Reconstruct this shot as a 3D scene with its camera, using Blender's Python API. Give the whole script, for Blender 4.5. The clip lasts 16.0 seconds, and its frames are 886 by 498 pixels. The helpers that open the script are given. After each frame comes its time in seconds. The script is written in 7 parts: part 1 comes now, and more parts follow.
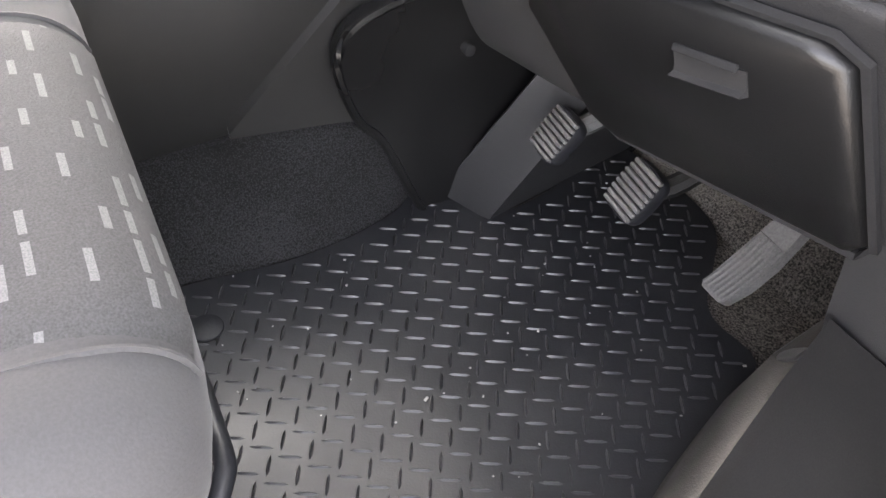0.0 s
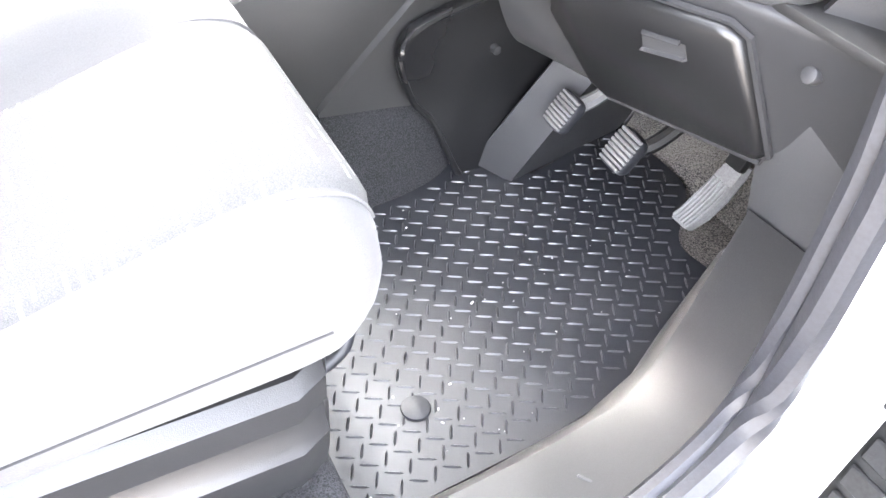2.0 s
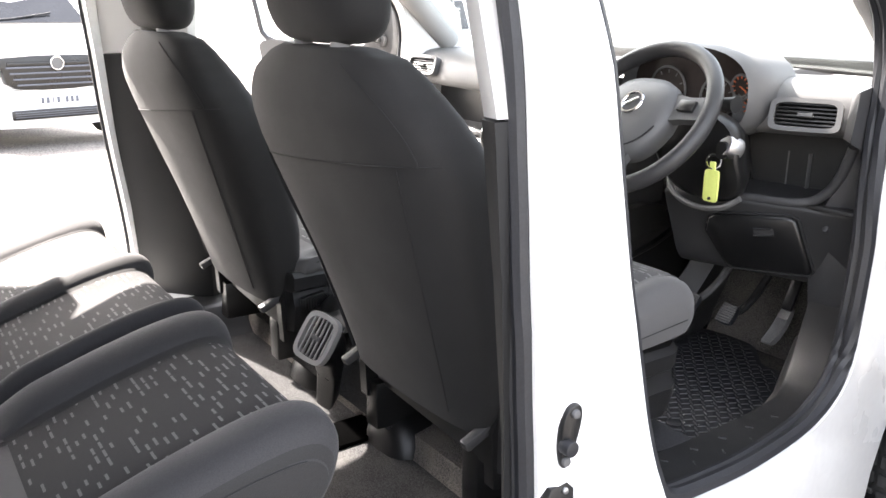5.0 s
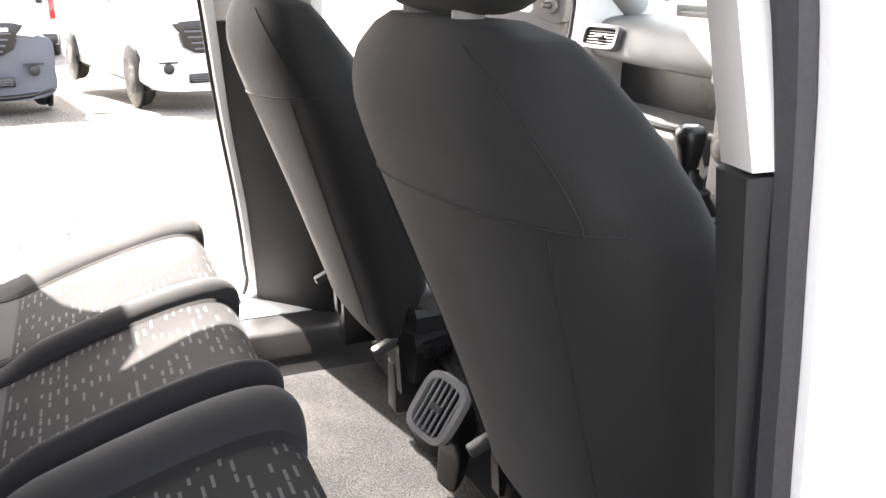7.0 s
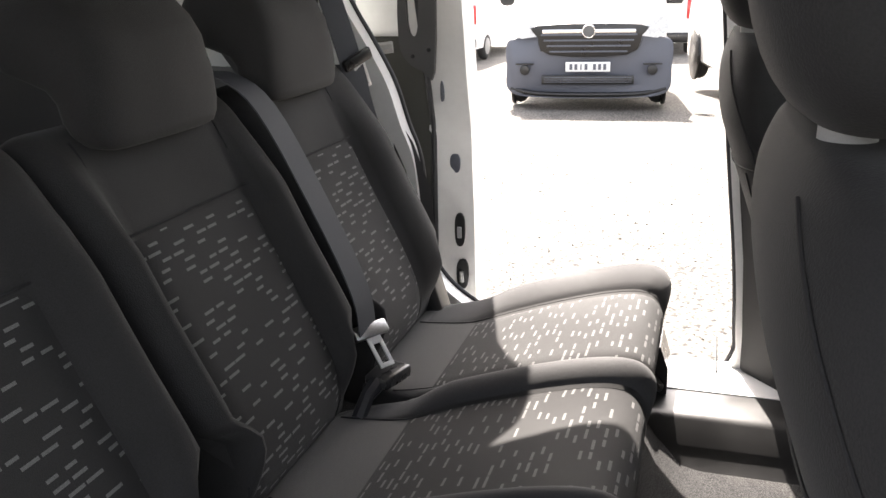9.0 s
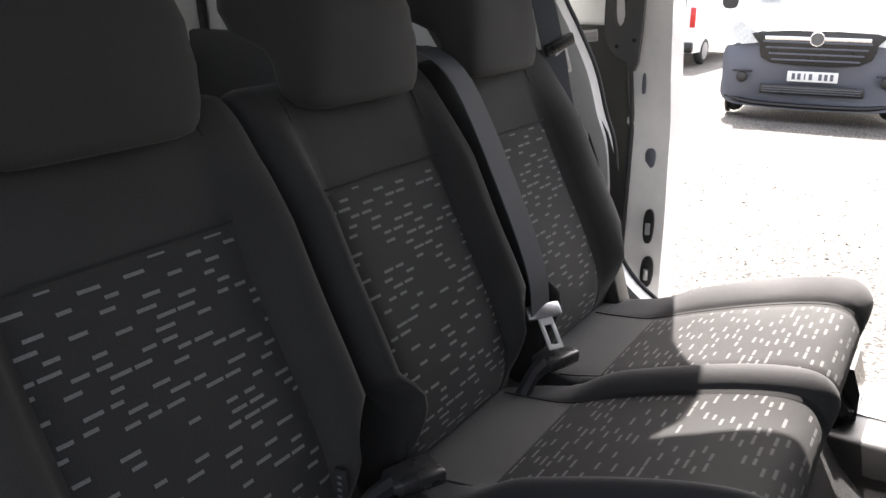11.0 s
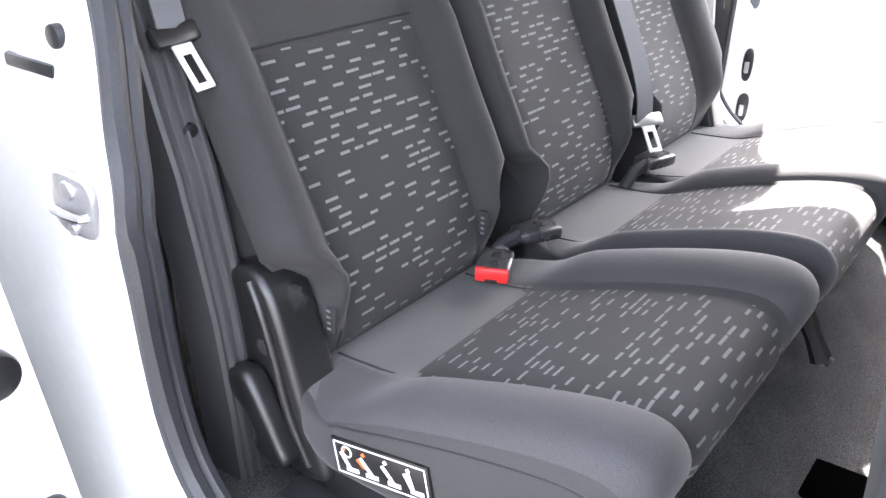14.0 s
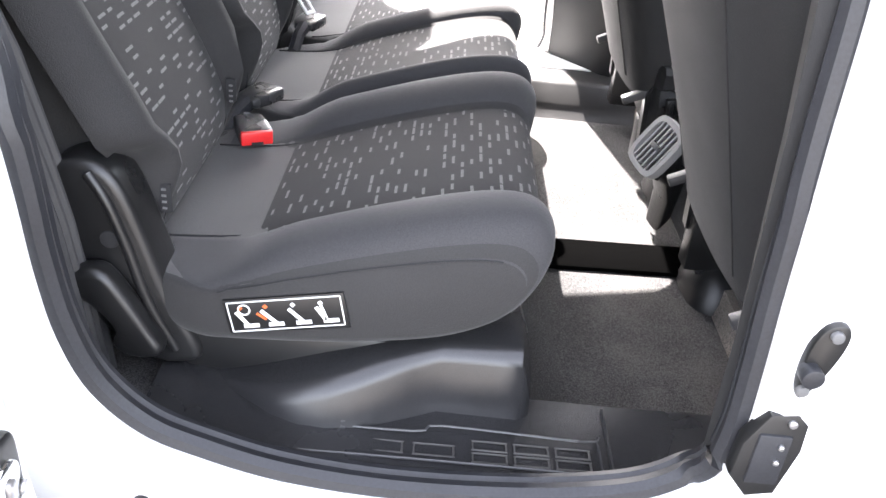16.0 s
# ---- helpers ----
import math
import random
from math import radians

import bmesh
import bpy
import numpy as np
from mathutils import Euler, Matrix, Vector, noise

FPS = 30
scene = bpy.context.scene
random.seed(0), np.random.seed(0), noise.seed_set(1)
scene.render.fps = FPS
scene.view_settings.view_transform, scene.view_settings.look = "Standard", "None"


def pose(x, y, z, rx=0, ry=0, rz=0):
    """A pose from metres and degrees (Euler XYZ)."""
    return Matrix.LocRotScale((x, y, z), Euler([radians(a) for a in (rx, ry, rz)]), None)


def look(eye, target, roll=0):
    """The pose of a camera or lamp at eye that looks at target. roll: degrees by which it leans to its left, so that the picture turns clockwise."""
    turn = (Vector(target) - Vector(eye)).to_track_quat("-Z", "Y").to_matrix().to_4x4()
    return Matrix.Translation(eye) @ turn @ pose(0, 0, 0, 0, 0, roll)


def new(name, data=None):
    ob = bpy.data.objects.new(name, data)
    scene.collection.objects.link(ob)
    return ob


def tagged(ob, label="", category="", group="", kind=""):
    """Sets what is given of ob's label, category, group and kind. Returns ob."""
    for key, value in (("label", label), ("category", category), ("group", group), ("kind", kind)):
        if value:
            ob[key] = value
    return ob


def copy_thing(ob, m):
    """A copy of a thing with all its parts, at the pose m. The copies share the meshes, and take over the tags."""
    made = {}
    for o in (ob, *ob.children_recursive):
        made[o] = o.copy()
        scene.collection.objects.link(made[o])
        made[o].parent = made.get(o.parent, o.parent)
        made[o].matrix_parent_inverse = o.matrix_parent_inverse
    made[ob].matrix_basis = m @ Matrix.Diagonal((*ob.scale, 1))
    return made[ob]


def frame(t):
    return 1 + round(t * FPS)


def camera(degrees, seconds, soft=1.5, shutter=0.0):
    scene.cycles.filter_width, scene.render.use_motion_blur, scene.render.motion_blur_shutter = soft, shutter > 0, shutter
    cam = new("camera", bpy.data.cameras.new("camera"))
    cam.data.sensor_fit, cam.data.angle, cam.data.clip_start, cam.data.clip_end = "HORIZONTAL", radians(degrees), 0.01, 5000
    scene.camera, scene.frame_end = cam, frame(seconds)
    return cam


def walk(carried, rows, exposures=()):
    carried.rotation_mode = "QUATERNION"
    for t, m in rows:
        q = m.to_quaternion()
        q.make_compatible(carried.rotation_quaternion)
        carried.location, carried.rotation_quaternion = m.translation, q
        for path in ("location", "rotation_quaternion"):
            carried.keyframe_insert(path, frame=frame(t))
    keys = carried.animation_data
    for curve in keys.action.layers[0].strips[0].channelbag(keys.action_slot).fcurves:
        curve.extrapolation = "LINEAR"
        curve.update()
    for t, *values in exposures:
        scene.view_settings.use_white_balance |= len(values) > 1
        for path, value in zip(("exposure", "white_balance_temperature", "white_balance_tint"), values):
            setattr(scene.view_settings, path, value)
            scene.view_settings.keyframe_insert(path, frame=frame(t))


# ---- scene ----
EXPOSURES = [(0.0, 4.65, 7100, 17), (0.5, 5.45, 7050, 17), (1.0, 6.0, 7000, 16), (1.5, 6.15, 6800, 15), (2.0, 6.2, 6700, 15), (2.6, 5.95, 6600, 15), (3.0, 5.35, 6600, 14), (3.5, 4.7, 6600, 14),
             (4.0, 4.2, 6600, 14), (4.5, 3.85, 6700, 14), (5.7, 2.95, 6800, 14), (7.0, 3.1, 6850, 14), (8.0, 2.95, 6950, 14), (9.0, 2.4, 6950, 14), (9.5, 2.2, 6950, 14), (10.0, 1.85, 6900, 14), (12.5, 3.65, 6450, 15),
             (13.5, 4.55, 6400, 16), (14.5, 4.45, 6450, 15), (15.5, 4.15, 6500, 15), (16.0, 4.1, 6550, 15)]

# plan units to metres, ground at zero
S, G = 1.1, 0.08


def W(v):
    return Vector((v[0] * S, v[1] * S, (v[2] - G) * S))


cam = camera(54.5, 16.0)
PATH = [
    (0, (0.893, 0.511, 1.023), (-0.365, 1.21, -0.365), 4.0),
    (0.5, (0.864, 0.531, 0.984), (-0.397, 1.231, -0.402), 3.9),
    (1, (0.867, 0.532, 0.982), (-0.397, 1.238, -0.398), 3.9),
    (1.5, (0.908, 0.491, 1.02), (-0.355, 1.228, -0.345), 4.5),
    (2, (1.089, 0.347, 1.134), (-0.197, 1.078, -0.211), 3.6),
    (2.5, (1.319, 0.162, 1.215), (-0.014, 0.992, -0.024), 3.1),
    (3, (1.541, -0.02, 1.262), (0.064, 0.906, 0.281), 1.2),
    (3.5, (1.726, -0.248, 1.277), (0.145, 0.794, 0.634), 0.9),
    (4, (1.868, -0.537, 1.298), (0.288, 0.563, 0.759), 1.0),
    (4.5, (1.8, -0.663, 1.264), (0.224, 0.452, 0.741), 0.9),
    (4.7, (1.742, -0.677, 1.239), (0.16, 0.427, 0.711), 0.8),
    (7, (1.24, -0.408, 1.217), (-0.513, 0.329, 0.599), 0.4),
    (7.5, (1.207, -0.352, 1.24), (-0.639, 0.115, 0.629), -0.3),
    (8, (1.162, -0.293, 1.278), (-0.736, -0.185, 0.655), -1.0),
    (8.5, (1.056, -0.214, 1.268), (-0.824, -0.494, 0.646), -1.4),
    (9, (1.003, -0.158, 1.26), (-0.812, -0.73, 0.647), -1.3),
    (9.5, (1.011, -0.159, 1.26), (-0.744, -0.898, 0.649), -0.8),
    (10, (1.009, -0.156, 1.253), (-0.7, -0.997, 0.645), -0.1),
    (12.5, (1.07, -0.091, 1.222), (-0.424, -1.217, 0.515), -0.3),
    (13, (1.145, -0.075, 1.237), (-0.3, -1.207, 0.443), 0.2),
    (13.5, (1.239, -0.037, 1.243), (-0.207, -1.17, 0.454), 0.4),
    (14, (1.3, -0.019, 1.213), (-0.131, -1.095, 0.321), 1.0),
    (14.5, (1.354, -0.022, 1.2), (-0.053, -0.969, 0.139), 2.8),
    (15, (1.381, -0.071, 1.154), (-0.104, -0.875, 0.084), 3.4),
    (15.5, (1.423, -0.191, 1.144), (-0.222, -0.571, 0.073), 4.9),
    (16, (1.562, -0.352, 1.171), (-0.155, -0.308, 0.145), 6.1),
]
walk(cam, [(t, look(eye, target, roll)) for t, eye, target, roll in PATH], EXPOSURES)

# ---- light ----
SUN_WAY = Vector((-1.0, -0.34, 1.0)).normalized()
world = bpy.data.worlds.new("sky")
scene.world = world
world.use_nodes = True
wn = world.node_tree
sky = wn.nodes.new("ShaderNodeTexSky")
sky.sky_type = 'NISHITA'
sky.sun_disc = False
sky.sun_elevation = math.asin(SUN_WAY.z)
sky.sun_rotation = math.atan2(SUN_WAY.x, SUN_WAY.y)
sky.dust_density = 3.0
wn.nodes["Background"].inputs["Strength"].default_value = 0.15
pale = wn.nodes.new("ShaderNodeHueSaturation")
pale.inputs["Saturation"].default_value = 0.4
wn.links.new(sky.outputs[0], pale.inputs["Color"])
wn.links.new(pale.outputs[0], wn.nodes["Background"].inputs[0])
sun_data = bpy.data.lights.new("sun", 'SUN')
sun_data.energy, sun_data.angle, sun_data.color = 5.0, radians(0.6), (1.0, 0.96, 0.91)
sun = new("sun", sun_data)
sun.matrix_world = look(SUN_WAY * 30, (0, 0, 0))


# ---- materials ----
def material(name, base, rough=0.5, metal=0.0, grain=400.0, bump=0.1, vary=0.25, stain=0.0, stain_col=(0.4, 0.36, 0.3), coat=0.0,
             sheen=0.0, rough_vary=0.1, blotch=3.0, lo=0.3, hi=0.7):
    m = bpy.data.materials.new(name)
    m.use_nodes = True
    nt = m.node_tree
    b = nt.nodes["Principled BSDF"]
    b.inputs["Roughness"].default_value = rough
    b.inputs["Metallic"].default_value = metal
    if coat:
        b.inputs["Coat Weight"].default_value = coat
        b.inputs["Coat Roughness"].default_value = 0.06
    if sheen:
        b.inputs["Sheen Weight"].default_value = sheen
        b.inputs["Sheen Roughness"].default_value = 0.5
    tc = nt.nodes.new("ShaderNodeTexCoord")
    fine = nt.nodes.new("ShaderNodeTexNoise")
    fine.inputs["Scale"].default_value = grain
    fine.inputs["Detail"].default_value = 3
    wide = nt.nodes.new("ShaderNodeTexNoise")
    wide.inputs["Scale"].default_value = blotch
    wide.inputs["Detail"].default_value = 5
    nt.links.new(tc.outputs["Object"], fine.inputs["Vector"])
    nt.links.new(tc.outputs["Object"], wide.inputs["Vector"])
    add = nt.nodes.new("ShaderNodeMath")
    add.operation = 'MULTIPLY_ADD'
    nt.links.new(fine.outputs["Fac"], add.inputs[0])
    add.inputs[1].default_value = 0.7
    half = nt.nodes.new("ShaderNodeMath")
    half.operation = 'MULTIPLY'
    half.inputs[1].default_value = 0.3
    nt.links.new(wide.outputs["Fac"], half.inputs[0])
    nt.links.new(half.outputs[0], add.inputs[2])
    ramp = nt.nodes.new("ShaderNodeMapRange")
    ramp.inputs["From Min"].default_value, ramp.inputs["From Max"].default_value = lo, hi
    ramp.inputs["To Min"].default_value, ramp.inputs["To Max"].default_value = 1 - vary, 1 + vary
    nt.links.new(add.outputs[0], ramp.inputs["Value"])
    col = nt.nodes.new("ShaderNodeVectorMath")
    col.operation = 'SCALE'
    col.inputs[0].default_value = base
    nt.links.new(ramp.outputs[0], col.inputs["Scale"])
    out = col.outputs[0]
    if stain:
        sm = nt.nodes.new("ShaderNodeMapRange")
        sm.inputs["From Min"].default_value, sm.inputs["From Max"].default_value = 0.52, 0.75
        sm.inputs["To Max"].default_value = stain
        nt.links.new(wide.outputs["Fac"], sm.inputs["Value"])
        mix = nt.nodes.new("ShaderNodeMix")
        mix.data_type = 'RGBA'
        nt.links.new(sm.outputs[0], mix.inputs["Factor"])
        nt.links.new(out, mix.inputs["A"])
        mix.inputs["B"].default_value = (*stain_col, 1)
        out = mix.outputs["Result"]
    nt.links.new(out, b.inputs["Base Color"])
    rr = nt.nodes.new("ShaderNodeMapRange")
    rr.inputs["From Min"].default_value, rr.inputs["From Max"].default_value = 0.3, 0.7
    rr.inputs["To Min"].default_value, rr.inputs["To Max"].default_value = max(rough - rough_vary, 0.02), min(rough + rough_vary, 1)
    nt.links.new(wide.outputs["Fac"], rr.inputs["Value"])
    nt.links.new(rr.outputs[0], b.inputs["Roughness"])
    if bump:
        bp = nt.nodes.new("ShaderNodeBump")
        bp.inputs["Strength"].default_value = bump
        bp.inputs["Distance"].default_value = 0.002
        nt.links.new(fine.outputs["Fac"], bp.inputs["Height"])
        nt.links.new(bp.outputs[0], b.inputs["Normal"])
    return m


def dash_fabric(name, base, thread, size=1.0):
    """Woven cloth with short light dashes in uneven rows, laid out by the mesh's UV in metres."""
    m = material(name, base, 0.9, grain=900, bump=0.3, vary=0.35, sheen=0.04)
    nt = m.node_tree
    b = nt.nodes["Principled BSDF"]
    old = b.inputs["Base Color"].links[0].from_socket
    N, L = nt.nodes.new, nt.links.new

    def math_node(op, a, c=None, d=None):
        n = N("ShaderNodeMath")
        n.operation = op
        for i, v in enumerate((a, c, d)):
            if v is None:
                continue
            if isinstance(v, (int, float)):
                n.inputs[i].default_value = v
            else:
                L(v, n.inputs[i])
        return n.outputs[0]
    uv = N("ShaderNodeUVMap")
    sep = N("ShaderNodeSeparateXYZ")
    L(uv.outputs[0], sep.inputs[0])
    v = math_node('DIVIDE', sep.outputs[1], 0.0132 * size)
    row = math_node('FLOOR', v)
    vf = math_node('FRACT', v)
    wr = N("ShaderNodeTexWhiteNoise")
    wr.noise_dimensions = '1D'
    L(row, wr.inputs["W"])
    u = math_node('ADD', math_node('DIVIDE', sep.outputs[0], 0.0285 * size), math_node('MULTIPLY_ADD', wr.outputs["Value"], 0.55, math_node('MULTIPLY', row, 0.29)))
    cell = math_node('FLOOR', u)
    uf = math_node('FRACT', u)
    com = N("ShaderNodeCombineXYZ")
    L(cell, com.inputs[0]), L(row, com.inputs[1])
    wc = N("ShaderNodeTexWhiteNoise")
    wc.noise_dimensions = '2D'
    L(com.outputs[0], wc.inputs["Vector"])
    beat = math_node('ADD', math_node('MULTIPLY', cell, 0.382), math_node('MULTIPLY', row, 0.27))
    on = math_node('LESS_THAN', math_node('FRACT', math_node('MULTIPLY_ADD', wc.outputs["Value"], 0.42, beat)), 0.41)
    wv = math_node('LESS_THAN', math_node('ABSOLUTE', math_node('SUBTRACT', vf, 0.5)), 0.165)
    wl = N("ShaderNodeSeparateColor")
    L(wc.outputs["Color"], wl.inputs[0])
    wu = math_node('LESS_THAN', math_node('ABSOLUTE', math_node('SUBTRACT', uf, 0.5)), math_node('MULTIPLY_ADD', wl.outputs[2], 0.22, 0.27))
    weave = N("ShaderNodeTexNoise")
    weave.inputs["Scale"].default_value = 1200
    tcn = N("ShaderNodeTexCoord")
    L(tcn.outputs["Object"], weave.inputs["Vector"])
    wf = math_node('MULTIPLY_ADD', weave.outputs["Fac"], 1.5, 0.0)
    fac = math_node('MULTIPLY', math_node('MULTIPLY', on, wv), math_node('MULTIPLY', wu, wf))
    cl = N("ShaderNodeClamp")
    L(fac, cl.inputs[0])
    mix = N("ShaderNodeMix")
    mix.data_type = 'RGBA'
    L(cl.outputs[0], mix.inputs["Factor"])
    L(old, mix.inputs["A"])
    mix.inputs["B"].default_value = (*thread, 1)
    L(mix.outputs["Result"], b.inputs["Base Color"])
    return m


def glass(name, tint=(1, 1, 1), alpha=0.12):
    m = bpy.data.materials.new(name)
    m.use_nodes = True
    nt = m.node_tree
    b = nt.nodes["Principled BSDF"]
    b.inputs["Base Color"].default_value = (*tint, 1)
    b.inputs["Roughness"].default_value = 0.02
    tr = nt.nodes.new("ShaderNodeBsdfTransparent")
    tr.inputs[0].default_value = (*tint, 1)
    mx = nt.nodes.new("ShaderNodeMixShader")
    mx.inputs[0].default_value = alpha
    nt.links.new(tr.outputs[0], mx.inputs[1])
    nt.links.new(b.outputs[0], mx.inputs[2])
    nt.links.new(mx.outputs[0], nt.nodes["Material Output"].inputs[0])
    return m


M_CLOTH = material("grey_seat_cloth", (0.0148, 0.0144, 0.0146), 0.88, grain=700, bump=0.3, vary=0.36, sheen=0.05, blotch=5)
# front cushion copy of the seat cloth, lightened for strong light through the door
M_CLOTH_LIT = material("lit_grey_seat_cloth", (0.072, 0.0705, 0.0705), 0.88, grain=700, bump=0.12, vary=0.12, sheen=0.12, blotch=5)
M_BACK = material("dark_seat_back_cloth", (0.0105, 0.0102, 0.0103), 0.85, grain=700, bump=0.25, vary=0.3, sheen=0.05, blotch=5)
# bench cushion cloth darkened to carry the shade on its upright sides
M_CLOTH_SHADED = material("shaded_side_seat_cloth", (0.0165, 0.016, 0.016), 0.88, grain=700, bump=0.25, vary=0.3, sheen=0.1, blotch=5)
# near black and without gloss, so the floor strip reads as a cast shadow
M_STRIP_SHADE = material("floor_shade_strip", (0.0012, 0.0012, 0.0012), 0.95, grain=400, bump=0.3)
M_STRIP_SHADE.node_tree.nodes["Principled BSDF"].inputs["Specular IOR Level"].default_value = 0.0
M_DASH = dash_fabric("dash_pattern_cloth", (0.0155, 0.0151, 0.0154), (0.175, 0.174, 0.172), 0.9)
# faded, and lightened further to carry the door light on the front cushions
M_DASH_LIT = dash_fabric("lit_faded_dash_cloth", (0.066, 0.0655, 0.0655), (0.20, 0.20, 0.198), 0.8)
M_SEAM = material("seam_thread", (0.012, 0.012, 0.013), 0.9, grain=900, bump=0.1)
M_STITCH = material("stitched_seam", (0.016, 0.016, 0.0165), 0.9, grain=900, bump=0.1)
M_PLASTIC = material("black_plastic", (0.0085, 0.0085, 0.0088), 0.34, grain=1100, bump=0.12, vary=0.2, stain=0.12, stain_col=(0.05, 0.048, 0.045), blotch=6)
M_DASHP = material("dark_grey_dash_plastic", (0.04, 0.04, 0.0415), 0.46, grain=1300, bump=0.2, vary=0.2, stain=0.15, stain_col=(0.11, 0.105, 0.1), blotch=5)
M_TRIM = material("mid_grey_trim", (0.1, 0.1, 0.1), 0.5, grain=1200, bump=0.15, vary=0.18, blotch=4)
M_DOORTRIM = material("dark_grey_door_trim", (0.030, 0.030, 0.031), 0.43, grain=1200, bump=0.18, vary=0.2, stain=0.15, stain_col=(0.085, 0.082, 0.079), blotch=5)
M_OLIVE = material("olive_grey_door_lining", (0.03, 0.031, 0.026), 0.55, grain=1200, bump=0.15, vary=0.2, stain=0.1, stain_col=(0.05, 0.05, 0.045), blotch=5)
M_SKIRT = material("seat_base_plastic", (0.017, 0.017, 0.0175), 0.38, grain=1100, bump=0.15, vary=0.2, stain=0.15, stain_col=(0.05, 0.048, 0.045), blotch=6)
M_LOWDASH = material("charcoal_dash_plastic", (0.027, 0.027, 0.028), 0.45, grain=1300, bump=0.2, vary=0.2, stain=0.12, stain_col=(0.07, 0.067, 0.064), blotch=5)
# bench cloth again: middle tone for bolsters, light tone for the upward-facing strip
M_BOLSTER = material("half_lit_bolster_cloth", (0.029, 0.0286, 0.0302), 0.88, grain=700, bump=0.3, vary=0.34, sheen=0.1, blotch=5)
M_REARSTRIP_LIT = material("lit_plain_grey_cloth", (0.062, 0.0605, 0.060), 0.88, grain=700, bump=0.25, vary=0.28, sheen=0.1, blotch=5)
M_BUCKLE = material("worn_black_buckle_plastic", (0.03, 0.03, 0.031), 0.3, grain=900, bump=0.1, vary=0.25, stain=0.2, stain_col=(0.08, 0.078, 0.075), blotch=20)
M_PALE = material("pale_pillar_trim", (0.55, 0.545, 0.53), 0.6, grain=1000, bump=0.1, vary=0.06)
M_LIGHTTRIM = material("pale_grey_trim", (0.32, 0.315, 0.305), 0.6, grain=1000, bump=0.1, vary=0.08)
M_SEAL = material("rubber_door_seal", (0.015, 0.0158, 0.019), 0.5, grain=260, bump=0.12, vary=0.3, blotch=9)
M_PAINT = material("white_body_paint", (0.8, 0.8, 0.79), 0.25, grain=60, bump=0.0, vary=0.03, coat=0.6, stain=0.1, stain_col=(0.6, 0.58, 0.52), blotch=2.5, rough_vary=0.05)
M_STEP = material("glossy_step_plastic", (0.02, 0.02, 0.021), 0.26, grain=900, bump=0.10, vary=0.2, stain=0.1, stain_col=(0.04, 0.039, 0.038), blotch=6)
M_SILL = material("sill_plastic", (0.017, 0.017, 0.0175), 0.42, grain=900, bump=0.1, vary=0.25, stain=0.15, stain_col=(0.045, 0.044, 0.043), blotch=9)
M_LEAF = material("hedge_leaf", (0.045, 0.075, 0.02), 0.6, grain=30, bump=0.0, vary=0.5, blotch=2)
M_CARPET = material("charcoal_carpet", (0.031, 0.0305, 0.0305), 0.97, grain=560, bump=1.0, vary=0.95, stain=0.3, stain_col=(0.09, 0.083, 0.072), blotch=7, lo=0.42, hi=0.6)
M_CARPET_B = material("blue_black_carpet", (0.0165, 0.0166, 0.0182), 0.97, grain=650, bump=1.0, vary=0.95, blotch=7, lo=0.42, hi=0.6)
M_CONSOLE = material("dark_console_plastic", (0.0165, 0.0162, 0.0158), 0.5, grain=1300, bump=0.2, vary=0.2, stain=0.2, stain_col=(0.06, 0.056, 0.05), blotch=6)
M_FOOT_CARPET = material("dusty_brown_carpet", (0.115, 0.104, 0.092), 0.95, grain=480, bump=1.0, vary=0.8, lo=0.4, hi=0.6, stain=0.5, stain_col=(0.17, 0.145, 0.115), blotch=9)
M_MAT = material("black_rubber_mat", (0.02, 0.021, 0.024), 0.4, grain=500, bump=0.08, vary=0.2, stain=0.2, stain_col=(0.07, 0.068, 0.066), blotch=6, rough_vary=0.12)
M_TREAD = material("scuffed_rubber_tread", (0.038, 0.038, 0.04), 0.35, grain=500, bump=0.05, vary=0.25)
M_MATTE = material("matt_black_trim", (0.012, 0.012, 0.0122), 0.8, grain=1100, bump=0.15, vary=0.25)
M_SCUFF = material("scuffed_sill_plastic", (0.05, 0.048, 0.046), 0.48, grain=700, bump=0.2, vary=0.3, stain=0.6, stain_col=(0.10, 0.094, 0.085), blotch=14)
M_METAL = material("bare_metal", (0.55, 0.55, 0.56), 0.35, 1.0, grain=300, bump=0.05, vary=0.12)
M_PAD = material("worn_rubber_pedal_pad", (0.15, 0.148, 0.145), 0.4, grain=500, bump=0.1, vary=0.3, stain=0.35, stain_col=(0.26, 0.255, 0.25), blotch=25)
M_CHROME = material("chrome", (0.8, 0.8, 0.8), 0.12, 1.0, grain=50, bump=0, vary=0.02)
M_BELT = material("grey_belt_webbing", (0.07, 0.073, 0.083), 0.7, grain=900, bump=0.3, vary=0.2)
M_TONGUE = material("satin_steel_tongue", (0.62, 0.62, 0.62), 0.45, 0.3, grain=300, bump=0.05, vary=0.1)
M_RED = material("red_plastic", (0.6, 0.02, 0.02), 0.4, grain=300, bump=0.0, vary=0.05)
M_WHITE = material("white_print", (0.75, 0.75, 0.73), 0.6, grain=300, bump=0, vary=0.05)
M_ORANGE = material("orange_print", (0.6, 0.12, 0.03), 0.6, grain=300, bump=0, vary=0.05)
M_KEYTAG = material("yellow_plastic_tag", (0.72, 0.8, 0.22), 0.45, grain=200, bump=0.0, vary=0.05)
M_GLASS = glass("clear_glass", (0.95, 0.98, 0.97), 0.035)
M_DARKGLASS = material("dark_glass", (0.02, 0.022, 0.025), 0.05, grain=10, bump=0, vary=0.1)
M_GRAVEL = material("pale_gravel", (0.13, 0.120, 0.106), 0.95, grain=45, bump=1.0, vary=0.95, stain=0.35, stain_col=(0.20, 0.185, 0.165), blotch=0.6, lo=0.38, hi=0.62)
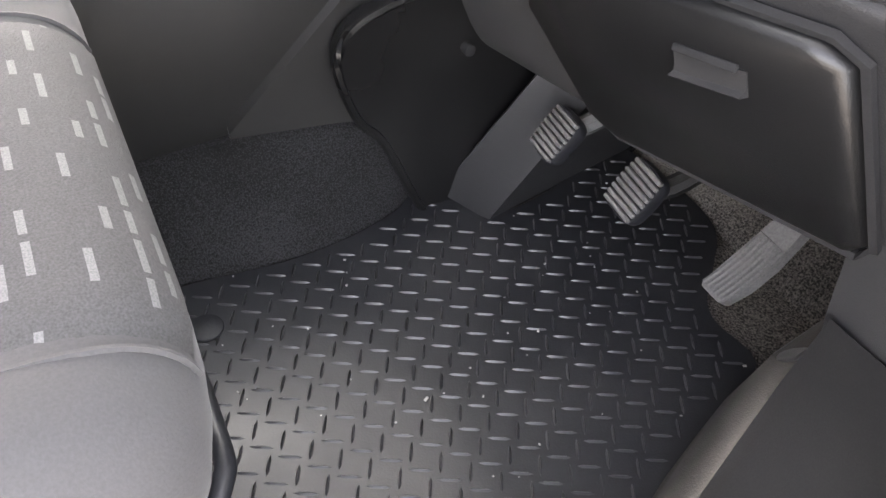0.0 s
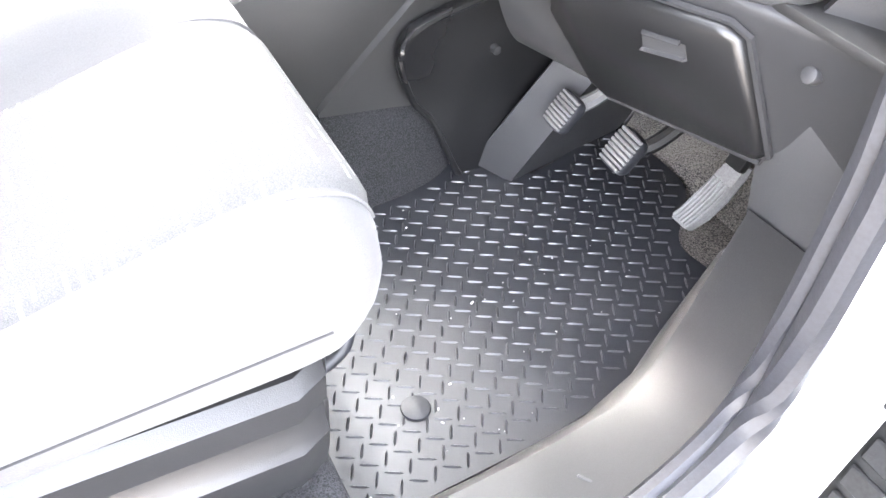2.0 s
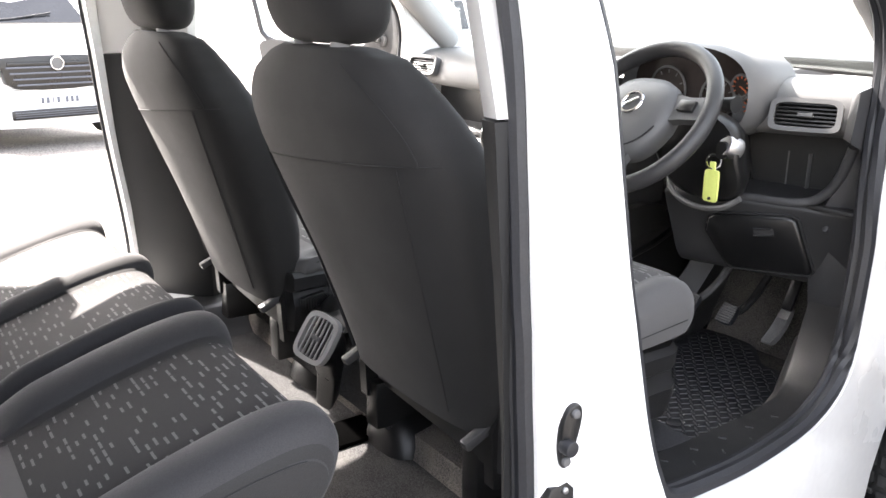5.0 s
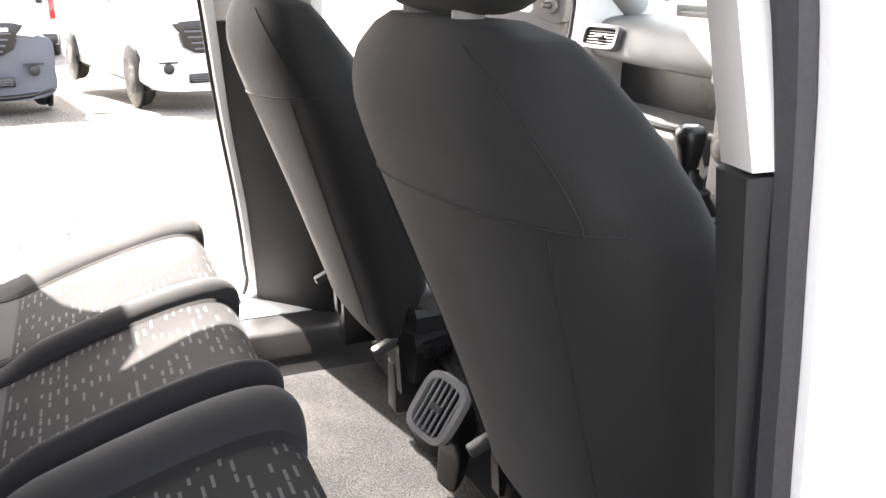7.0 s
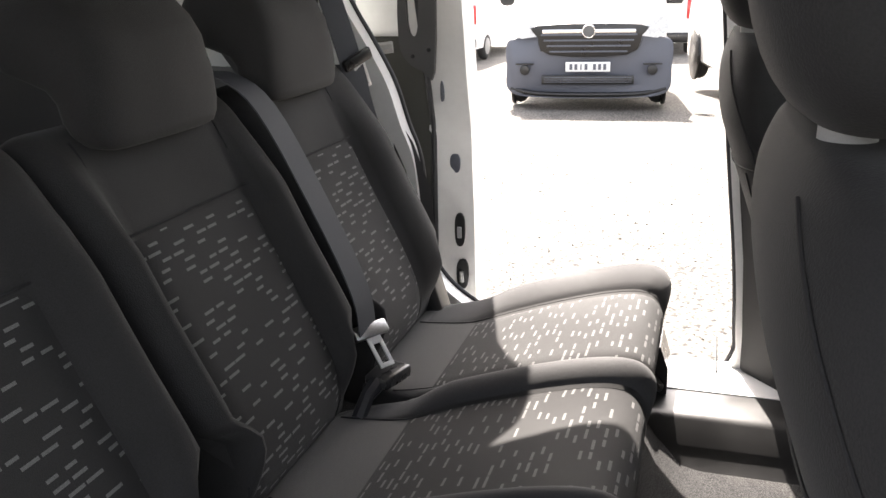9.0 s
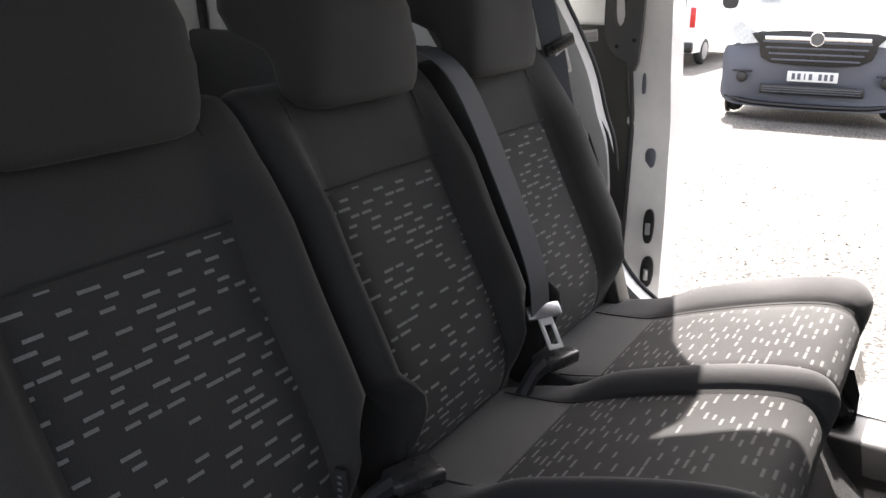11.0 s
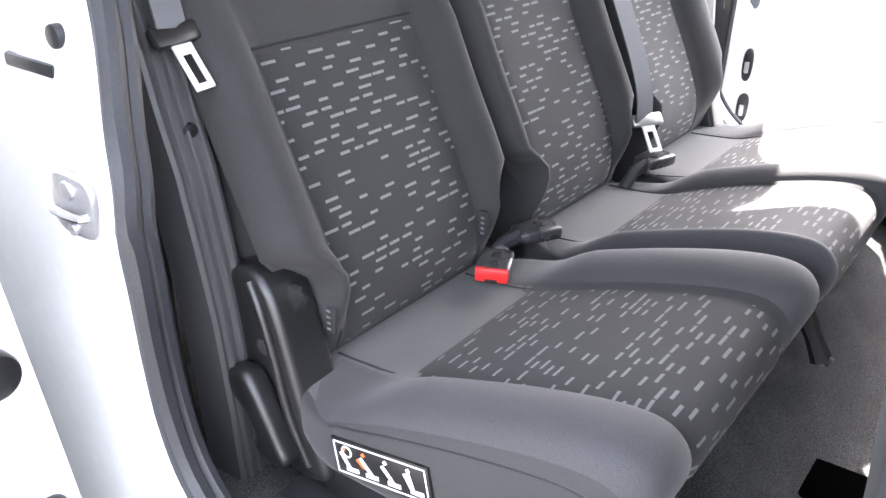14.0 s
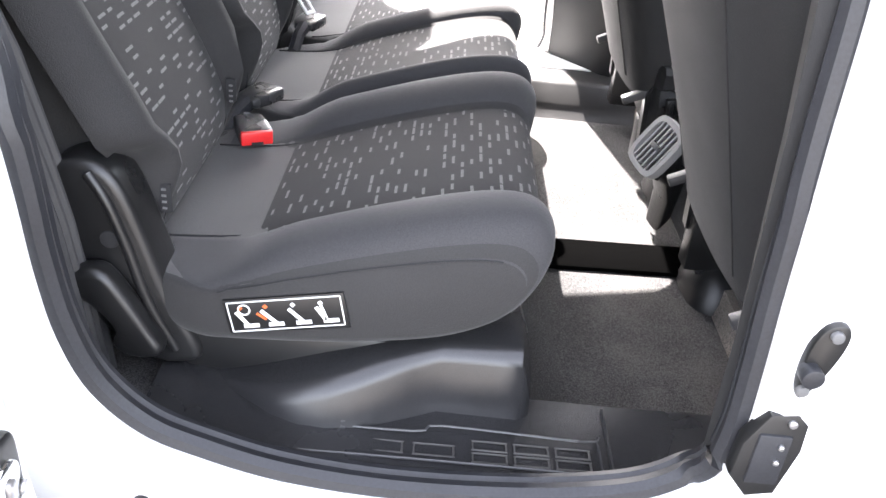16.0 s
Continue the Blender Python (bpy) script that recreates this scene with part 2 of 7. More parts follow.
M_TYRE = material("tyre_rubber", (0.025, 0.025, 0.025), 0.8, grain=200, bump=0.2, vary=0.3)
M_BUMPER = material("grey_bumper_plastic", (0.095, 0.102, 0.125), 0.5, grain=200, bump=0.1, vary=0.15)
M_LAMP = material("headlamp_lens", (0.6, 0.62, 0.63), 0.08, grain=40, bump=0, vary=0.2)
M_TAIL = material("tail_lamp_lens", (0.5, 0.02, 0.02), 0.15, grain=40, bump=0, vary=0.2)
M_SCREEN = material("instrument_face", (0.03, 0.022, 0.02), 0.25, grain=40, bump=0, vary=0.2)
M_DIRT = material("pale_chip", (0.5, 0.49, 0.46), 0.8, grain=200, bump=0.2, vary=0.2)

# ---- mesh helpers ----
ORIGIN = {}


def mesh_object(name, bm, mat, origin, smooth=38):
    me = bpy.data.meshes.new(name)
    bmesh.ops.recalc_face_normals(bm, faces=bm.faces)
    for v in bm.verts:
        v.co = W(v.co) - origin
    bm.to_mesh(me)
    bm.free()
    me.materials.append(mat)
    me.polygons.foreach_set("use_smooth", [True] * len(me.polygons))
    me.set_sharp_from_angle(angle=radians(smooth))
    return new(name, me)


def thing(name, base, label, category, group="", kind=""):
    ob = new(name)
    ob.empty_display_size = 0.05
    ob.location = W(base)
    ORIGIN[ob] = W(base)
    return tagged(ob, label, category, group, kind)


def part(name, bm, mat, parent, label="", smooth=38, kind=""):
    ob = mesh_object(name, bm, mat, ORIGIN[parent], smooth)
    ob.parent = parent
    ORIGIN[ob] = ORIGIN[parent]
    return tagged(ob, label, kind=kind)


def solo(name, bm, mat, base, label, category, group="", kind="", smooth=38):
    ob = mesh_object(name, bm, mat, W(base), smooth)
    ob.location = W(base)
    ORIGIN[ob] = W(base)
    return tagged(ob, label, category, group, kind)


def box(c, s, bevel=0.004, rot=(0, 0, 0), seg=2, bm=None):
    own = bmesh.new()
    bmesh.ops.create_cube(own, size=1)
    for v in own.verts:
        v.co = Vector((v.co.x * s[0], v.co.y * s[1], v.co.z * s[2]))
    if bevel:
        bmesh.ops.bevel(own, geom=own.edges[:], offset=min(bevel, min(s) * 0.45), segments=seg, profile=0.5, affect='EDGES')
    own.transform(pose(*c, *rot))
    return merge(bm, own) if bm else own


def merge(bm, other):
    me = bpy.data.meshes.new("tmp")
    other.to_mesh(me)
    other.free()
    bm.from_mesh(me)
    bpy.data.meshes.remove(me)
    return bm


def loft(rings, cap=True, closed=True, bm=None):
    bm = bm or bmesh.new()
    rows = [[bm.verts.new(p) for p in r] for r in rings]
    n = len(rows[0])
    for a, b in zip(rows, rows[1:]):
        for i in range(n if closed else n - 1):
            j = (i + 1) % n
            bm.faces.new((a[i], a[j], b[j], b[i]))
    if cap and closed:
        for r in (rows[0], rows[-1]):
            bm.faces.new(r)
    return bm


def tube(path, r, n=8, bm=None, closed=False):
    pts = [Vector(p) for p in path]
    rings = []
    up = Vector((0.13, 0.21, 0.97)).normalized()
    m = len(pts)
    for i, p in enumerate(pts):
        a = pts[i - 1] if i or closed else p
        b = pts[(i + 1) % m] if i < m - 1 or closed else p
        d = (b - a).normalized()
        s = d.cross(up)
        if s.length < 0.05:
            s = d.cross(Vector((1, 0, 0)))
        s.normalize()
        t = s.cross(d)
        rr = r[i] if isinstance(r, (list, tuple)) else r
        rings.append([p + rr * (math.cos(k * math.tau / n) * s + math.sin(k * math.tau / n) * t) for k in range(n)])
    if closed:
        rings.append(rings[0])
        return loft(rings, cap=False, bm=bm)
    return loft(rings, bm=bm)


def smooth_line(pts, k=6, closed=False):
    """Catmull-Rom through the points."""
    P = [Vector(p) for p in pts]
    n = len(P)
    out = []
    for i in range(n if closed else n - 1):
        p1, p2 = P[i], P[(i + 1) % n]
        p0 = P[i - 1] if (i or closed) else p1
        p3 = P[(i + 2) % n] if (i + 2 < n or closed) else p2
        for j in range(k):
            t = j / k
            out.append(0.5 * ((2 * p1) + (p2 - p0) * t + (2 * p0 - 5 * p1 + 4 * p2 - p3) * t * t + (3 * p1 - p0 - 3 * p2 + p3) * t ** 3))
    if not closed:
        out.append(P[-1])
    return out


def oval(w, d, p=3.0, n=28):
    out = []
    for k in range(n):
        a = k * math.tau / n
        c, s = math.cos(a), math.sin(a)
        out.append((w / 2 * math.copysign(abs(c) ** (2 / p), c), d / 2 * math.copysign(abs(s) ** (2 / p), s)))
    return out


def prism(outline, axis, a, b, bevel=0.003, seg=2):
    """A flat outline pulled out along an axis from a to b. outline: pairs in the other two axes, in order."""
    def at(p, v):
        return {"x": (v, p[0], p[1]), "y": (p[0], v, p[1]), "z": (p[0], p[1], v)}[axis]
    bm = loft([[at(p, a) for p in outline], [at(p, b) for p in outline]])
    if bevel:
        bmesh.ops.recalc_face_normals(bm, faces=bm.faces)
        rim = [e for e in bm.edges if any(len(f.verts) > 4 for f in e.link_faces)]
        if len(outline) <= 4:
            rim = bm.edges[:]
        bmesh.ops.bevel(bm, geom=rim, offset=bevel, segments=seg, profile=0.5, affect='EDGES')
    return bm


def plate_with_holes(outer, holes, depth, place, cuts=()):
    """A sheet from a flat outline with holes, thickened. place(y, z, d) gives the point at depth d; cuts: where it may bend."""
    bm = bmesh.new()
    edges, loops = [], []
    for loop in (outer, *holes):
        vs = [bm.verts.new((0, p[0], p[1])) for p in loop]
        loops.append(vs)
        for i in range(len(vs)):
            edges.append(bm.edges.new((vs[i], vs[(i + 1) % len(vs)])))
    bmesh.ops.triangle_fill(bm, use_beauty=True, use_dissolve=False, edges=edges)
    for cut in cuts:
        bmesh.ops.bisect_plane(bm, geom=bm.verts[:] + bm.edges[:] + bm.faces[:], plane_co=(0, cut, 0), plane_no=(0, 1, 0))
    front = bm.faces[:]
    got = bmesh.ops.extrude_face_region(bm, geom=front)
    back = [g for g in got["geom"] if isinstance(g, bmesh.types.BMVert)]
    backset = set(back)
    for v in bm.verts:
        v.co = place(v.co.y, v.co.z, depth if v in backset else 0.0)
    return bm


def disc(c, r, axis, depth, n=20, bevel=0.0015, bm=None):
    own = bmesh.new()
    bmesh.ops.create_cone(own, cap_ends=True, segments=n, radius1=r, radius2=r, depth=depth)
    if bevel:
        bmesh.ops.bevel(own, geom=[e for e in own.edges if any(len(f.verts) > 4 for f in e.link_faces)], offset=bevel, segments=2, profile=0.5, affect='EDGES')
    rot = {"x": (0, 90, 0), "y": (90, 0, 0), "z": (0, 0, 0)}[axis] if isinstance(axis, str) else axis
    own.transform(pose(*c, *rot))
    return merge(bm, own) if bm else own


def ring_torus(c, R, r, rot=(0, 0, 0), n=48, k=12, squash=1.0):
    rings = []
    for i in range(n + 1):
        a = i * math.tau / n
        rings.append([((R + r * math.cos(b * math.tau / k)) * math.cos(a), (R + r * math.cos(b * math.tau / k)) * math.sin(a), r * squash * math.sin(b * math.tau / k)) for b in range(k)])
    bm = loft(rings, cap=False)
    bmesh.ops.remove_doubles(bm, verts=bm.verts, dist=1e-5)
    bm.transform(pose(*c, *rot))
    return bm


def strap(path, width, thick, across):
    """A flat webbing along a path; across: the way of its width."""
    pts = [Vector(p) for p in path]
    a = Vector(across).normalized()
    rings = []
    for i, p in enumerate(pts):
        d = (pts[min(i + 1, len(pts) - 1)] - pts[max(i - 1, 0)]).normalized()
        w = (a - a.dot(d) * d).normalized()
        n = w.cross(d)
        rings.append([p + w * width / 2 * sx + n * thick / 2 * sy for sx, sy in ((-1, -1), (1, -1), (1, 1), (-1, 1))])
    return loft(rings)



# ---- ground ----
def ground_z(x):
    """The yard falls gently away beyond the far side of the van."""
    return G - 0.054 * min(max(0.0, -x - 2.0), 12.0)


def ground_sheet():
    bm = bmesh.new()
    n = 90
    rows = []
    for i in range(n + 1):
        row = []
        for j in range(n + 1):
            x, y = [math.copysign(abs(k / n * 2 - 1) ** 3 * 400, k / n * 2 - 1) for k in (i, j)]
            row.append(bm.verts.new((x, y, ground_z(x) + 0.02 * noise.noise(Vector((x * 0.4, y * 0.4, 0))))))
        rows.append(row)
    for a, b in zip(rows, rows[1:]):
        for i in range(n):
            bm.faces.new((a[i], a[i + 1], b[i + 1], b[i]))
    return bm


solo("ground", ground_sheet(), M_GRAVEL, (0, 0, G), "pale sunlit gravel and dirt of a vehicle yard", "ground", kind="structure")


def pebbles():
    """Loose stones on the gravel beside the open door."""
    bm = bmesh.new()
    rng = random.Random(4)
    for _ in range(2600):
        x, y = rng.uniform(0.9, 2.4), rng.uniform(-0.6, 1.6)
        if rng.random() < 0.35:
            x, y = rng.uniform(-4.5, -1.2), rng.uniform(-1.6, 1.0)
        r = rng.uniform(0.004, 0.012)
        q = [Vector((rng.uniform(0.6, 1) * r * dx, rng.uniform(0.6, 1) * r * dy, rng.uniform(0.4, 0.8) * r * dz)) + Vector((x, y, G + 0.006)) for dx, dy, dz in ((1, 0, 0), (-1, 0, 0), (0, 1, 0), (0, -1, 0), (0, 0, 1))]
        v = [bm.verts.new(p) for p in q]
        for a, b in ((0, 2), (2, 1), (1, 3), (3, 0)):
            bm.faces.new((v[a], v[b], v[4]))
    return bm


solo("gravel_stones", pebbles(), M_GRAVEL, (0, 0, G), "loose pale stones scattered over the yard", "gravel", kind="stuff")

# ---- van body ----
van = thing("van", (0, 0, G), "white crew van with its side doors open, parked on gravel", "van")


def arc(cy, cz, r, a0, a1, n=12):
    return [(cy + r * math.cos(radians(a0 + (a1 - a0) * i / n)), cz + r * math.sin(radians(a0 + (a1 - a0) * i / n))) for i in range(n + 1)]


FRONT_AXLE, REAR_AXLE, WHEEL_R = 1.16, -1.28, 0.275
SIDE = ([(1.82, 0.30), (1.86, 0.55), (1.80, 0.80), (1.62, 0.95), (1.0, 1.09), (0.80, 1.285), (0.47, 1.56), (0.28, 1.605), (-1.7, 1.66), (-1.86, 1.55), (-1.92, 0.9), (-1.9, 0.30)]
        + arc(REAR_AXLE, 0.345, 0.32, 187, -7, 14)[::1] + [(-0.8, 0.29), (0.7, 0.29)] + arc(FRONT_AXLE, 0.345, 0.32, 187, -7, 14))


def soft(pts, k=5):
    return [(p.y, p.z) for p in smooth_line([(0, a, b) for a, b in pts], k, closed=True)]


FRONT_HOLE = soft([(0.225, 0.562), (0.32, 0.548), (0.46, 0.545), (0.58, 0.556), (0.65, 0.585), (0.69, 0.63), (0.706, 0.70), (0.713, 0.80), (0.716, 0.90), (0.724, 0.98), (0.735, 1.06), (0.735, 1.14), (0.705, 1.215),
                   (0.63, 1.272), (0.54, 1.335), (0.37, 1.445), (0.22, 1.50), (0.10, 1.52), (0.02, 1.51), (-0.005, 1.45), (0.03, 1.3), (0.064, 1.17), (0.086, 1.02), (0.106, 0.89), (0.133, 0.78), (0.158, 0.69), (0.19, 0.61)])
REAR_EDGE = [(-0.79, 1.42), (-0.80, 1.25), (-0.765, 1.16), (-0.735, 1.10), (-0.70, 1.02), (-0.680, 0.935), (-0.664, 0.88), (-0.655, 0.80), (-0.650, 0.72), (-0.640, 0.65), (-0.618, 0.59), (-0.575, 0.543), (-0.52, 0.518)]


def rear_hole(back):
    low = (lambda z: 1.3 + (z - 1.3) * 0.52 if z > 1.3 else z) if back else (lambda z: z)
    edge = [(y - back * min(1, max(0, (z - 0.53) / 0.1)), z) for y, z in REAR_EDGE]
    front = [(-0.022, 0.565), (-0.014, 0.62), (-0.016, 0.70), (-0.020, 0.78), (-0.024, 0.90), (-0.026, 1.02), (-0.034, 1.2), (-0.072, 1.40), (-0.12, 1.47), (-0.25, 1.485), (-0.60, 1.485), (-0.68 - back, 1.485), (-0.755 - back, 1.475)]
    if back:
        front = [(-0.066, 0.50), (-0.068, 0.55), (-0.072, 0.62), (-0.082, 0.72), (-0.096, 0.83), (-0.11, 0.95), (-0.122, 1.08), (-0.135, 1.2), (-0.15, 1.40), (-0.17, 1.47), (-0.27, 1.485), (-0.60, 1.485), (-0.73, 1.485), (-0.805, 1.475)]
        return soft([(y, low(z)) for y, z in front + edge + [(-0.44, 0.46), (-0.3, 0.415), (-0.2, 0.407), (-0.135, 0.414), (-0.092, 0.445)]])
    foot = [(-0.44, 0.495), (-0.33, 0.484), (-0.2, 0.489), (-0.10, 0.507), (-0.05, 0.532)]
    return soft([(y, low(z)) for y, z in front + edge + foot])


QUARTER_HOLE = soft([(-0.92, 1.08), (-1.6, 1.08), (-1.64, 1.12), (-1.62, 1.40), (-1.56, 1.44), (-0.98, 1.44), (-0.93, 1.40)], 3)


FAR_QUARTER_HOLE = soft([(-0.88, 1.10), (-1.05, 1.10), (-1.07, 1.13), (-1.06, 1.40), (-1.02, 1.42), (-0.92, 1.42), (-0.89, 1.38)], 3)


FAR = 0.06  # the far side stands this much nearer the middle


def side_x(z):
    return 0.885 - 0.20 * max(0.0, z - 0.85) - 0.12 * max(0.0, 0.5 - z) ** 1.5


def recess(y, z):
    """The skin lies deeper where the doors close over it, deepest at the hinge pillar, less so high on the middle pillar."""
    rise = 0.14 * max(0.0, z - 0.85) * min(1.0, max(0.0, (y + 0.5) / 0.3))
    deep = 0.07
    for (y0, d0), (y1, d1) in zip(RECESS, RECESS[1:]):
        if y0 <= y <= y1:
            deep = d0 + (d1 - d0) * (y - y0) / (y1 - y0)
    return max(0.0, deep - rise) if -1.7 < y < 1.0 else 0.0


RECESS = ((-1.7, 0.0), (-1.4, 0.07), (-0.30, 0.07), (-0.04, 0.07), (0.005, 0.04), (0.1, 0.04), (0.4, 0.06), (0.60, 0.08), (0.72, 0.09), (0.90, 0.11), (0.96, 0.0), (1.0, 0.0))


def body_side(sgn):
    return plate_with_holes(SIDE, [FRONT_HOLE, rear_hole(0 if sgn > 0 else 0.05), QUARTER_HOLE if sgn > 0 else FAR_QUARTER_HOLE], 0.03 if sgn > 0 else 0.05, lambda y, z, d: (FAR * (sgn < 0) + sgn * (side_x(z) - d - recess(y, z) - (0.05 * max(0.0, y - 0.9) ** 1.2)), y, z), [y for y, d in RECESS])


for sgn in (1, -1):
    part("body_side", body_side(sgn), M_PAINT, van, "glossy white painted steel with two door openings")
    for hole in (FRONT_HOLE, rear_hole(0 if sgn > 0 else 0.05)):
        n = len(hole)
        cy, cz = sum(p[0] for p in hole) / n, sum(p[1] for p in hole) / n

        def inset(d, x):
            out = []
            for i in range(n):
                a, b = Vector(hole[i - 1]), Vector(hole[(i + 1) % n])
                t = (b - a).normalized()
                nn = Vector((-t.y, t.x))
                if nn.dot(Vector((cy, cz)) - Vector(hole[i])) < 0:
                    nn = -nn
                q = Vector(hole[i]) + nn * d
                out.append((FAR * (sgn < 0) + sgn * (side_x(q.y) - recess(q.x, q.y) - x), q.x, q.y))
            return out
        if sgn > 0:
            bm = tube(inset(0.004, 0.016), 0.0125, 8, closed=True)
            tube(inset(0.003, 0.034), 0.0095, 8, bm=bm, closed=True)
        else:
            bm = tube(inset(0.002, 0.006), 0.005, 8, closed=True)
        part("door_seal", bm, M_SEAL, van, "grey rubber double-lipped door seal")
    part("quarter_glass", prism([(p[0], p[1]) for p in (QUARTER_HOLE if sgn > 0 else FAR_QUARTER_HOLE)], "x", FAR * (sgn < 0) + sgn * 0.775, FAR * (sgn < 0) + sgn * 0.78, 0), M_GLASS, van).visible_shadow = False


# roof, cowl, bonnet, tail
part("roof", loft([[(x, y, 1.655 - 0.05 * (x / 0.75) ** 4 + 0.012 * z - (0.09 * max(0, (y - 0.1)) ** 1.5)) for y, z in ((0.52 - 0.13 * (x / 0.7) ** 2, 0), (0.2, 0), (-0.6, 1), (-1.8, 0))] +
                   [(x, y, 1.61 - 0.05 * (x / 0.75) ** 4 - (0.09 * max(0, (y - 0.1)) ** 1.5)) for y in (-1.8, -0.6, 0.2, 0.52 - 0.13 * (x / 0.7) ** 2)] for x in (-0.745, -0.5, -0.2, 0, 0.2, 0.5, 0.745)]), M_PAINT, van)
part("headliner", box((0, -0.75, 1.585), (1.42, 2.05, 0.02), 0.005), M_LIGHTTRIM, van, "pale grey roof lining")
part("bonnet", loft([[(x, 1.03, 1.095 - 0.03 * (x / 0.8) ** 2), (x, 1.62, 0.96 - 0.04 * (x / 0.8) ** 2), (x, 1.8, 0.8), (x, 1.84, 0.5), (x, 1.8, 0.3), (x, 1.16, 0.40), (x, 1.16, 0.95), (x, 1.03, 1.06)] for x in (-0.80, -0.4, 0, 0.4, 0.80)]), M_PAINT, van)
part("windscreen", loft([[(x, 1.0 - 0.12 * (x / 0.7) ** 2, 1.10), (x * 0.93, 0.54 - 0.15 * (x / 0.7) ** 2, 1.575), (x * 0.93, 0.535 - 0.15 * (x / 0.7) ** 2, 1.57), (x, 0.993 - 0.12 * (x / 0.7) ** 2, 1.095)] for x in (-0.76, -0.5, -0.2, 0.2, 0.5, 0.76)]), M_GLASS, van).visible_shadow = False
REAR_PANE = soft([(-0.72, 1.0), (-0.70, 0.975), (0, 0.97), (0.70, 0.975), (0.72, 1.0), (0.68, 1.42), (0.64, 1.46), (0, 1.47), (-0.64, 1.46), (-0.68, 1.42)], 3)
tail = part("rear_door", plate_with_holes([(-0.755, 0.36), (0.755, 0.36), (0.755, 1.1), (0.70, 1.6), (-0.70, 1.6), (-0.755, 1.1)], [REAR_PANE], 0.05, lambda a, b, d: (a, -1.87 + d, b)), M_PAINT, van, "white rear door with a window")
part("window_glass", loft([[(a, y, b) for a, b in REAR_PANE] for y in (-1.852, -1.847)]), M_GLASS, tail).visible_shadow = False
part("window_seal", tube([(a, -1.818, b) for a, b in REAR_PANE], 0.014, 6, closed=True), M_PLASTIC, tail)
part("load_floor", box((0, -1.28, 0.46), (1.5, 1.06, 0.03), 0.004), M_CARPET, van, "charcoal load bay carpet")
part("side_carpet", box((0.668, -0.745, 0.490), (0.21, 0.30, 0.02), 0.004), M_CARPET, van, "charcoal carpet behind the step")
part("under_body", box((0, 0.1, 0.30), (1.56, 3.2, 0.04), 0.01), M_PLASTIC, van)
part("rear_bulkhead_shelf", box((0, -1.0, 0.84), (1.3, 0.12, 0.02), 0.005), M_TRIM, van)


# rear floor, with a step up under the bench
def profile_sheet(profile, x0, x1, thick=0.02, nx=2):
    rings = []
    for i in range(nx):
        x = x0 + (x1 - x0) * i / (nx - 1)
        rings.append([(x, y, z) for y, z in profile] + [(x, y, z - thick) for y, z in reversed(profile)])
    return loft(rings)


part("rear_carpet", profile_sheet([(0.42, 0.42), (-0.12, 0.42), (-0.150, 0.423), (-0.19, 0.443), (-0.225, 0.480), (-0.27, 0.495), (-0.76, 0.497)], -0.62, 0.66, 0.02), M_CARPET, van, "charcoal speckled rear floor carpet")
for sgn in (1, -1):
    # stepped tread of the sliding door, in black plastic
    if sgn > 0:
        part("rear_step_trim", profile_sheet([(0.13, 0.49), (-0.10, 0.488), (-0.32, 0.492), (-0.46, 0.498), (-0.60, 0.512)], 0.645, 0.80, 0.13), M_STEP, van, "scuffed black plastic step trim")
    else:
        part("rear_sill", profile_sheet([(0.13, 0.480), (-0.10, 0.480), (-0.32, 0.481), (-0.46, 0.483), (-0.60, 0.49)], -0.59, -0.73, 0.08), M_PAINT, van, "white painted far sill in the sun")
    tread = []
    for y, z, xi in ((0.19, 0.545, 0.70), (0.3, 0.537, 0.698), (0.434, 0.534, 0.692), (0.6, 0.535, 0.683), (0.675, 0.541, 0.675), (0.715, 0.558, 0.662), (0.748, 0.595, 0.651), (0.772, 0.642, 0.645), (0.785, 0.690, 0.646)):
        xo = 0.805 - 0.055 * min(1.0, max(0.0, (y - 0.45) / 0.33))
        tread.append([(sgn * xi, y + 0.03, z - 0.05), (sgn * xi, y, z), (sgn * (xi + 0.008), y - 0.002, z + 0.002), (sgn * xo, y, z + 0.006), (sgn * xo, y + 0.03, z - 0.05)])
    part("sill_tread_front", loft(tread), M_SILL, van, "black plastic front door sill trim", smooth=50)
    part("sill_joint", box((sgn * 0.74, -0.098, 0.4905), (0.17, 0.003, 0.006), 0.001), M_SEAM, van)
    # low bulge in front of the wheel arch, under the bench end
    bulge = []
    for i in range(13):
        t = i / 12
        y = -0.56 + 0.36 * t
        h = 0.07 * math.sin(min(t * 1.25, 1) * math.pi / 2) ** 1.5
        top = 0.502 + h
        w = 0.05 * math.sin(min(t * 1.35, 1.0) * math.pi) + 0.0
        out = 0.672 + w
        bulge.append([(sgn * 0.56, y, 0.47), (sgn * 0.56, y, top), (sgn * (out - 0.018), y, top), (sgn * (out - 0.006), y, top - 0.006), (sgn * out, y, top - 0.02), (sgn * (out + 0.012), y, 0.487)])
    bulge.append([(sgn * 0.56, -0.185, 0.47), (sgn * 0.56, -0.185, 0.53), (sgn * 0.64, -0.185, 0.53), (sgn * 0.652, -0.185, 0.525), (sgn * 0.664, -0.185, 0.515), (sgn * 0.675, -0.185, 0.487)])
    part("wheel_arch_bulge", loft(bulge), M_STEP, van, "glossy black moulded bulge under the bench", smooth=60)


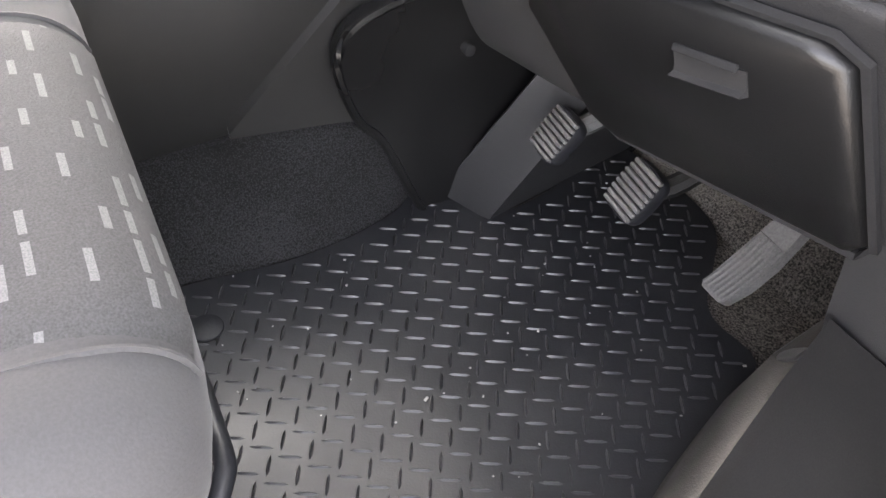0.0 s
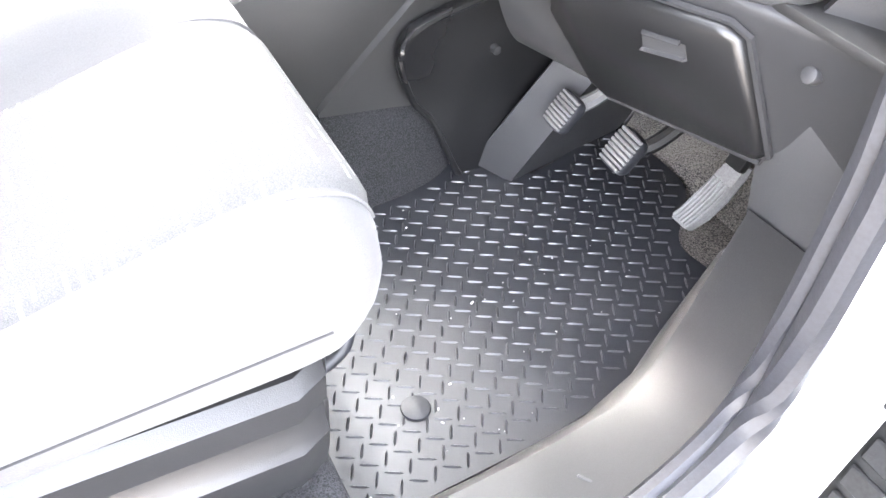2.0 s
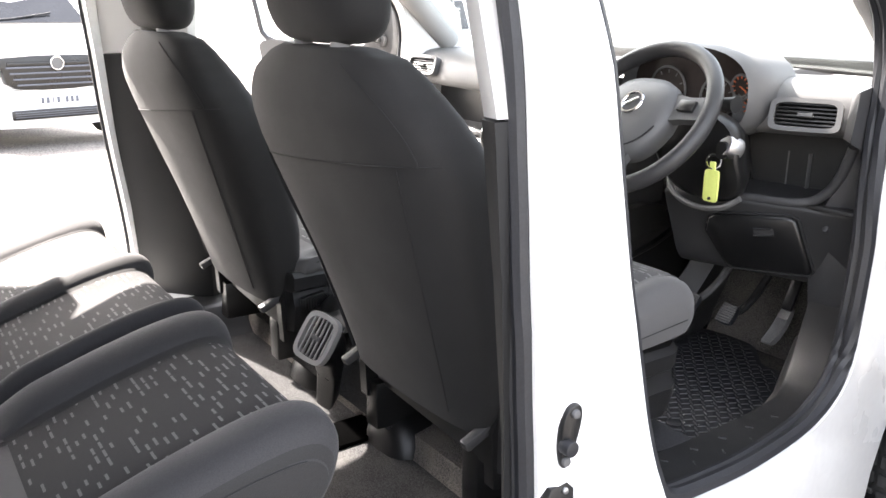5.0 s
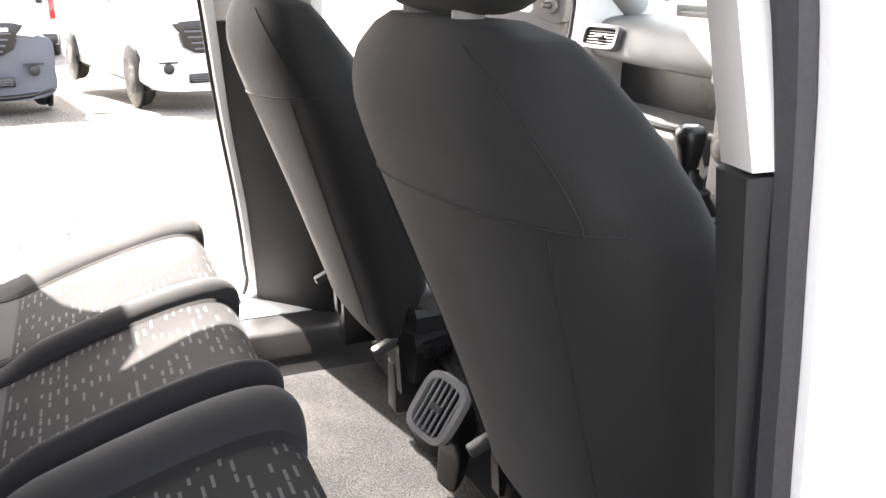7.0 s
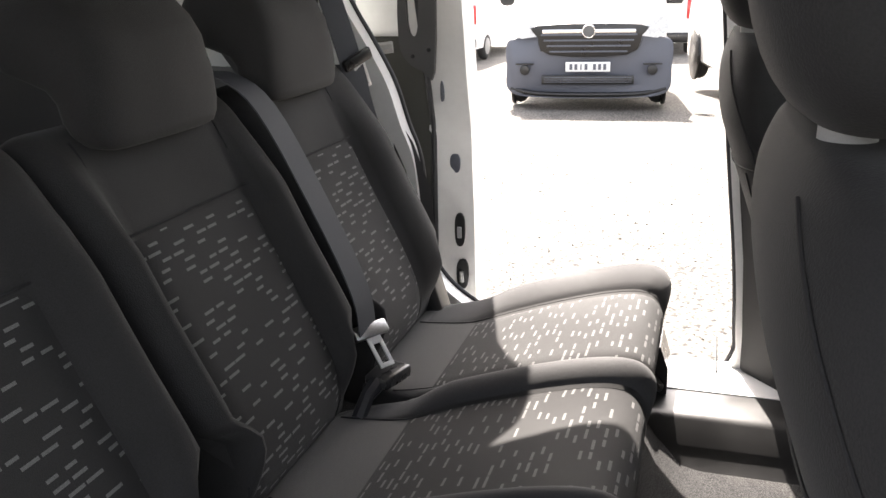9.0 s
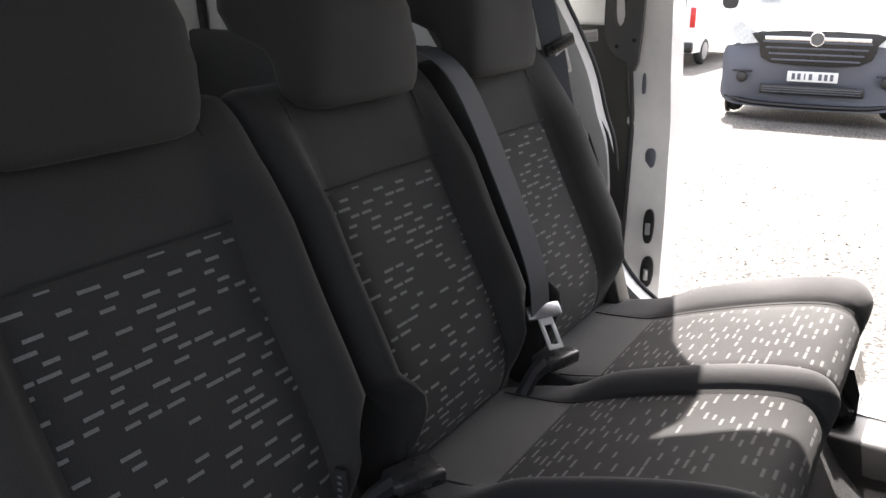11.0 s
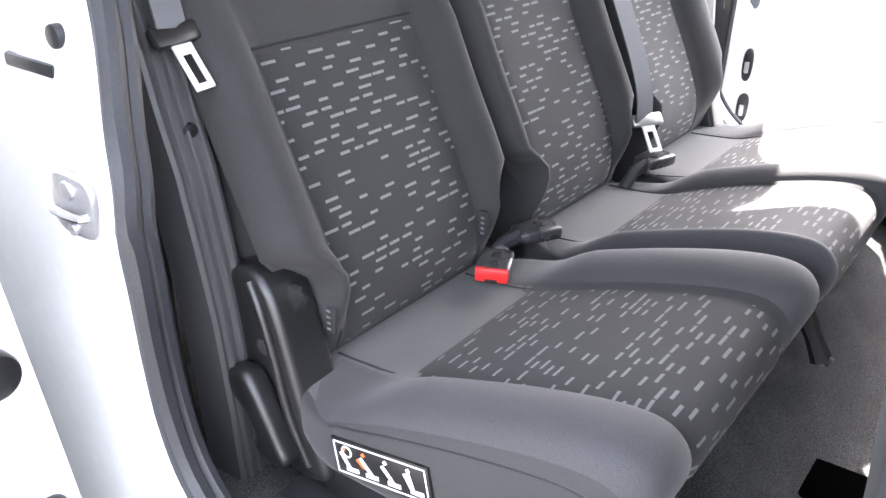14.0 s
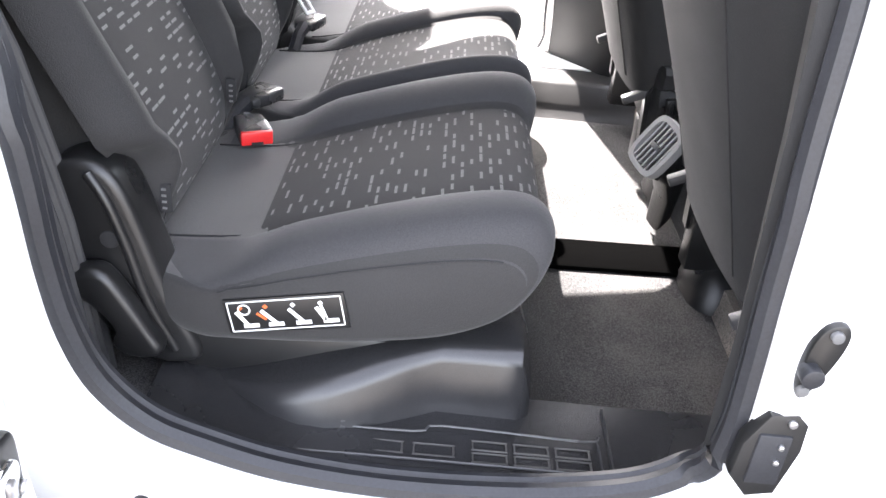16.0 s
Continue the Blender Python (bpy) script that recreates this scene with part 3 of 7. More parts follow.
def tread_pattern(y0, y1, x0, x1, z, cells):
    """Fine moulded outline with small panels inside."""
    bm = bmesh.new()
    loop = smooth_line([(x0, y0 + 0.01, z), (x0 + 0.012, y0, z), (x1 - 0.004, y0 + 0.004, z), (x1, y0 + 0.02, z), (x1, y1 - 0.2, z), (x1 - 0.012, y1 - 0.17, z), (x1 - 0.006, y1 - 0.012, z), (x1 - 0.014, y1, z), (x0 + 0.01, y1, z), (x0, y1 - 0.01, z)], 4, True)
    tube(loop, 0.0014, 5, bm=bm, closed=True)
    return bm


for sgn in (1,):
    part("step_moulding", tread_pattern(-0.465, -0.112, sgn * 0.765, sgn * 0.722, 0.4955, 6), M_TREAD, van, "raised line moulded in the step")
    for px, py, w, h in [(0.733 + 0.018 * k, -0.14 - 0.045 * i, 0.0065, 0.018) for i in range(3) for k in range(2)] + [(0.745, -0.29 - 0.055 * i, 0.008, 0.021) for i in range(3)]:
        loop = [(px + a, py + b, 0.4925) for a, b in soft([(-w, -h * 0.9), (-w * 0.8, -h), (w * 0.8, -h), (w, -h * 0.9), (w, h * 0.9), (w * 0.8, h), (-w * 0.8, h), (-w, h * 0.9)], 2)]
        part("step_outline", tube(loop, 0.0011, 5, closed=True), M_SCUFF, van)
    for i in range(11):
        part("sill_tick", box((sgn * (0.722 if i % 2 else 0.752), 0.30 + 0.034 * i, 0.5385), (0.012, 0.0028, 0.003), 0.001, (0, 0, 35 if i % 2 else -35)), M_TREAD, van)

# pillar trims inside
for sgn in (1, -1):
    if sgn > 0:
        trim_at = lambda dx, dy: ((0.794 - max(dx, 0), -0.050 - dy), (0.798 - max(dx, 0), 0.07 - dy), (0.780 - dx * 0.5, 0.065 - dy), (0.752 - dx, 0.04 - dy), (0.742 - dx, -0.010 - dy), (0.764 - dx, -0.045 - dy))
    else:
        trim_at = lambda dx, dy: ((0.776 - max(dx, 0), -0.064 - dy * 2.0), (0.768 - max(dx, 0), 0.13 - dy), (0.70 - dx, 0.125 - dy), (0.63 - dx, 0.105 - dy), (0.618 - dx, 0.080 - dy), (0.632 - dx, 0.055 - dy), (0.752 - dx, -0.055 - dy * 2))
    part("b_pillar_trim", loft([[(FAR * (sgn < 0) + sgn * x, y, z) for x, y in trim_at(dx, dy)] for z, dx, dy in (((0.40, -0.02, -0.02), (0.55, -0.02, -0.018), (0.7, -0.018, -0.014), (0.9, -0.008, -0.003), (1.085, 0.003, 0.011)) if sgn > 0 else ((0.40, 0, -0.0035), (0.55, 0, -0.002), (0.7, 0, 0.003), (0.9, 0, 0.0155), (1.085, 0.003, 0.024)))]), M_MATTE, van, "dark lower pillar trim", smooth=50)
    part("b_pillar_trim_upper", loft([[(FAR * (sgn < 0) + sgn * x, y, z) for x, y in trim_at(dx, dy)] for z, dx, dy in ((1.088, 0.003, 0.008 if sgn > 0 else 0.024), (1.3, 0.045, 0.026), (1.58, 0.10, 0.055))]), M_PALE, van, "pale upper pillar trim", smooth=50)
    c_rings = []
    for z, dy in ((0.49, 0.03), (0.58, 0.015), (0.7, 0.012), (0.8, 0.004), (0.9, -0.028), (1.0, -0.085), (1.1, -0.145), (1.35, -0.17), (1.55, -0.17)):
        y0 = -0.615 + dy - 0.07
        xo = side_x(z) - 0.105 - FAR * (sgn < 0)
        ring = [(sgn * xo, y0, z)]
        for k in range(8):
            u = k / 5
            ring += [(sgn * (xo - 0.004 - u * 0.085), y0 - 0.03 - u * 0.09, z), (sgn * (xo - 0.015 - u * 0.085), y0 - 0.036 - u * 0.09, z), (sgn * (xo - 0.012 - u * 0.085), y0 - 0.048 - u * 0.09, z)]
        ring += [(sgn * (xo - 0.14), y0 - 0.20, z), (sgn * xo, y0 - 0.20, z)]
        c_rings.append(ring)
    part("c_pillar_trim", loft(c_rings), M_DASHP, van, "dark ribbed plastic pillar cover", smooth=25)
    part("trim_screw", disc((FAR * (sgn < 0) + sgn * 0.676, -0.719 if sgn > 0 else -0.726, 0.90), 0.008, (80, 0, sgn * -15), 0.008, 14), M_PLASTIC, van)
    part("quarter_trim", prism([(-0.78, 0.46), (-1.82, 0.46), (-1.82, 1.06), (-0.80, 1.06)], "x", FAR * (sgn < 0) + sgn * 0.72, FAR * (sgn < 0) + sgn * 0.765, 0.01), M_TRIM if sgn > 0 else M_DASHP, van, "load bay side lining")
    part("wheel_box", loft([[(sgn * 0.80, y, 0.45), (sgn * 0.80, y, z), (sgn * 0.62, y, z), (sgn * 0.58, y, z - 0.04), (sgn * 0.58, y, 0.45)] for y, z in ((-0.92, 0.5), (-0.98, 0.62), (-1.1, 0.70), (-1.28, 0.73), (-1.46, 0.70), (-1.6, 0.58))]), M_CARPET, van)

    part("a_pillar_trim", tube(smooth_line([(FAR * (sgn < 0) + sgn * 0.725, 0.88, 1.10), (FAR * (sgn < 0) + sgn * 0.715, 0.72, 1.25), (FAR * (sgn < 0) + sgn * 0.69, 0.53, 1.42), (FAR * (sgn < 0) + sgn * 0.655, 0.33, 1.56)], 4), 0.036, 10), M_LIGHTTRIM, van, "pale windscreen pillar trim", smooth=60)
part("screen_header", tube([(x, 0.52 - 0.14 * (x / 0.7) ** 2, 1.572) for x in (-0.68, -0.5, -0.25, 0, 0.25, 0.5, 0.68)], 0.035, 8), M_LIGHTTRIM, van, "pale header above the windscreen", smooth=60)

# ribbed cover on the pillar beside the bench end
cover = []
for z, y in ((0.50, -0.655), (0.60, -0.662), (0.70, -0.673), (0.76, -0.684), (0.86, -0.705), (0.92, -0.725), (0.975, -0.740), (1.05, -0.768), (1.15, -0.802), (1.30, -0.832), (1.50, -0.84)):
    ring = [(0.712, y - 0.05, z), (0.708, y - 0.002, z), (0.703, y, z)]
    for k in range(3):
        xr = 0.698 - 0.014 * k
        ring += [(xr, y - 0.002, z), (xr - 0.002, y + 0.0025, z), (xr - 0.005, y + 0.003, z), (xr - 0.007, y - 0.002, z)]
    ring += [(0.657, y - 0.003, z), (0.652, y - 0.010, z), (0.648, y - 0.05, z)]
    cover.append(ring)
part("c_pillar_cover", loft(cover), M_DASHP, van, "grey ribbed plastic pillar cover", smooth=25)
# fittings on the right pillars
striker = part("striker_plate", prism([(q[0] * (1 + 0.5 * q[1] / 0.05) + 0.014 + 0.008 * (q[1] / 0.05), q[1] + 0.729) for q in oval(0.026, 0.078, 2.3, 24)], "x", 0.832, 0.852, 0.003), M_PLASTIC, van, "black door striker bracket")
part("striker_bolt", disc((0.856, 0.007, 0.720), 0.0095, "x", 0.016), M_SEAL, striker)
for dz in (0.029, -0.028):
    part("striker_screw", disc((0.854, 0.012 + dz * 0.2, 0.729 + dz), 0.0055, "x", 0.006), M_TRIM, striker, "grey steel screw")
latch_box = part("latch_box", prism([(0.018, 0.668), (-0.006, 0.664), (-0.022, 0.630), (-0.024, 0.590), (-0.004, 0.566), (0.022, 0.572), (0.032, 0.625), (0.030, 0.656)], "x", 0.828, 0.846, 0.003), M_PLASTIC, van, "black door contact box")
part("contact_plate", box((0.846, 0.004, 0.615), (0.006, 0.030, 0.058), 0.002), M_SEAL, latch_box)
for dz in (-0.009, 0.009):
    part("contact_pin", disc((0.850, 0.010, 0.624 + dz), 0.0028, "x", 0.006), M_METAL, latch_box, "bright metal pin")
part("contact_screw", disc((0.847, 0.014, 0.658), 0.004, "x", 0.006), M_METAL, latch_box)
catch = part("door_catch", prism([(q[0] - 0.704, q[1] + 0.869) for q in oval(0.068, 0.060, 3.6, 24)], "x", 0.808, 0.821, 0.004), M_METAL, van, "bare metal door catch")
part("catch_loop", tube([(0.818, -0.728, 0.862), (0.826, -0.725, 0.862), (0.829, -0.704, 0.864), (0.826, -0.683, 0.864), (0.818, -0.680, 0.864)], 0.0045), M_CHROME, catch)
part("catch_screw", disc((0.822, -0.704, 0.885), 0.009, "x", 0.006), M_METAL, catch)
part("catch_screw", disc((0.822, -0.705, 0.847), 0.006, "x", 0.006), M_METAL, catch)
part("body_plug", disc((0.813, -0.58, 0.452), 0.009, "x", 0.012), M_PLASTIC, van, "small black plug")
part("upper_plug", disc((0.784, -0.742, 1.009), 0.011, "x", 0.012), M_SEAL, van, "small dark grey plug")
part("upper_slot", box((0.786, -0.790, 0.976), (0.012, 0.085, 0.014), 0.004), M_SEAL, van, "dark slot in the pillar")
part("quarter_frame", tube(smooth_line([(-0.72, -0.84, 1.25), (-0.722, -0.835, 1.12), (-0.73, -0.80, 1.085), (-0.74, -0.76, 1.085)], 5), 0.012, 8), M_LIGHTTRIM, van, "pale frame of the rear side window")
# hinge pillar fittings
part("hinge_plug", disc((0.776, 0.833, 0.898), 0.010, "x", 0.012), M_TRIM, van)
part("hinge_plug", disc((0.778, 0.850, 0.862), 0.006, "x", 0.01), M_LIGHTTRIM, van)
part("check_strap", tube([(0.765, 0.815, 0.822), (0.79, 0.832, 0.818), (0.815, 0.84, 0.822), (0.85, 0.846, 0.814)], [0.008, 0.005, 0.007, 0.004]), M_METAL, van, "steel door check strap")
part("wiring_boot", tube([(0.768, 0.872, 0.758), (0.785, 0.876, 0.757), (0.802, 0.880, 0.756), (0.83, 0.884, 0.756)], [0.021, 0.019, 0.013, 0.012], 14), M_SEAL, van, "rubber wiring boot")
part("door_hinge", box((0.81, 0.85, 0.65), (0.05, 0.035, 0.06), 0.006), M_PAINT, van)
part("door_hinge", box((0.79, 0.85, 1.03), (0.05, 0.035, 0.06), 0.006), M_PAINT, van)
for z0 in (0.57, 0.60, 0.68, 0.73):
    part("door_bumper", disc((0.79, 0.852, z0), 0.005, "x", 0.012), M_PLASTIC, van)


def wheel(name, x, y):
    w = part(name, ring_torus((x, y, 0.365 - 0.01), 0.215, 0.062, (0, 90, 0), 40, 10, 1.25), M_TYRE, van, "black tyre with worn tread")
    bm = bmesh.new()
    for i in range(48):
        a = i * math.tau / 48
        for dx in (-0.045, 0.0, 0.045):
            box((x + dx, y + 0.277 * math.cos(a + dx * 3), 0.355 + 0.277 * math.sin(a + dx * 3)), (0.038, 0.026, 0.006), 0.002, (math.degrees(a) + 90, 0, 0), 1, bm=bm)
    part("tread", bm, M_TYRE, w, kind="stuff")
    part("rim", disc((x + 0.02, y, 0.355), 0.17, "x", 0.06), M_TRIM, w, "grey steel wheel")


for sgn in (1, -1):
    wheel("wheel", sgn * 0.79, FRONT_AXLE)
    wheel("wheel", sgn * 0.79, REAR_AXLE)


# ---- open front doors ----
def inside_loop(x, y, poly, rim=0.0):
    def at(px, py):
        hit_in = False
        for i in range(len(poly)):
            (x0, y0), (x1, y1) = poly[i - 1], poly[i]
            if (y0 > py) != (y1 > py) and px < x0 + (py - y0) / (y1 - y0) * (x1 - x0):
                hit_in = not hit_in
        return hit_in
    return all(at(x + dx * rim, y + dy * rim) for dx, dy in ((1, 0), (-1, 0), (0, 1), (0, -1)))


def front_door(sgn, angle):
    """Laid out by the way from the hinge and the height, inner face at depth 0, then swung outwards."""
    swing = Matrix.Diagonal((sgn, 1, 1, 1)) @ Matrix.Translation((0.87, 0.84, 0)) @ Matrix.Rotation(radians(angle), 4, 'Z') @ Matrix.Translation((-0.03, 0, 0)) @ Matrix.Diagonal((1, -1, 1, 1))

    def P(name, bm, mat, parent, label="", **k):
        bm.transform(swing)
        return part(name, bm, mat, parent, label, **k)

    def lean(z):
        return -0.2 * max(0, z - 0.92)
    skin = soft([(-0.03, 0.36), (-0.03, 0.6), (-0.02, 0.9), (-0.02, 1.14), (0.03, 1.25), (0.24, 1.40), (0.45, 1.53), (0.68, 1.55), (0.74, 1.5), (0.71, 1.2), (0.67, 0.9), (0.64, 0.6), (0.61, 0.38), (0.45, 0.34), (0.1, 0.34)], 4)
    pane = soft([(0.125, 1.09), (0.135, 1.2), (0.17, 1.28), (0.32, 1.40), (0.46, 1.49), (0.62, 1.50), (0.665, 1.45), (0.64, 1.2), (0.61, 1.09), (0.4, 1.08), (0.2, 1.08)], 4)
    door = P("front_door", plate_with_holes(skin, [pane], 0.03, lambda y, z, d: (0.075 - d + lean(z), y, z)), M_PAINT, van, "open white front door with grey inner trim")
    P("window_glass", loft([[(0.055 + lean(p[1]) - d, p[0], p[1]) for p in pane] for d in (0, 0.005)]), M_GLASS, door).visible_shadow = False
    P("window_seal", tube([(0.042 + lean(p[1]), p[0], p[1]) for p in pane], 0.009, 6, closed=True), M_SEAL, door)
    trim = soft([(-0.03, 0.44), (-0.036, 0.49), (-0.012, 0.60), (0.017, 0.71), (0.026, 0.80), (0.026, 0.92), (0.021, 1.0), (0.008, 1.06), (0.03, 1.075), (0.15, 1.078), (0.4, 1.078), (0.62, 1.08), (0.63, 1.0), (0.61, 0.8), (0.58, 0.6), (0.56, 0.44), (0.4, 0.41), (0.1, 0.41)], 4)
    pocket = soft([(0.100, 0.667), (0.118, 0.704), (0.15, 0.716), (0.19, 0.722), (0.222, 0.712), (0.240, 0.65), (0.232, 0.60), (0.215, 0.585), (0.175, 0.573), (0.14, 0.582), (0.11, 0.625)], 4)
    P("door_trim", plate_with_holes(trim, [pocket], 0.045, lambda y, z, d: (0.045 - d - 0.035 * max(0, z - 0.95), y, z)), M_DOORTRIM, door, "grey moulded door trim, scuffed low down")
    P("pocket_liner", prism(pocket, "x", 0.030, 0.042, 0), M_PLASTIC, door)
    P("pocket_rim", tube([(0.0, p[0], p[1]) for p in pocket], 0.005, 6, closed=True), M_DOORTRIM, door)
    grille = soft([(0.046, 0.794), (0.056, 0.818), (0.09, 0.827), (0.129, 0.828), (0.17, 0.812), (0.205, 0.775), (0.234, 0.741), (0.195, 0.724), (0.155, 0.720), (0.105, 0.727), (0.07, 0.745)], 4)
    P("speaker_grille", prism(grille, "x", -0.008, 0.004, 0.003), M_PLASTIC, door, "black perforated speaker grille")
    bm = bmesh.new()
    for i in range(16):
        for k in range(26):
            y, z = 0.048 + k * 0.0074, 0.727 + i * 0.0064
            if inside_loop(y, z, grille, 0.004):
                box((-0.009, y, z), (0.003, 0.0046, 0.0028), 0, bm=bm)
    P("grille_dots", bm, M_TRIM, door, kind="stuff")
    P("arm_rest", prism(soft([(0.14, 0.858), (0.205, 0.885), (0.26, 0.905), (0.5, 0.94), (0.58, 0.945), (0.60, 0.86), (0.45, 0.78), (0.29, 0.752), (0.242, 0.742), (0.222, 0.768), (0.19, 0.815), (0.15, 0.838)], 4), "x", -0.042, 0.004, 0.014, 3), M_DOORTRIM, door, "grey armrest")
    P("arm_top", prism(soft([(0.066, 0.829), (0.14, 0.864), (0.205, 0.891), (0.3, 0.922), (0.52, 0.948), (0.54, 0.915), (0.3, 0.878), (0.215, 0.853), (0.146, 0.838), (0.08, 0.812)], 3), "x", -0.047, 0.002, 0.008, 3), M_DOORTRIM, door, "smooth armrest top")
    P("trim_crease", tube(smooth_line([(-0.001, 0.066, 0.834), (-0.002, 0.097, 0.876), (-0.002, 0.159, 0.936), (-0.003, 0.23, 0.984), (-0.003, 0.35, 1.02), (-0.003, 0.6, 1.03)], 6), 0.004, 6), M_SEAM, door)
    P("inner_handle", box((-0.006, 0.33, 0.965), (0.012, 0.08, 0.03), 0.005), M_PLASTIC, door)
    P("mirror_panel", prism(soft([(0.004, 1.06), (-0.006, 1.16), (0.01, 1.24), (0.05, 1.29), (0.13, 1.33), (0.118, 1.2), (0.112, 1.085), (0.08, 1.066)], 4), "x", -0.022, 0.03, 0.006), M_DOORTRIM, door, "grey mirror corner panel")
    P("mirror_knob", disc((-0.028, 0.036, 1.100), 0.021, "x", 0.02, 24, 0.005), M_DOORTRIM, door)
    P("mirror_lever", tube([(-0.03, 0.036, 1.100), (-0.06, 0.040, 1.102)], [0.010, 0.007], 10), M_PLASTIC, door)
    P("tweeter", disc((-0.028, 0.041, 1.153), 0.02, "x", 0.018, 24, 0.005), M_TRIM, door)
    P("scuff_strip", prism(soft([(0.0, 0.512), (0.093, 0.519), (0.2, 0.545), (0.2, 0.538), (0.093, 0.511), (0.005, 0.500)], 3), "x", -0.008, 0.006, 0.003), M_DOORTRIM, door)
    P("door_mirror", loft([[(0.15 + q[0] + o, 0.03 - 0.03 * k, 1.17 + q[1]) for q in oval(w, h, 3, 18)] for k, (w, h, o) in enumerate(((0.14, 0.18, 0.03), (0.16, 0.2, 0.04), (0.14, 0.19, 0.04), (0.06, 0.1, 0.04)))]), M_PLASTIC, door, "black door mirror housing")
    return door


front_door(1, 72)
front_door(-1, 72)

# ---- sliding doors, slid back along the sides ----
def door_in(z):
    return 0.885 + 0.09 * (min(z, 0.9) - 0.5) - 0.2 * max(0.0, z - 0.9)


def sliding_door(sgn, label):
    edge = [(-0.632, 0.33), (-0.640, 0.49), (-0.645, 0.60), (-0.648, 0.70), (-0.655, 0.84), (-0.66, 1.0), (-0.66, 1.25), (-0.67, 1.5)]
    return part("sliding_door", plate_with_holes(soft(edge + [(-1.35, 1.52), (-1.42, 1.4), (-1.42, 0.4), (-1.38, 0.33)], 4), [soft([(-0.99, 1.1), (-1.0, 1.42), (-1.3, 1.44), (-1.34, 1.38), (-1.33, 1.1)], 3)], 0.085,
                                                lambda y, z, d: (FAR * (sgn < 0) + sgn * (door_in(z) + 0.085 - d), y + 0.025 * (sgn < 0), z)), M_PAINT, van, label)


slide = sliding_door(1, "white sliding door slid open along the side")
far_slide = sliding_door(-1, "white far sliding door slid open")
for nm, y0, z0, h, w, mat in (("edge_plug", -0.667, 0.828, 0.044, 0.024, M_BUMPER), ("edge_latch", -0.655, 0.682, 0.078, 0.024, M_PLASTIC), ("edge_latch", -0.648, 0.582, 0.070, 0.028, M_PLASTIC), ("edge_slot", -0.690, 0.985, 0.045, 0.008, M_BUMPER)):
    x0 = door_in(z0) - FAR
    fit_ob = part(nm, prism([(q[0] + y0, q[1] + z0) for q in oval(w, h, 2.6, 16)], "x", -x0 - 0.006, -x0 + 0.006, 0.002), mat, far_slide, "dark fitting set in the white door edge")
    if nm == "edge_latch":
        part("latch_jaw", box((-x0 + 0.007, y0, z0 - 0.005), (0.008, 0.010, 0.026), 0.002), M_METAL, fit_ob)
far_trim = part("door_trim", loft([[(FAR - door_in(z) + 0.012, -0.715 + dy, z), (FAR - door_in(z) + 0.014, -0.722 + dy, z), (FAR - door_in(z) + 0.016, -0.80, z), (FAR - door_in(z) + 0.016, -1.3, z), (FAR - door_in(z) - 0.004, -1.3, z), (FAR - door_in(z) - 0.004, -0.715 + dy, z)] for z, dy in ((0.38, 0.006), (0.5, 0.004), (0.7, 0.0), (0.9, -0.004), (1.0, -0.008), (1.09, -0.014), (1.10, -0.02))]), M_OLIVE, far_slide, "dark grey inner trim of the open door", smooth=30)
part("pocket_crease", tube(smooth_line([(FAR - 0.905 + 0.018, -0.842, 0.985), (FAR - 0.915 + 0.018, -0.800, 0.945), (FAR - 0.92 + 0.020, -0.776, 0.89), (FAR - 0.912 + 0.018, -0.785, 0.83), (FAR - 0.905 + 0.018, -0.83, 0.78)], 6), 0.005, 8), M_PLASTIC, far_trim, "curved edge of a moulded pocket")
part("door_seal", tube([(FAR - door_in(z) + 0.010, -0.709 + dy, z) for z, dy in ((0.40, 0.006), (0.7, 0.0), (0.9, -0.004), (1.05, -0.01), (1.25, -0.02))], 0.006, 8), M_SEAL, far_slide, "black rubber seal")
arm_plate = part("rail_bracket", plate_with_holes(soft([(-0.755, 1.25), (-0.765, 1.10), (-0.748, 1.052), (-0.715, 1.032), (-0.690, 1.030), (-0.690, 1.25)], 3), [soft([(-0.745, 1.22), (-0.745, 1.125), (-0.733, 1.10), (-0.722, 1.125), (-0.722, 1.22)], 3)], 0.012, lambda y, z, d: (-0.800 + d, y, z)), M_DASHP, far_slide, "dark grey bracket of the upper door roller")
for y0, z0 in ((-0.735, 1.062), (-0.70, 1.075)):
    part("bracket_screw", disc((-0.787, y0, z0), 0.004, "x", 0.006), M_SEAM, arm_plate)
lock = part("slide_lock", prism([(0.933 + a, 0.602 + b + 0.12 * a) for a, b in oval(0.052, 0.078, 4.2, 24)], "y", -0.648, -0.636, 0.004), M_PLASTIC, slide, "black lock plate with a steel catch")
part("lock_cup", disc((0.935, -0.635, 0.600), 0.019, "y", 0.006, 24, 0.003), M_CHROME, lock, "polished steel latch mouth")
part("latch_jaw", box((0.937, -0.633, 0.592), (0.012, 0.010, 0.022), 0.003), M_METAL, lock)
for a, b in ((0.017, 0.026), (-0.017, -0.026)):
    part("lock_screw", disc((0.933 + a, -0.634, 0.602 + b), 0.0065, "y", 0.006), M_METAL, lock, "bare steel screw")
part("buffer", disc((0.945, -0.642, 0.782), 0.021, "y", 0.022, 24, 0.005), M_PLASTIC, slide, "round rubber buffer")
roller = part("roller_bracket", prism(soft([(0.895, 0.44), (0.892, 0.49), (0.902, 0.522), (0.918, 0.528), (0.932, 0.51), (0.936, 0.46), (0.93, 0.42), (0.905, 0.42)], 4), "y", -0.648, -0.630, 0.004), M_SEAL, slide, "dark grey lower roller bracket")
part("roller_arm", box((0.908, -0.612, 0.468), (0.034, 0.045, 0.030), 0.005), M_SEAL, roller)
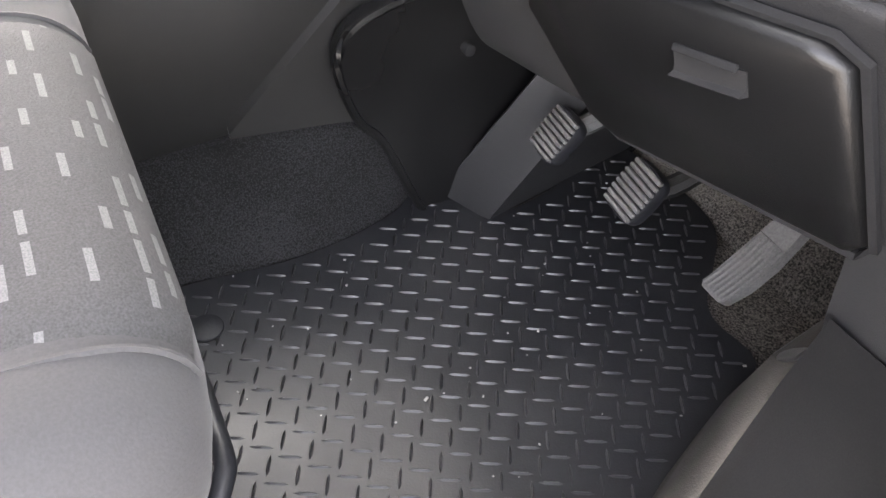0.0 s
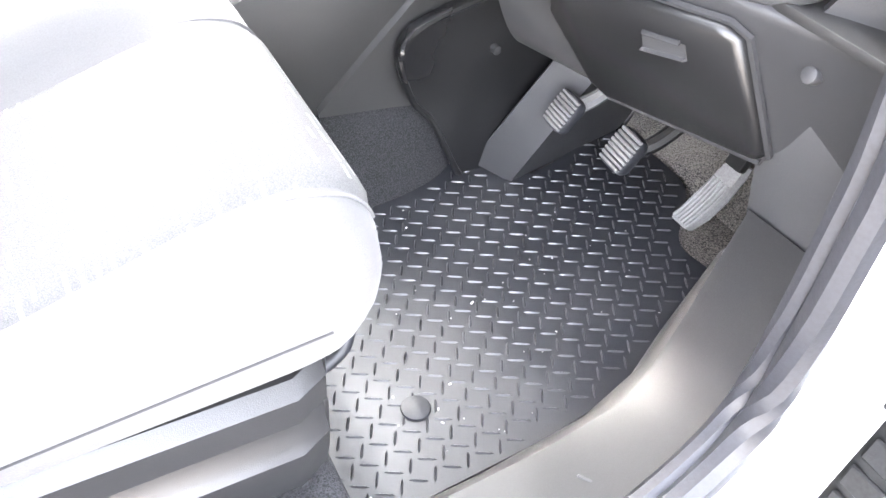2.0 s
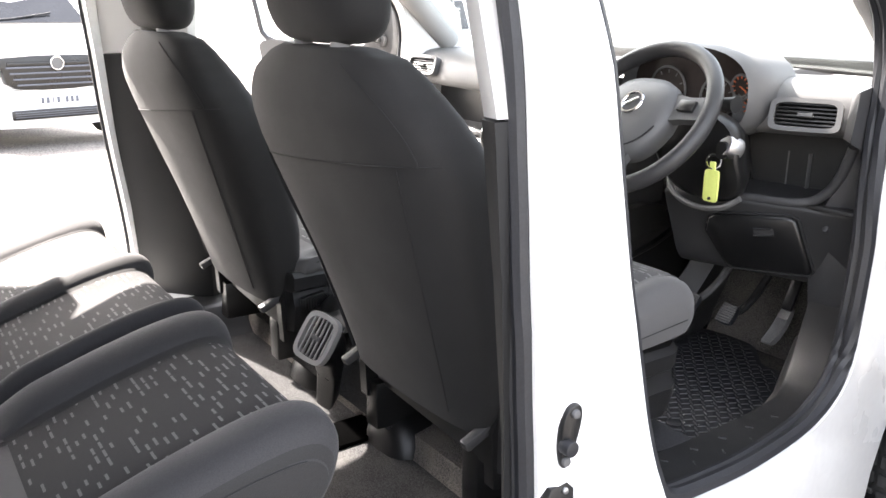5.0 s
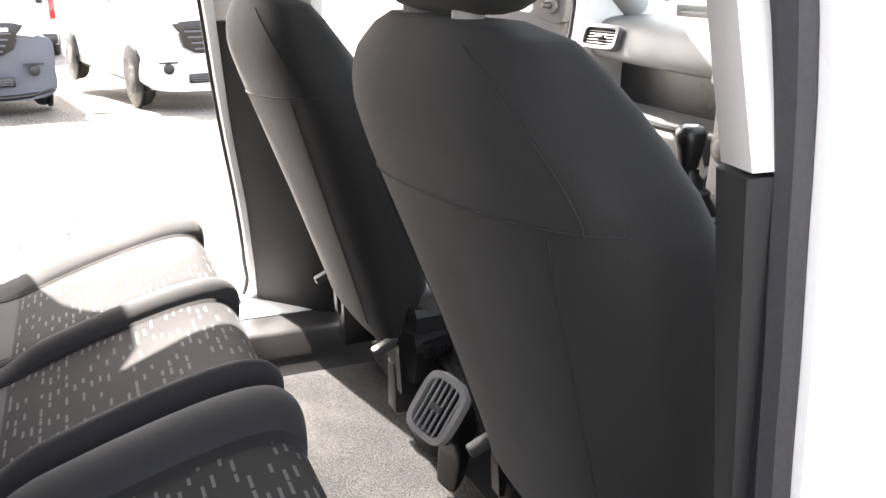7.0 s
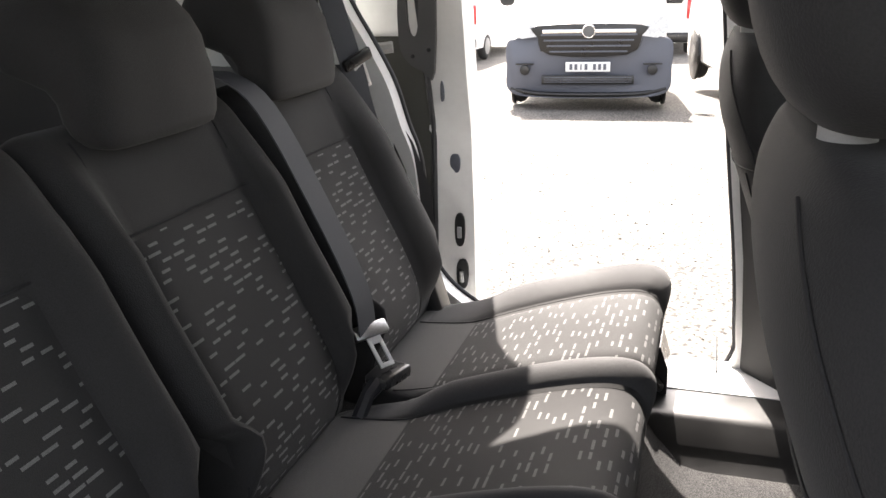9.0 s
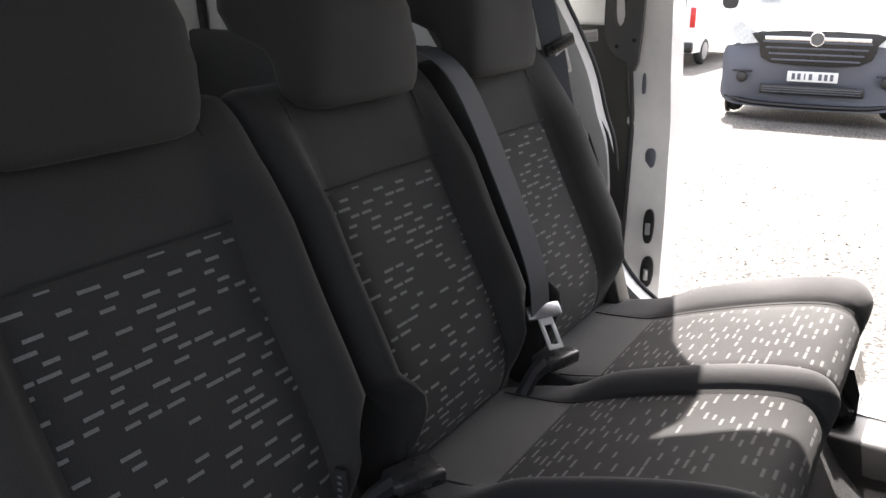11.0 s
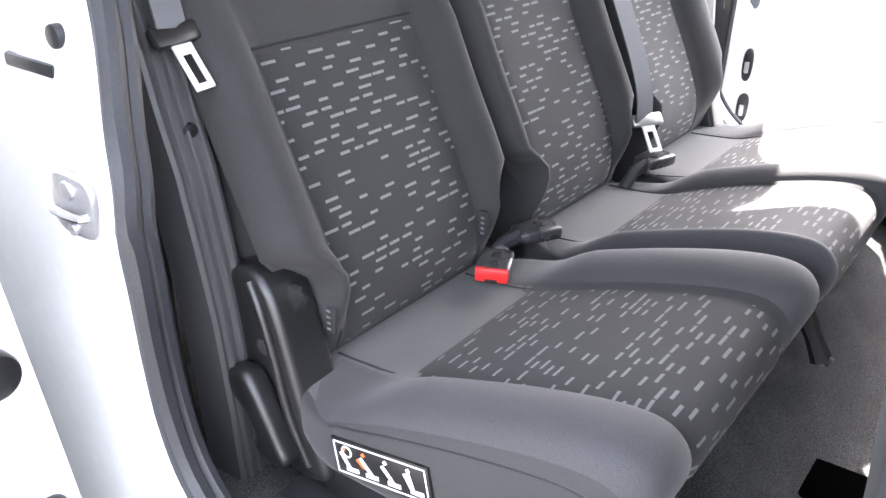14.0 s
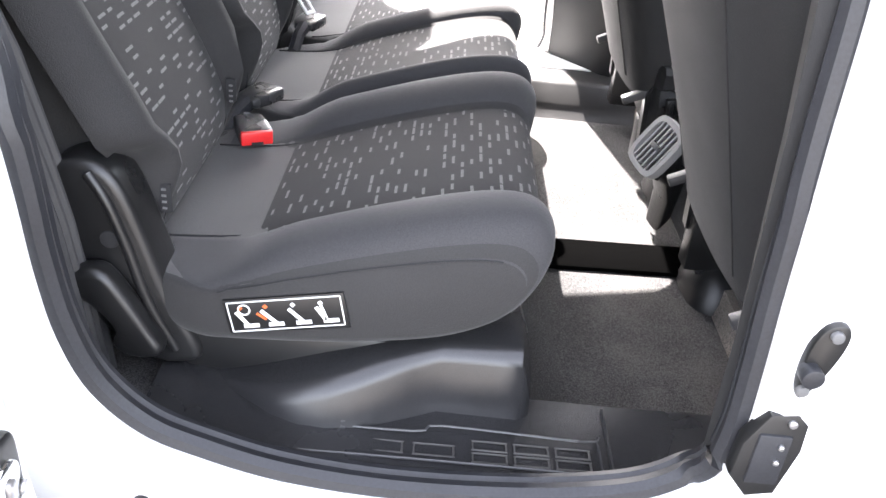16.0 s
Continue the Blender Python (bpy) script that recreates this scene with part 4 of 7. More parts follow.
for k in range(3):
    part("roller_tooth", box((0.893 + 0.011 * k, -0.588, 0.460), (0.008, 0.022, 0.026), 0.002), M_SEAL, roller)
part("bracket_screw", disc((0.915, -0.628, 0.510), 0.006, "y", 0.006), M_METAL, roller)

# ---- rear bench ----
CUSHION = smooth_line([(0, -0.655, 0.60), (0, -0.640, 0.626), (0, -0.58, 0.632), (0, -0.515, 0.640), (0, -0.44, 0.667), (0, -0.36, 0.694), (0, -0.28, 0.716), (0, -0.232, 0.722), (0, -0.206, 0.712), (0, -0.195, 0.685),
                       (0, -0.208, 0.645), (0, -0.248, 0.610), (0, -0.31, 0.585), (0, -0.42, 0.567), (0, -0.58, 0.560), (0, -0.645, 0.575)], 4, closed=True)
BACK = smooth_line([(0, -0.632, 0.600), (0, -0.620, 0.632), (0, -0.610, 0.668), (0, -0.614, 0.715), (0, -0.643, 0.785), (0, -0.684, 0.865), (0, -0.722, 0.945), (0, -0.752, 1.01), (0, -0.776, 1.055), (0, -0.80, 1.075), (0, -0.83, 1.07),
                    (0, -0.86, 1.03), (0, -0.80, 0.90), (0, -0.735, 0.74), (0, -0.705, 0.64), (0, -0.69, 0.590), (0, -0.655, 0.582)], 4, closed=True)


def bump(x, a, b, h):
    """A rounded ridge between a and b."""
    if not a < x < b:
        return 0.0
    return h * math.sin((x - a) / (b - a) * math.pi) ** 0.7


def cushion_at(p, x, x0, x1, ridges):
    d = min(x - x0, x1 - x)
    r = 0.03
    k = 1 - min(max(d / r, 0), 1)
    ins = r * (1 - math.sqrt(max(0, 1 - k * k)))
    cy, cz = -0.40, 0.635
    y = cy + (p.y - cy) * (1 - ins / 0.22)
    z = cz + (p.z - cz) * (1 - ins / 0.075)
    if p.y < -0.53:
        y += (-0.53 - p.y) * 0.8 * (1 - min(1, d / 0.08)) ** 1.5
    top = min(1, max(0, (p.z - 0.626) / 0.03))
    fade = min(1, max(0, (p.y + 0.56) / 0.06))
    for a, b, h in ridges:
        z += bump(x, a, b, h) * top * fade
        y += bump(x, a, b, h) * 0.4 * top * max(0, (p.y + 0.30) / 0.11) if p.y > -0.30 else 0
    return y, z


def back_at(p, x, x0, x1, ridges, notch=None):
    d = min(x - x0, x1 - x)
    r = 0.03
    k = 1 - min(max(d / r, 0), 1)
    ins = r * (1 - math.sqrt(max(0, 1 - k * k)))
    cy = -0.675 - (p.z - 0.75) * 0.48
    y = cy + (p.y - cy) * (1 - ins / 0.065)
    z = p.z - ins * (0.6 if p.z > 1.0 else 0)
    if p.y > cy:
        up = min(1, max(0, (p.z - 0.66) / 0.06)) * min(1, max(0, (1.07 - p.z) / 0.12))
        for a, b, h in ridges:
            y += bump(x, a, b, h) * up
            z += bump(x, a, b, h) * up * 0.4
    return y, z


def notched(x, z, x0, x1):
    """The backrest steps in at both lower corners."""
    k = min(1.0, max(0.0, (0.765 - z) / 0.03))
    k = k * k * (3 - 2 * k) * 0.05
    if x > x1 - 0.09:
        return x - k * (x - x1 + 0.09) / 0.09
    if x < x0 + 0.075:
        return x + k * (x0 + 0.075 - x) / 0.075
    return x


def spread(x0, x1, n=22):
    xs = [x0 + 0.001, x0 + 0.006, x0 + 0.014, x0 + 0.024]
    xs += [x0 + 0.034 + (x1 - x0 - 0.068) * i / n for i in range(n + 1)]
    return xs + [x1 - 0.024, x1 - 0.014, x1 - 0.006, x1 - 0.001]


def patch(at, prof, i0, i1, xa, xb, lift, n=14, flip=1):
    """A cloth panel over the cushion's own surface, with UV in metres."""
    bm = bmesh.new()
    uv = bm.loops.layers.uv.new("UVMap")
    rows, arc_l, last = [], [], None
    s = 0.0
    idx = list(range(i0, i1 + 1))
    for i in idx:
        q = Vector(prof[i])
        s += (q - last).length if last is not None else 0
        last = q
        arc_l.append(s)
    for k in range(n + 1):
        x = xa + (xb - xa) * k / n
        pts = [Vector((x, *at(prof[i], x))) for i in idx]
        row = []
        for m, p in enumerate(pts):
            t = (pts[min(m + 1, len(pts) - 1)] - pts[max(m - 1, 0)]).normalized()
            nn = Vector((0, -t.z, t.y)) * flip
            edge = 0.0 if (k in (0, n) or m in (0, len(pts) - 1)) else 1.0
            row.append((bm.verts.new(p + nn * (lift * (edge * 1.6 - 0.6))), x, arc_l[m]))
        rows.append(row)
    for a, b in zip(rows, rows[1:]):
        for m in range(len(idx) - 1):
            f = bm.faces.new((a[m][0], a[m + 1][0], b[m + 1][0], b[m][0]))
            for loop, src in zip(f.loops, (a[m], a[m + 1], b[m + 1], b[m])):
                loop[uv].uv = (src[1] * S, src[2] * S)
    return bm


def index_near(prof, y=None, z=None, lo=0, hi=None):
    best = min(range(lo, hi or len(prof)), key=lambda i: abs(prof[i].y - y) if y is not None else abs(prof[i].z - z))
    return best


def headrest(cx, parent, w=0.246):
    rings = []
    for z, ww, d, dy in ((1.028, 0.74, 0.034, 0.036), (1.032, 0.86, 0.048, 0.035), (1.043, 0.94, 0.058, 0.031), (1.060, 0.98, 0.066, 0.027), (1.080, 0.98, 0.070, 0.024), (1.094, 1.0, 0.080, 0.018), (1.103, 1.01, 0.108, 0.004), (1.112, 1.02, 0.135, -0.011), (1.135, 1.02, 0.150, -0.022), (1.160, 0.98, 0.142, -0.030), (1.180, 0.90, 0.118, -0.034), (1.192, 0.78, 0.085, -0.036), (1.197, 0.58, 0.05, -0.036)):
        rings.append([(cx + a * ww, -0.800 + dy + b, z + 0.022) for a, b in oval(w, d, 4.4, 32)])
    hr = part("headrest", loft(rings), M_CLOTH, parent, "grey cloth headrest", smooth=60)
    for dx in (-0.06, 0.06):
        part("headrest_post", tube([(cx + dx, -0.81, 1.0), (cx + dx, -0.805, 1.07)], 0.006), M_CHROME, hr)
    return hr


def seam_on(at, prof, i0, i1, x, r=0.0016, dz=0.001):
    return tube([(x, at(prof[i], x)[0], at(prof[i], x)[1] + dz) for i in range(i0, i1 + 1)], r, 5)


def bench_seat(parent, cx0, cx1, cpanel, cridges, bx0, bx1, bpanel, bridges, hx):
    """One place of the bench: cushion, backrest, their patterned panels and a headrest."""
    def cat(p, x):
        return cushion_at(p, x, cx0, cx1, cridges)

    def bat(p, x):
        return back_at(p, x, bx0, bx1, bridges)
    cu = part("cushion", loft([[(x, *cat(p, x)) for p in CUSHION] for x in spread(cx0, cx1)]), M_CLOTH_SHADED, parent, "grey cloth seat cushion", smooth=60)
    i0, i1 = index_near(CUSHION, y=-0.512, hi=24), index_near(CUSHION, z=0.655, lo=28, hi=44)
    part("cushion_panel", patch(cat, CUSHION, i0, i1, cpanel[0], cpanel[1], 0.003), M_DASH, cu, "dark cloth with pale dashes", smooth=60)
    # same cloth, but lighter because this strip faces up to the light
    part("rear_strip", patch(cat, CUSHION, 5, index_near(CUSHION, y=-0.506, hi=24), cx0 + 0.004, cx1 - 0.004, 0.0006, 16), M_REARSTRIP_LIT, cu, "plain grey cloth at the back of the cushion, toned lighter as lit from above", smooth=60)
    # bolsters in the same cloth, toned between the shaded side and the lit strip
    for a, b, h in cridges:
        j0, j1 = index_near(CUSHION, y=-0.610, hi=20), index_near(CUSHION, z=0.63, lo=28, hi=44)
        bm = patch(cat, CUSHION, j0, j1, max(a, cx0 + 0.0015), min(b, cx1 - 0.0015), 0.0010, 14)
        part("bolster", bm, M_BOLSTER, cu, "grey cloth bolster", smooth=60)
        inner = a if abs(a - cpanel[1]) < abs(b - cpanel[0]) else b
        part("seam", seam_on(cat, CUSHION, j0, j1, inner), M_SEAM, cu)
    ba = part("backrest", loft([[(notched(x, p.z, bx0, bx1), *bat(p, x)) for p in BACK] for x in spread(bx0, bx1)]), M_CLOTH, parent, "dark grey cloth backrest", smooth=60)
    i0, i1 = index_near(BACK, z=0.632, hi=12), index_near(BACK, z=0.962, lo=12, hi=30)
    part("backrest_panel", patch(bat, BACK, i0, i1, bpanel[0], bpanel[1], 0.003, 14, -1), M_DASH, ba, "dark cloth with pale dashes", smooth=60)
    k1 = index_near(BACK, z=1.06, lo=12, hi=34)
    for a, b, h in bridges:
        inner = b if b <= bpanel[0] + 0.02 else a
        part("seam", seam_on(bat, BACK, i0, k1, inner, 0.0016, 0.0015), M_SEAM, ba)
    part("seam", tube([(bpanel[0] + (bpanel[1] - bpanel[0]) * i / 10, *(lambda q: (q[0] + 0.002, q[1]))(bat(BACK[i1], bpanel[0] + (bpanel[1] - bpanel[0]) * i / 10))) for i in range(11)], 0.0018, 5), M_SEAM, ba)
    headrest(hx, parent)
    return cu, ba


single = thing("single_bench", (0.45, -0.4, 0.48), "single grey cloth rear seat with dash-patterned panels", "seat", "rear bench seats")
double = thing("double_bench", (-0.2, -0.4, 0.48), "double grey cloth rear bench seat with dash-patterned panels", "seat", "rear bench seats")
cu_r, ba_r = bench_seat(single, 0.224, 0.692, (0.335, 0.588), ((0.224, 0.337, 0.028), (0.586, 0.692, 0.022)), 0.238, 0.662, (0.311, 0.583), ((0.238, 0.311, 0.03), (0.583, 0.662, 0.032)), 0.440)
bench_seat(double, -0.148, 0.220, (-0.078, 0.166), ((0.164, 0.220, 0.026), (-0.148, -0.076, 0.026)), -0.150, 0.234, (-0.076, 0.179), ((0.179, 0.234, 0.03), (-0.150, -0.076, 0.03)), 0.052)
bench_seat(double, -0.560, -0.152, (-0.430, -0.158), ((-0.560, -0.432, 0.022), (-0.172, -0.152, 0.006)), -0.545, -0.154, (-0.428, -0.212), ((-0.212, -0.154, 0.026), (-0.545, -0.428, 0.034)), -0.318)

# seam and instruction label on the cushion end
part("seam", seam_on(lambda p, x: cushion_at(p, x, 0.224, 0.692, ((0.586, 0.692, 0.022),)), CUSHION, index_near(CUSHION, y=-0.610, hi=20), index_near(CUSHION, y=-0.222, hi=31), 0.6906, 0.0012, 0.0), M_SEAM, cu_r)
lab = part("instruction_label", prism([(-0.522, 0.624), (-0.398, 0.648), (-0.389, 0.605), (-0.514, 0.584)], "x", 0.6905, 0.6945, 0.0005), M_PLASTIC, cu_r, "black label with white folding pictograms")


def on_label(a, b):
    """From label shares, along and down, to y, z."""
    return -0.522 + 0.124 * a + 0.008 * b, 0.624 + 0.024 * a - 0.041 * b


def label_bar(a0, b0, a1, b1, w, mat=M_WHITE):
    p, q = Vector(on_label(a0, b0)), Vector(on_label(a1, b1))
    d = (q - p).normalized()
    n = Vector((-d.y, d.x)) * w / 2
    part("pictogram", prism([tuple(p + n), tuple(q + n), tuple(q - n), tuple(p - n)], "x", 0.6945, 0.6953, 0), mat, lab)


for e in ((0.03, 0.07, 0.97, 0.07), (0.03, 0.93, 0.97, 0.93), (0.03, 0.07, 0.03, 0.93), (0.97, 0.07, 0.97, 0.93)):
    label_bar(*e, 0.0012)
for k, (a, lean_a) in enumerate(((0.09, 0.04), (0.30, 0.12), (0.53, 0.10), (0.76, 0.0))):
    label_bar(a, 0.35, a + 0.06 + lean_a * 0.4, 0.75, 0.004)
    label_bar(a + 0.04, 0.78, a + 0.17, 0.78, 0.0045)
    label_bar(a + 0.03, 0.2, a + 0.05, 0.28, 0.004, M_WHITE if k > 1 else M_ORANGE)
label_bar(0.26, 0.42, 0.33, 0.62, 0.0025, M_ORANGE)
label_bar(0.80, 0.3, 0.83, 0.75, 0.003)
part("pictogram", ring_torus((0.6948, *on_label(0.16, 0.3)), 0.006, 0.0009, (0, 90, 0), 20, 5), M_WHITE, lab)

# black recliner cover and lever at the bench ends
COVER = soft([(-0.690, 0.748), (-0.668, 0.758), (-0.640, 0.752), (-0.620, 0.724), (-0.602, 0.668), (-0.582, 0.60), (-0.556, 0.540), (-0.564, 0.520), (-0.61, 0.518), (-0.660, 0.56), (-0.690, 0.62), (-0.700, 0.70)], 3)
LEVER = soft([(-0.676, 0.640), (-0.660, 0.650), (-0.638, 0.646), (-0.616, 0.612), (-0.597, 0.575), (-0.587, 0.556), (-0.596, 0.545), (-0.622, 0.543), (-0.640, 0.556), (-0.636, 0.575), (-0.650, 0.598), (-0.672, 0.618)], 3)
for sgn, owner, inx in ((1, single, 0.0), (-1, double, 0.12)):
    cov = part("recliner_cover", prism(COVER, "x", sgn * (0.610 - inx), sgn * (0.672 - inx), 0.010, 3), M_PLASTIC, owner, "black plastic recliner cover", smooth=50)
    part("cover_rib", tube(smooth_line([(sgn * (0.671 - inx), -0.655, 0.746), (sgn * (0.674 - inx), -0.638, 0.717), (sgn * (0.674 - inx), -0.622, 0.665), (sgn * (0.674 - inx), -0.606, 0.60), (sgn * (0.671 - inx), -0.582, 0.538)], 5), 0.006, 8), M_PLASTIC, cov, smooth=60)
    part("cover_recess", disc((sgn * (0.672 - inx), -0.640, 0.672), 0.010, "x", 0.004), M_SEAM, cov)
    part("recline_lever", prism(LEVER, "x", sgn * (0.672 - inx), sgn * (0.702 - inx), 0.009, 3), M_PLASTIC, cov, smooth=60)
    # feet in front
    for bx in (0.50, 0.02) if sgn > 0 else (0.55,):
        bk = part("floor_bracket", tube([(sgn * bx, -0.25, 0.575), (sgn * bx, -0.225, 0.53), (sgn * bx, -0.205, 0.495)], [0.016, 0.012, 0.016], 6), M_PLASTIC, owner, "black steel floor bracket")
        part("bracket_bolt", disc((sgn * bx, -0.198, 0.498), 0.008, (60, 0, 0), 0.012), M_DASHP, bk)
part("seat_frame", box((0.46, -0.43, 0.53), (0.40, 0.30, 0.07), 0.01), M_PLASTIC, single)
part("seat_frame", box((-0.2, -0.43, 0.53), (0.80, 0.30, 0.07), 0.01), M_PLASTIC, double)
# child anchor tags between the places
part("anchor_tag", box((0.318, -0.600, 0.705), (0.004, 0.014, 0.032), 0.001), M_SEAM, ba_r, "black woven tag")
part("anchor_tag", box((0.606, -0.602, 0.690), (0.004, 0.014, 0.034), 0.001), M_SEAM, ba_r, "black woven tag")
for px in (0.318, 0.608):
    for k in range(4):
        part("tag_letter_bar", box((px + 0.0025, -0.600 if px < 0.4 else -0.602, (0.712 if px < 0.4 else 0.702) - 0.0075 * k), (0.001, 0.005, 0.0026), 0), M_TRIM, ba_r)


def buckle(c, turn_z, red, label):
    b = thing("seat_belt_buckle", c, label, "buckle", "bench belt buckles")
    m = pose(*c, 0, 0, turn_z)

    def P(name, bm, mat, lab=""):
        bm.transform(m)
        return part(name, bm, mat, b, lab)
    rings = []
    for y, w, h in ((-0.036, 0.030, 0.010), (-0.030, 0.040, 0.017), (0.0, 0.045, 0.021), (0.024, 0.046, 0.021), (0.028, 0.044, 0.018)):
        rings.append([(a, y, 0.004 + bb) for a, bb in oval(w, h, 6, 24)])
    P("housing", loft(rings), M_BUCKLE)
    if red:
        P("release_button", box((0, 0.0295, 0.003), (0.043, 0.008, 0.019), 0.002), M_RED, "red release button")
        P("button_slot", box((0, 0.0332, -0.004), (0.016, 0.003, 0.004), 0.0005), M_SEAM)
    P("stalk", tube([(0, -0.03, 0.002), (0, -0.055, -0.006), (0, -0.08, -0.03)], [0.013, 0.011, 0.011], 8), M_SEAL)
    return b


buckle((0.330, -0.570, 0.653), -66, True, "black buckle with red release button on the bench")
buckle((0.200, -0.586, 0.650), 64, False, "black buckle lying on the bench between the seats")
buckle((-0.158, -0.570, 0.660), 78, False, "black buckle beside a hanging belt tongue")


def belt(path, across, tongue_at, tongue_rot, label, guide=True):
    b = thing("seat_belt", path[-1], label, "seat belt", "rear belts")
    part("webbing", strap(smooth_line(path, 5), 0.043, 0.0022, across), M_BELT, b, smooth=60)
    m = pose(*tongue_at, *tongue_rot)
    bm = box((0, 0, 0.012), (0.062, 0.012, 0.022), 0.004)
    bm.transform(m)
    part("tongue_slot", bm, M_PLASTIC if guide else M_METAL, b)
    bm = bmesh.new()
    for a in ((-0.0095, -0.024, 0.0065, 0.040), (0.0095, -0.024, 0.0065, 0.040)):
        box((a[0], 0, a[1]), (a[2], 0.003, a[3]), 0.001, bm=bm)
    box((0, 0, -0.044), (0.0255, 0.003, 0.007), 0.001, bm=bm)
    box((0, 0, -0.004), (0.0255, 0.003, 0.012), 0.001, bm=bm)
    bm.transform(m)
    part("tongue", bm, M_TONGUE, b, "bright steel tongue")
    return b


belt([(-0.165, -0.85, 1.09), (-0.162, -0.80, 1.095), (-0.160, -0.735, 1.05), (-0.160, -0.655, 0.90), (-0.163, -0.610, 0.79), (-0.166, -0.602, 0.725)], (1, -0.2, 0), (-0.167, -0.594, 0.716), (42, 0, -30), "grey centre belt hanging over the backrest to its buckle", False)
belt([(0.645, -0.90, 1.42), (0.660, -0.835, 1.25), (0.670, -0.762, 1.092), (0.676, -0.728, 1.000)], (1, 0.3, 0), (0.670, -0.724, 0.983), (35, 0, 8), "grey outer belt parked against the pillar trim")
belt([(-0.535, -0.87, 1.42), (-0.540, -0.82, 1.25), (-0.545, -0.77, 1.08), (-0.55, -0.74, 0.95), (-0.545, -0.64, 0.66)], (0.7, -0.7, 0), (-0.555, -0.757, 1.068), (-10, 24, -35), "grey outer belt parked against the pillar trim")


# ---- front seats ----
def front_seat(label):
    s = thing("car_chair", (0.437, 0.2, 0.48), label, "seat", "front seats")
    C = 0.437
    levels = [(0.612, 0.36, 0.045), (0.635, 0.385, 0.075), (0.69, 0.415, 0.11), (0.76, 0.445, 0.135), (0.83, 0.470, 0.148), (0.90, 0.490, 0.152), (0.96, 0.502, 0.150), (1.005, 0.502, 0.146), (1.04, 0.484, 0.139), (1.07, 0.450, 0.128), (1.095, 0.408, 0.112), (1.118, 0.356, 0.094), (1.138, 0.30, 0.072), (1.15, 0.21, 0.040)]

    def rear_y(z):
        return 0.040 - (z - 0.62) * 0.352 + 3.5 * max(0.0, z - 1.04) ** 2

    def left_scale(z, w):
        """The inner side bulges at mid height and rounds off at the shoulder."""
        wide = 0.045 * min(1.0, max(0.0, (z - 0.80) / 0.20)) * min(1.0, max(0.0, (1.16 - z) / 0.05))
        return 1 + wide / (w / 2)

    def ring(z, w, d, n=80):
        out = []
        for a, b in oval(w, d, 3.0, n):
            # bolstered front, flat rear
            k = (a / (w / 2)) ** 2
            a *= left_scale(z, w) if a < 0 else 1
            out.append((C + a, rear_y(z) + d / 2 + b + (0.018 * k if b > 0 else 0.006 * k), z))
        return out

    def rear_at(x, z):
        for (z0, w0, d0), (z1, w1, d1) in zip(levels, levels[1:]):
            if z0 <= z <= z1:
                t = (z - z0) / (z1 - z0)
                w, d = w0 + (w1 - w0) * t, d0 + (d1 - d0) * t
        q = min(1, abs(x - C) / (w / 2 * (left_scale(z, w) if x < C else 1)))
        return (x, rear_y(z) + d / 2 - d / 2 * (max(0.0, 1 - q ** 3.0)) ** (1 / 3.0) + 0.006 * q * q - 0.0012, z)
    fine = []
    for (z0, w0, d0), (z1, w1, d1) in zip(levels, levels[1:]):
        for k in range(3):
            t = k / 3
            fine.append((z0 + (z1 - z0) * t, w0 + (w1 - w0) * t, d0 + (d1 - d0) * t))
    fine.append(levels[-1])
    back = part("backrest", loft([ring(*l) for l in fine]), M_BACK, s, "grey cloth backrest with stitched rear cover", smooth=70)
    for line in ([(C - 0.243 + 0.486 * t / 40, 0.974 + 0.046 * (t / 40) ** 1.1) for t in range(41)],
                 [(C + 0.130 + 0.060 * t / 14, 0.635 + 0.375 * t / 14) for t in range(15)],
                 [(C + 0.222 - 0.125 * (t / 12) ** 2.0, 1.016 + 0.116 * t / 12) for t in range(13)]):
        part("seam", tube([rear_at(x, z) for x, z in line], 0.0010, 5), M_STITCH, back)
    # split between rear cover and side
    part("side_gap", tube([rear_at(C - 0.172 - 0.070 * t / 16, 0.635 + 0.345 * t / 16) for t in range(17)], [0.005] * 14 + [0.004, 0.003, 0.001], 6), M_SEAM, back, "open zip edge of the rear cover")
    for sx in (-1, 1):
        br = part("hinge_bracket", box((C + sx * 0.180, 0.062, 0.617), (0.018, 0.065, 0.016), 0.004, (25, 0, 0)), M_DASHP, s, "grey bracket cap")
        part("hinge_cover", loft([[(C + sx * (0.175 + k), y, z) for y, z in ((0.075, 0.53), (0.07, 0.62), (0.09, 0.66), (0.16, 0.62), (0.18, 0.50))] for k in (0.0, 0.022)]), M_PLASTIC, s)
    rings = []
    for i in range(21):
        u = -math.cos(math.pi * i / 20)
        wide = max(0.0, 1 - abs(u) ** 4.5) ** (1 / 4.5) * 0.97 + 0.03
        deep = max(0.0, 1 - abs(u) ** 3.2) ** (1 / 3.2) * 0.94 + 0.06
        z = 1.2575 + 0.1055 * u
        rings.append([(C + a * wide * (1.01 - 0.03 * u), -0.070 - 0.013 * (u + 1) + b * deep, z) for a, b in oval(0.254, 0.108, 2.8, 36)])
    hr = part("headrest", loft(rings), M_BACK, s, "grey cloth headrest", smooth=70)
    for dx in (-0.055, 0.055):
        part("headrest_post", tube([(C + dx, -0.083, 1.12), (C + dx, -0.087, 1.18)], 0.0065, 10), M_CHROME, hr)
        part("post_collar", disc((C + dx, -0.084, 1.152), 0.013, "z", 0.014), M_LIGHTTRIM, hr)

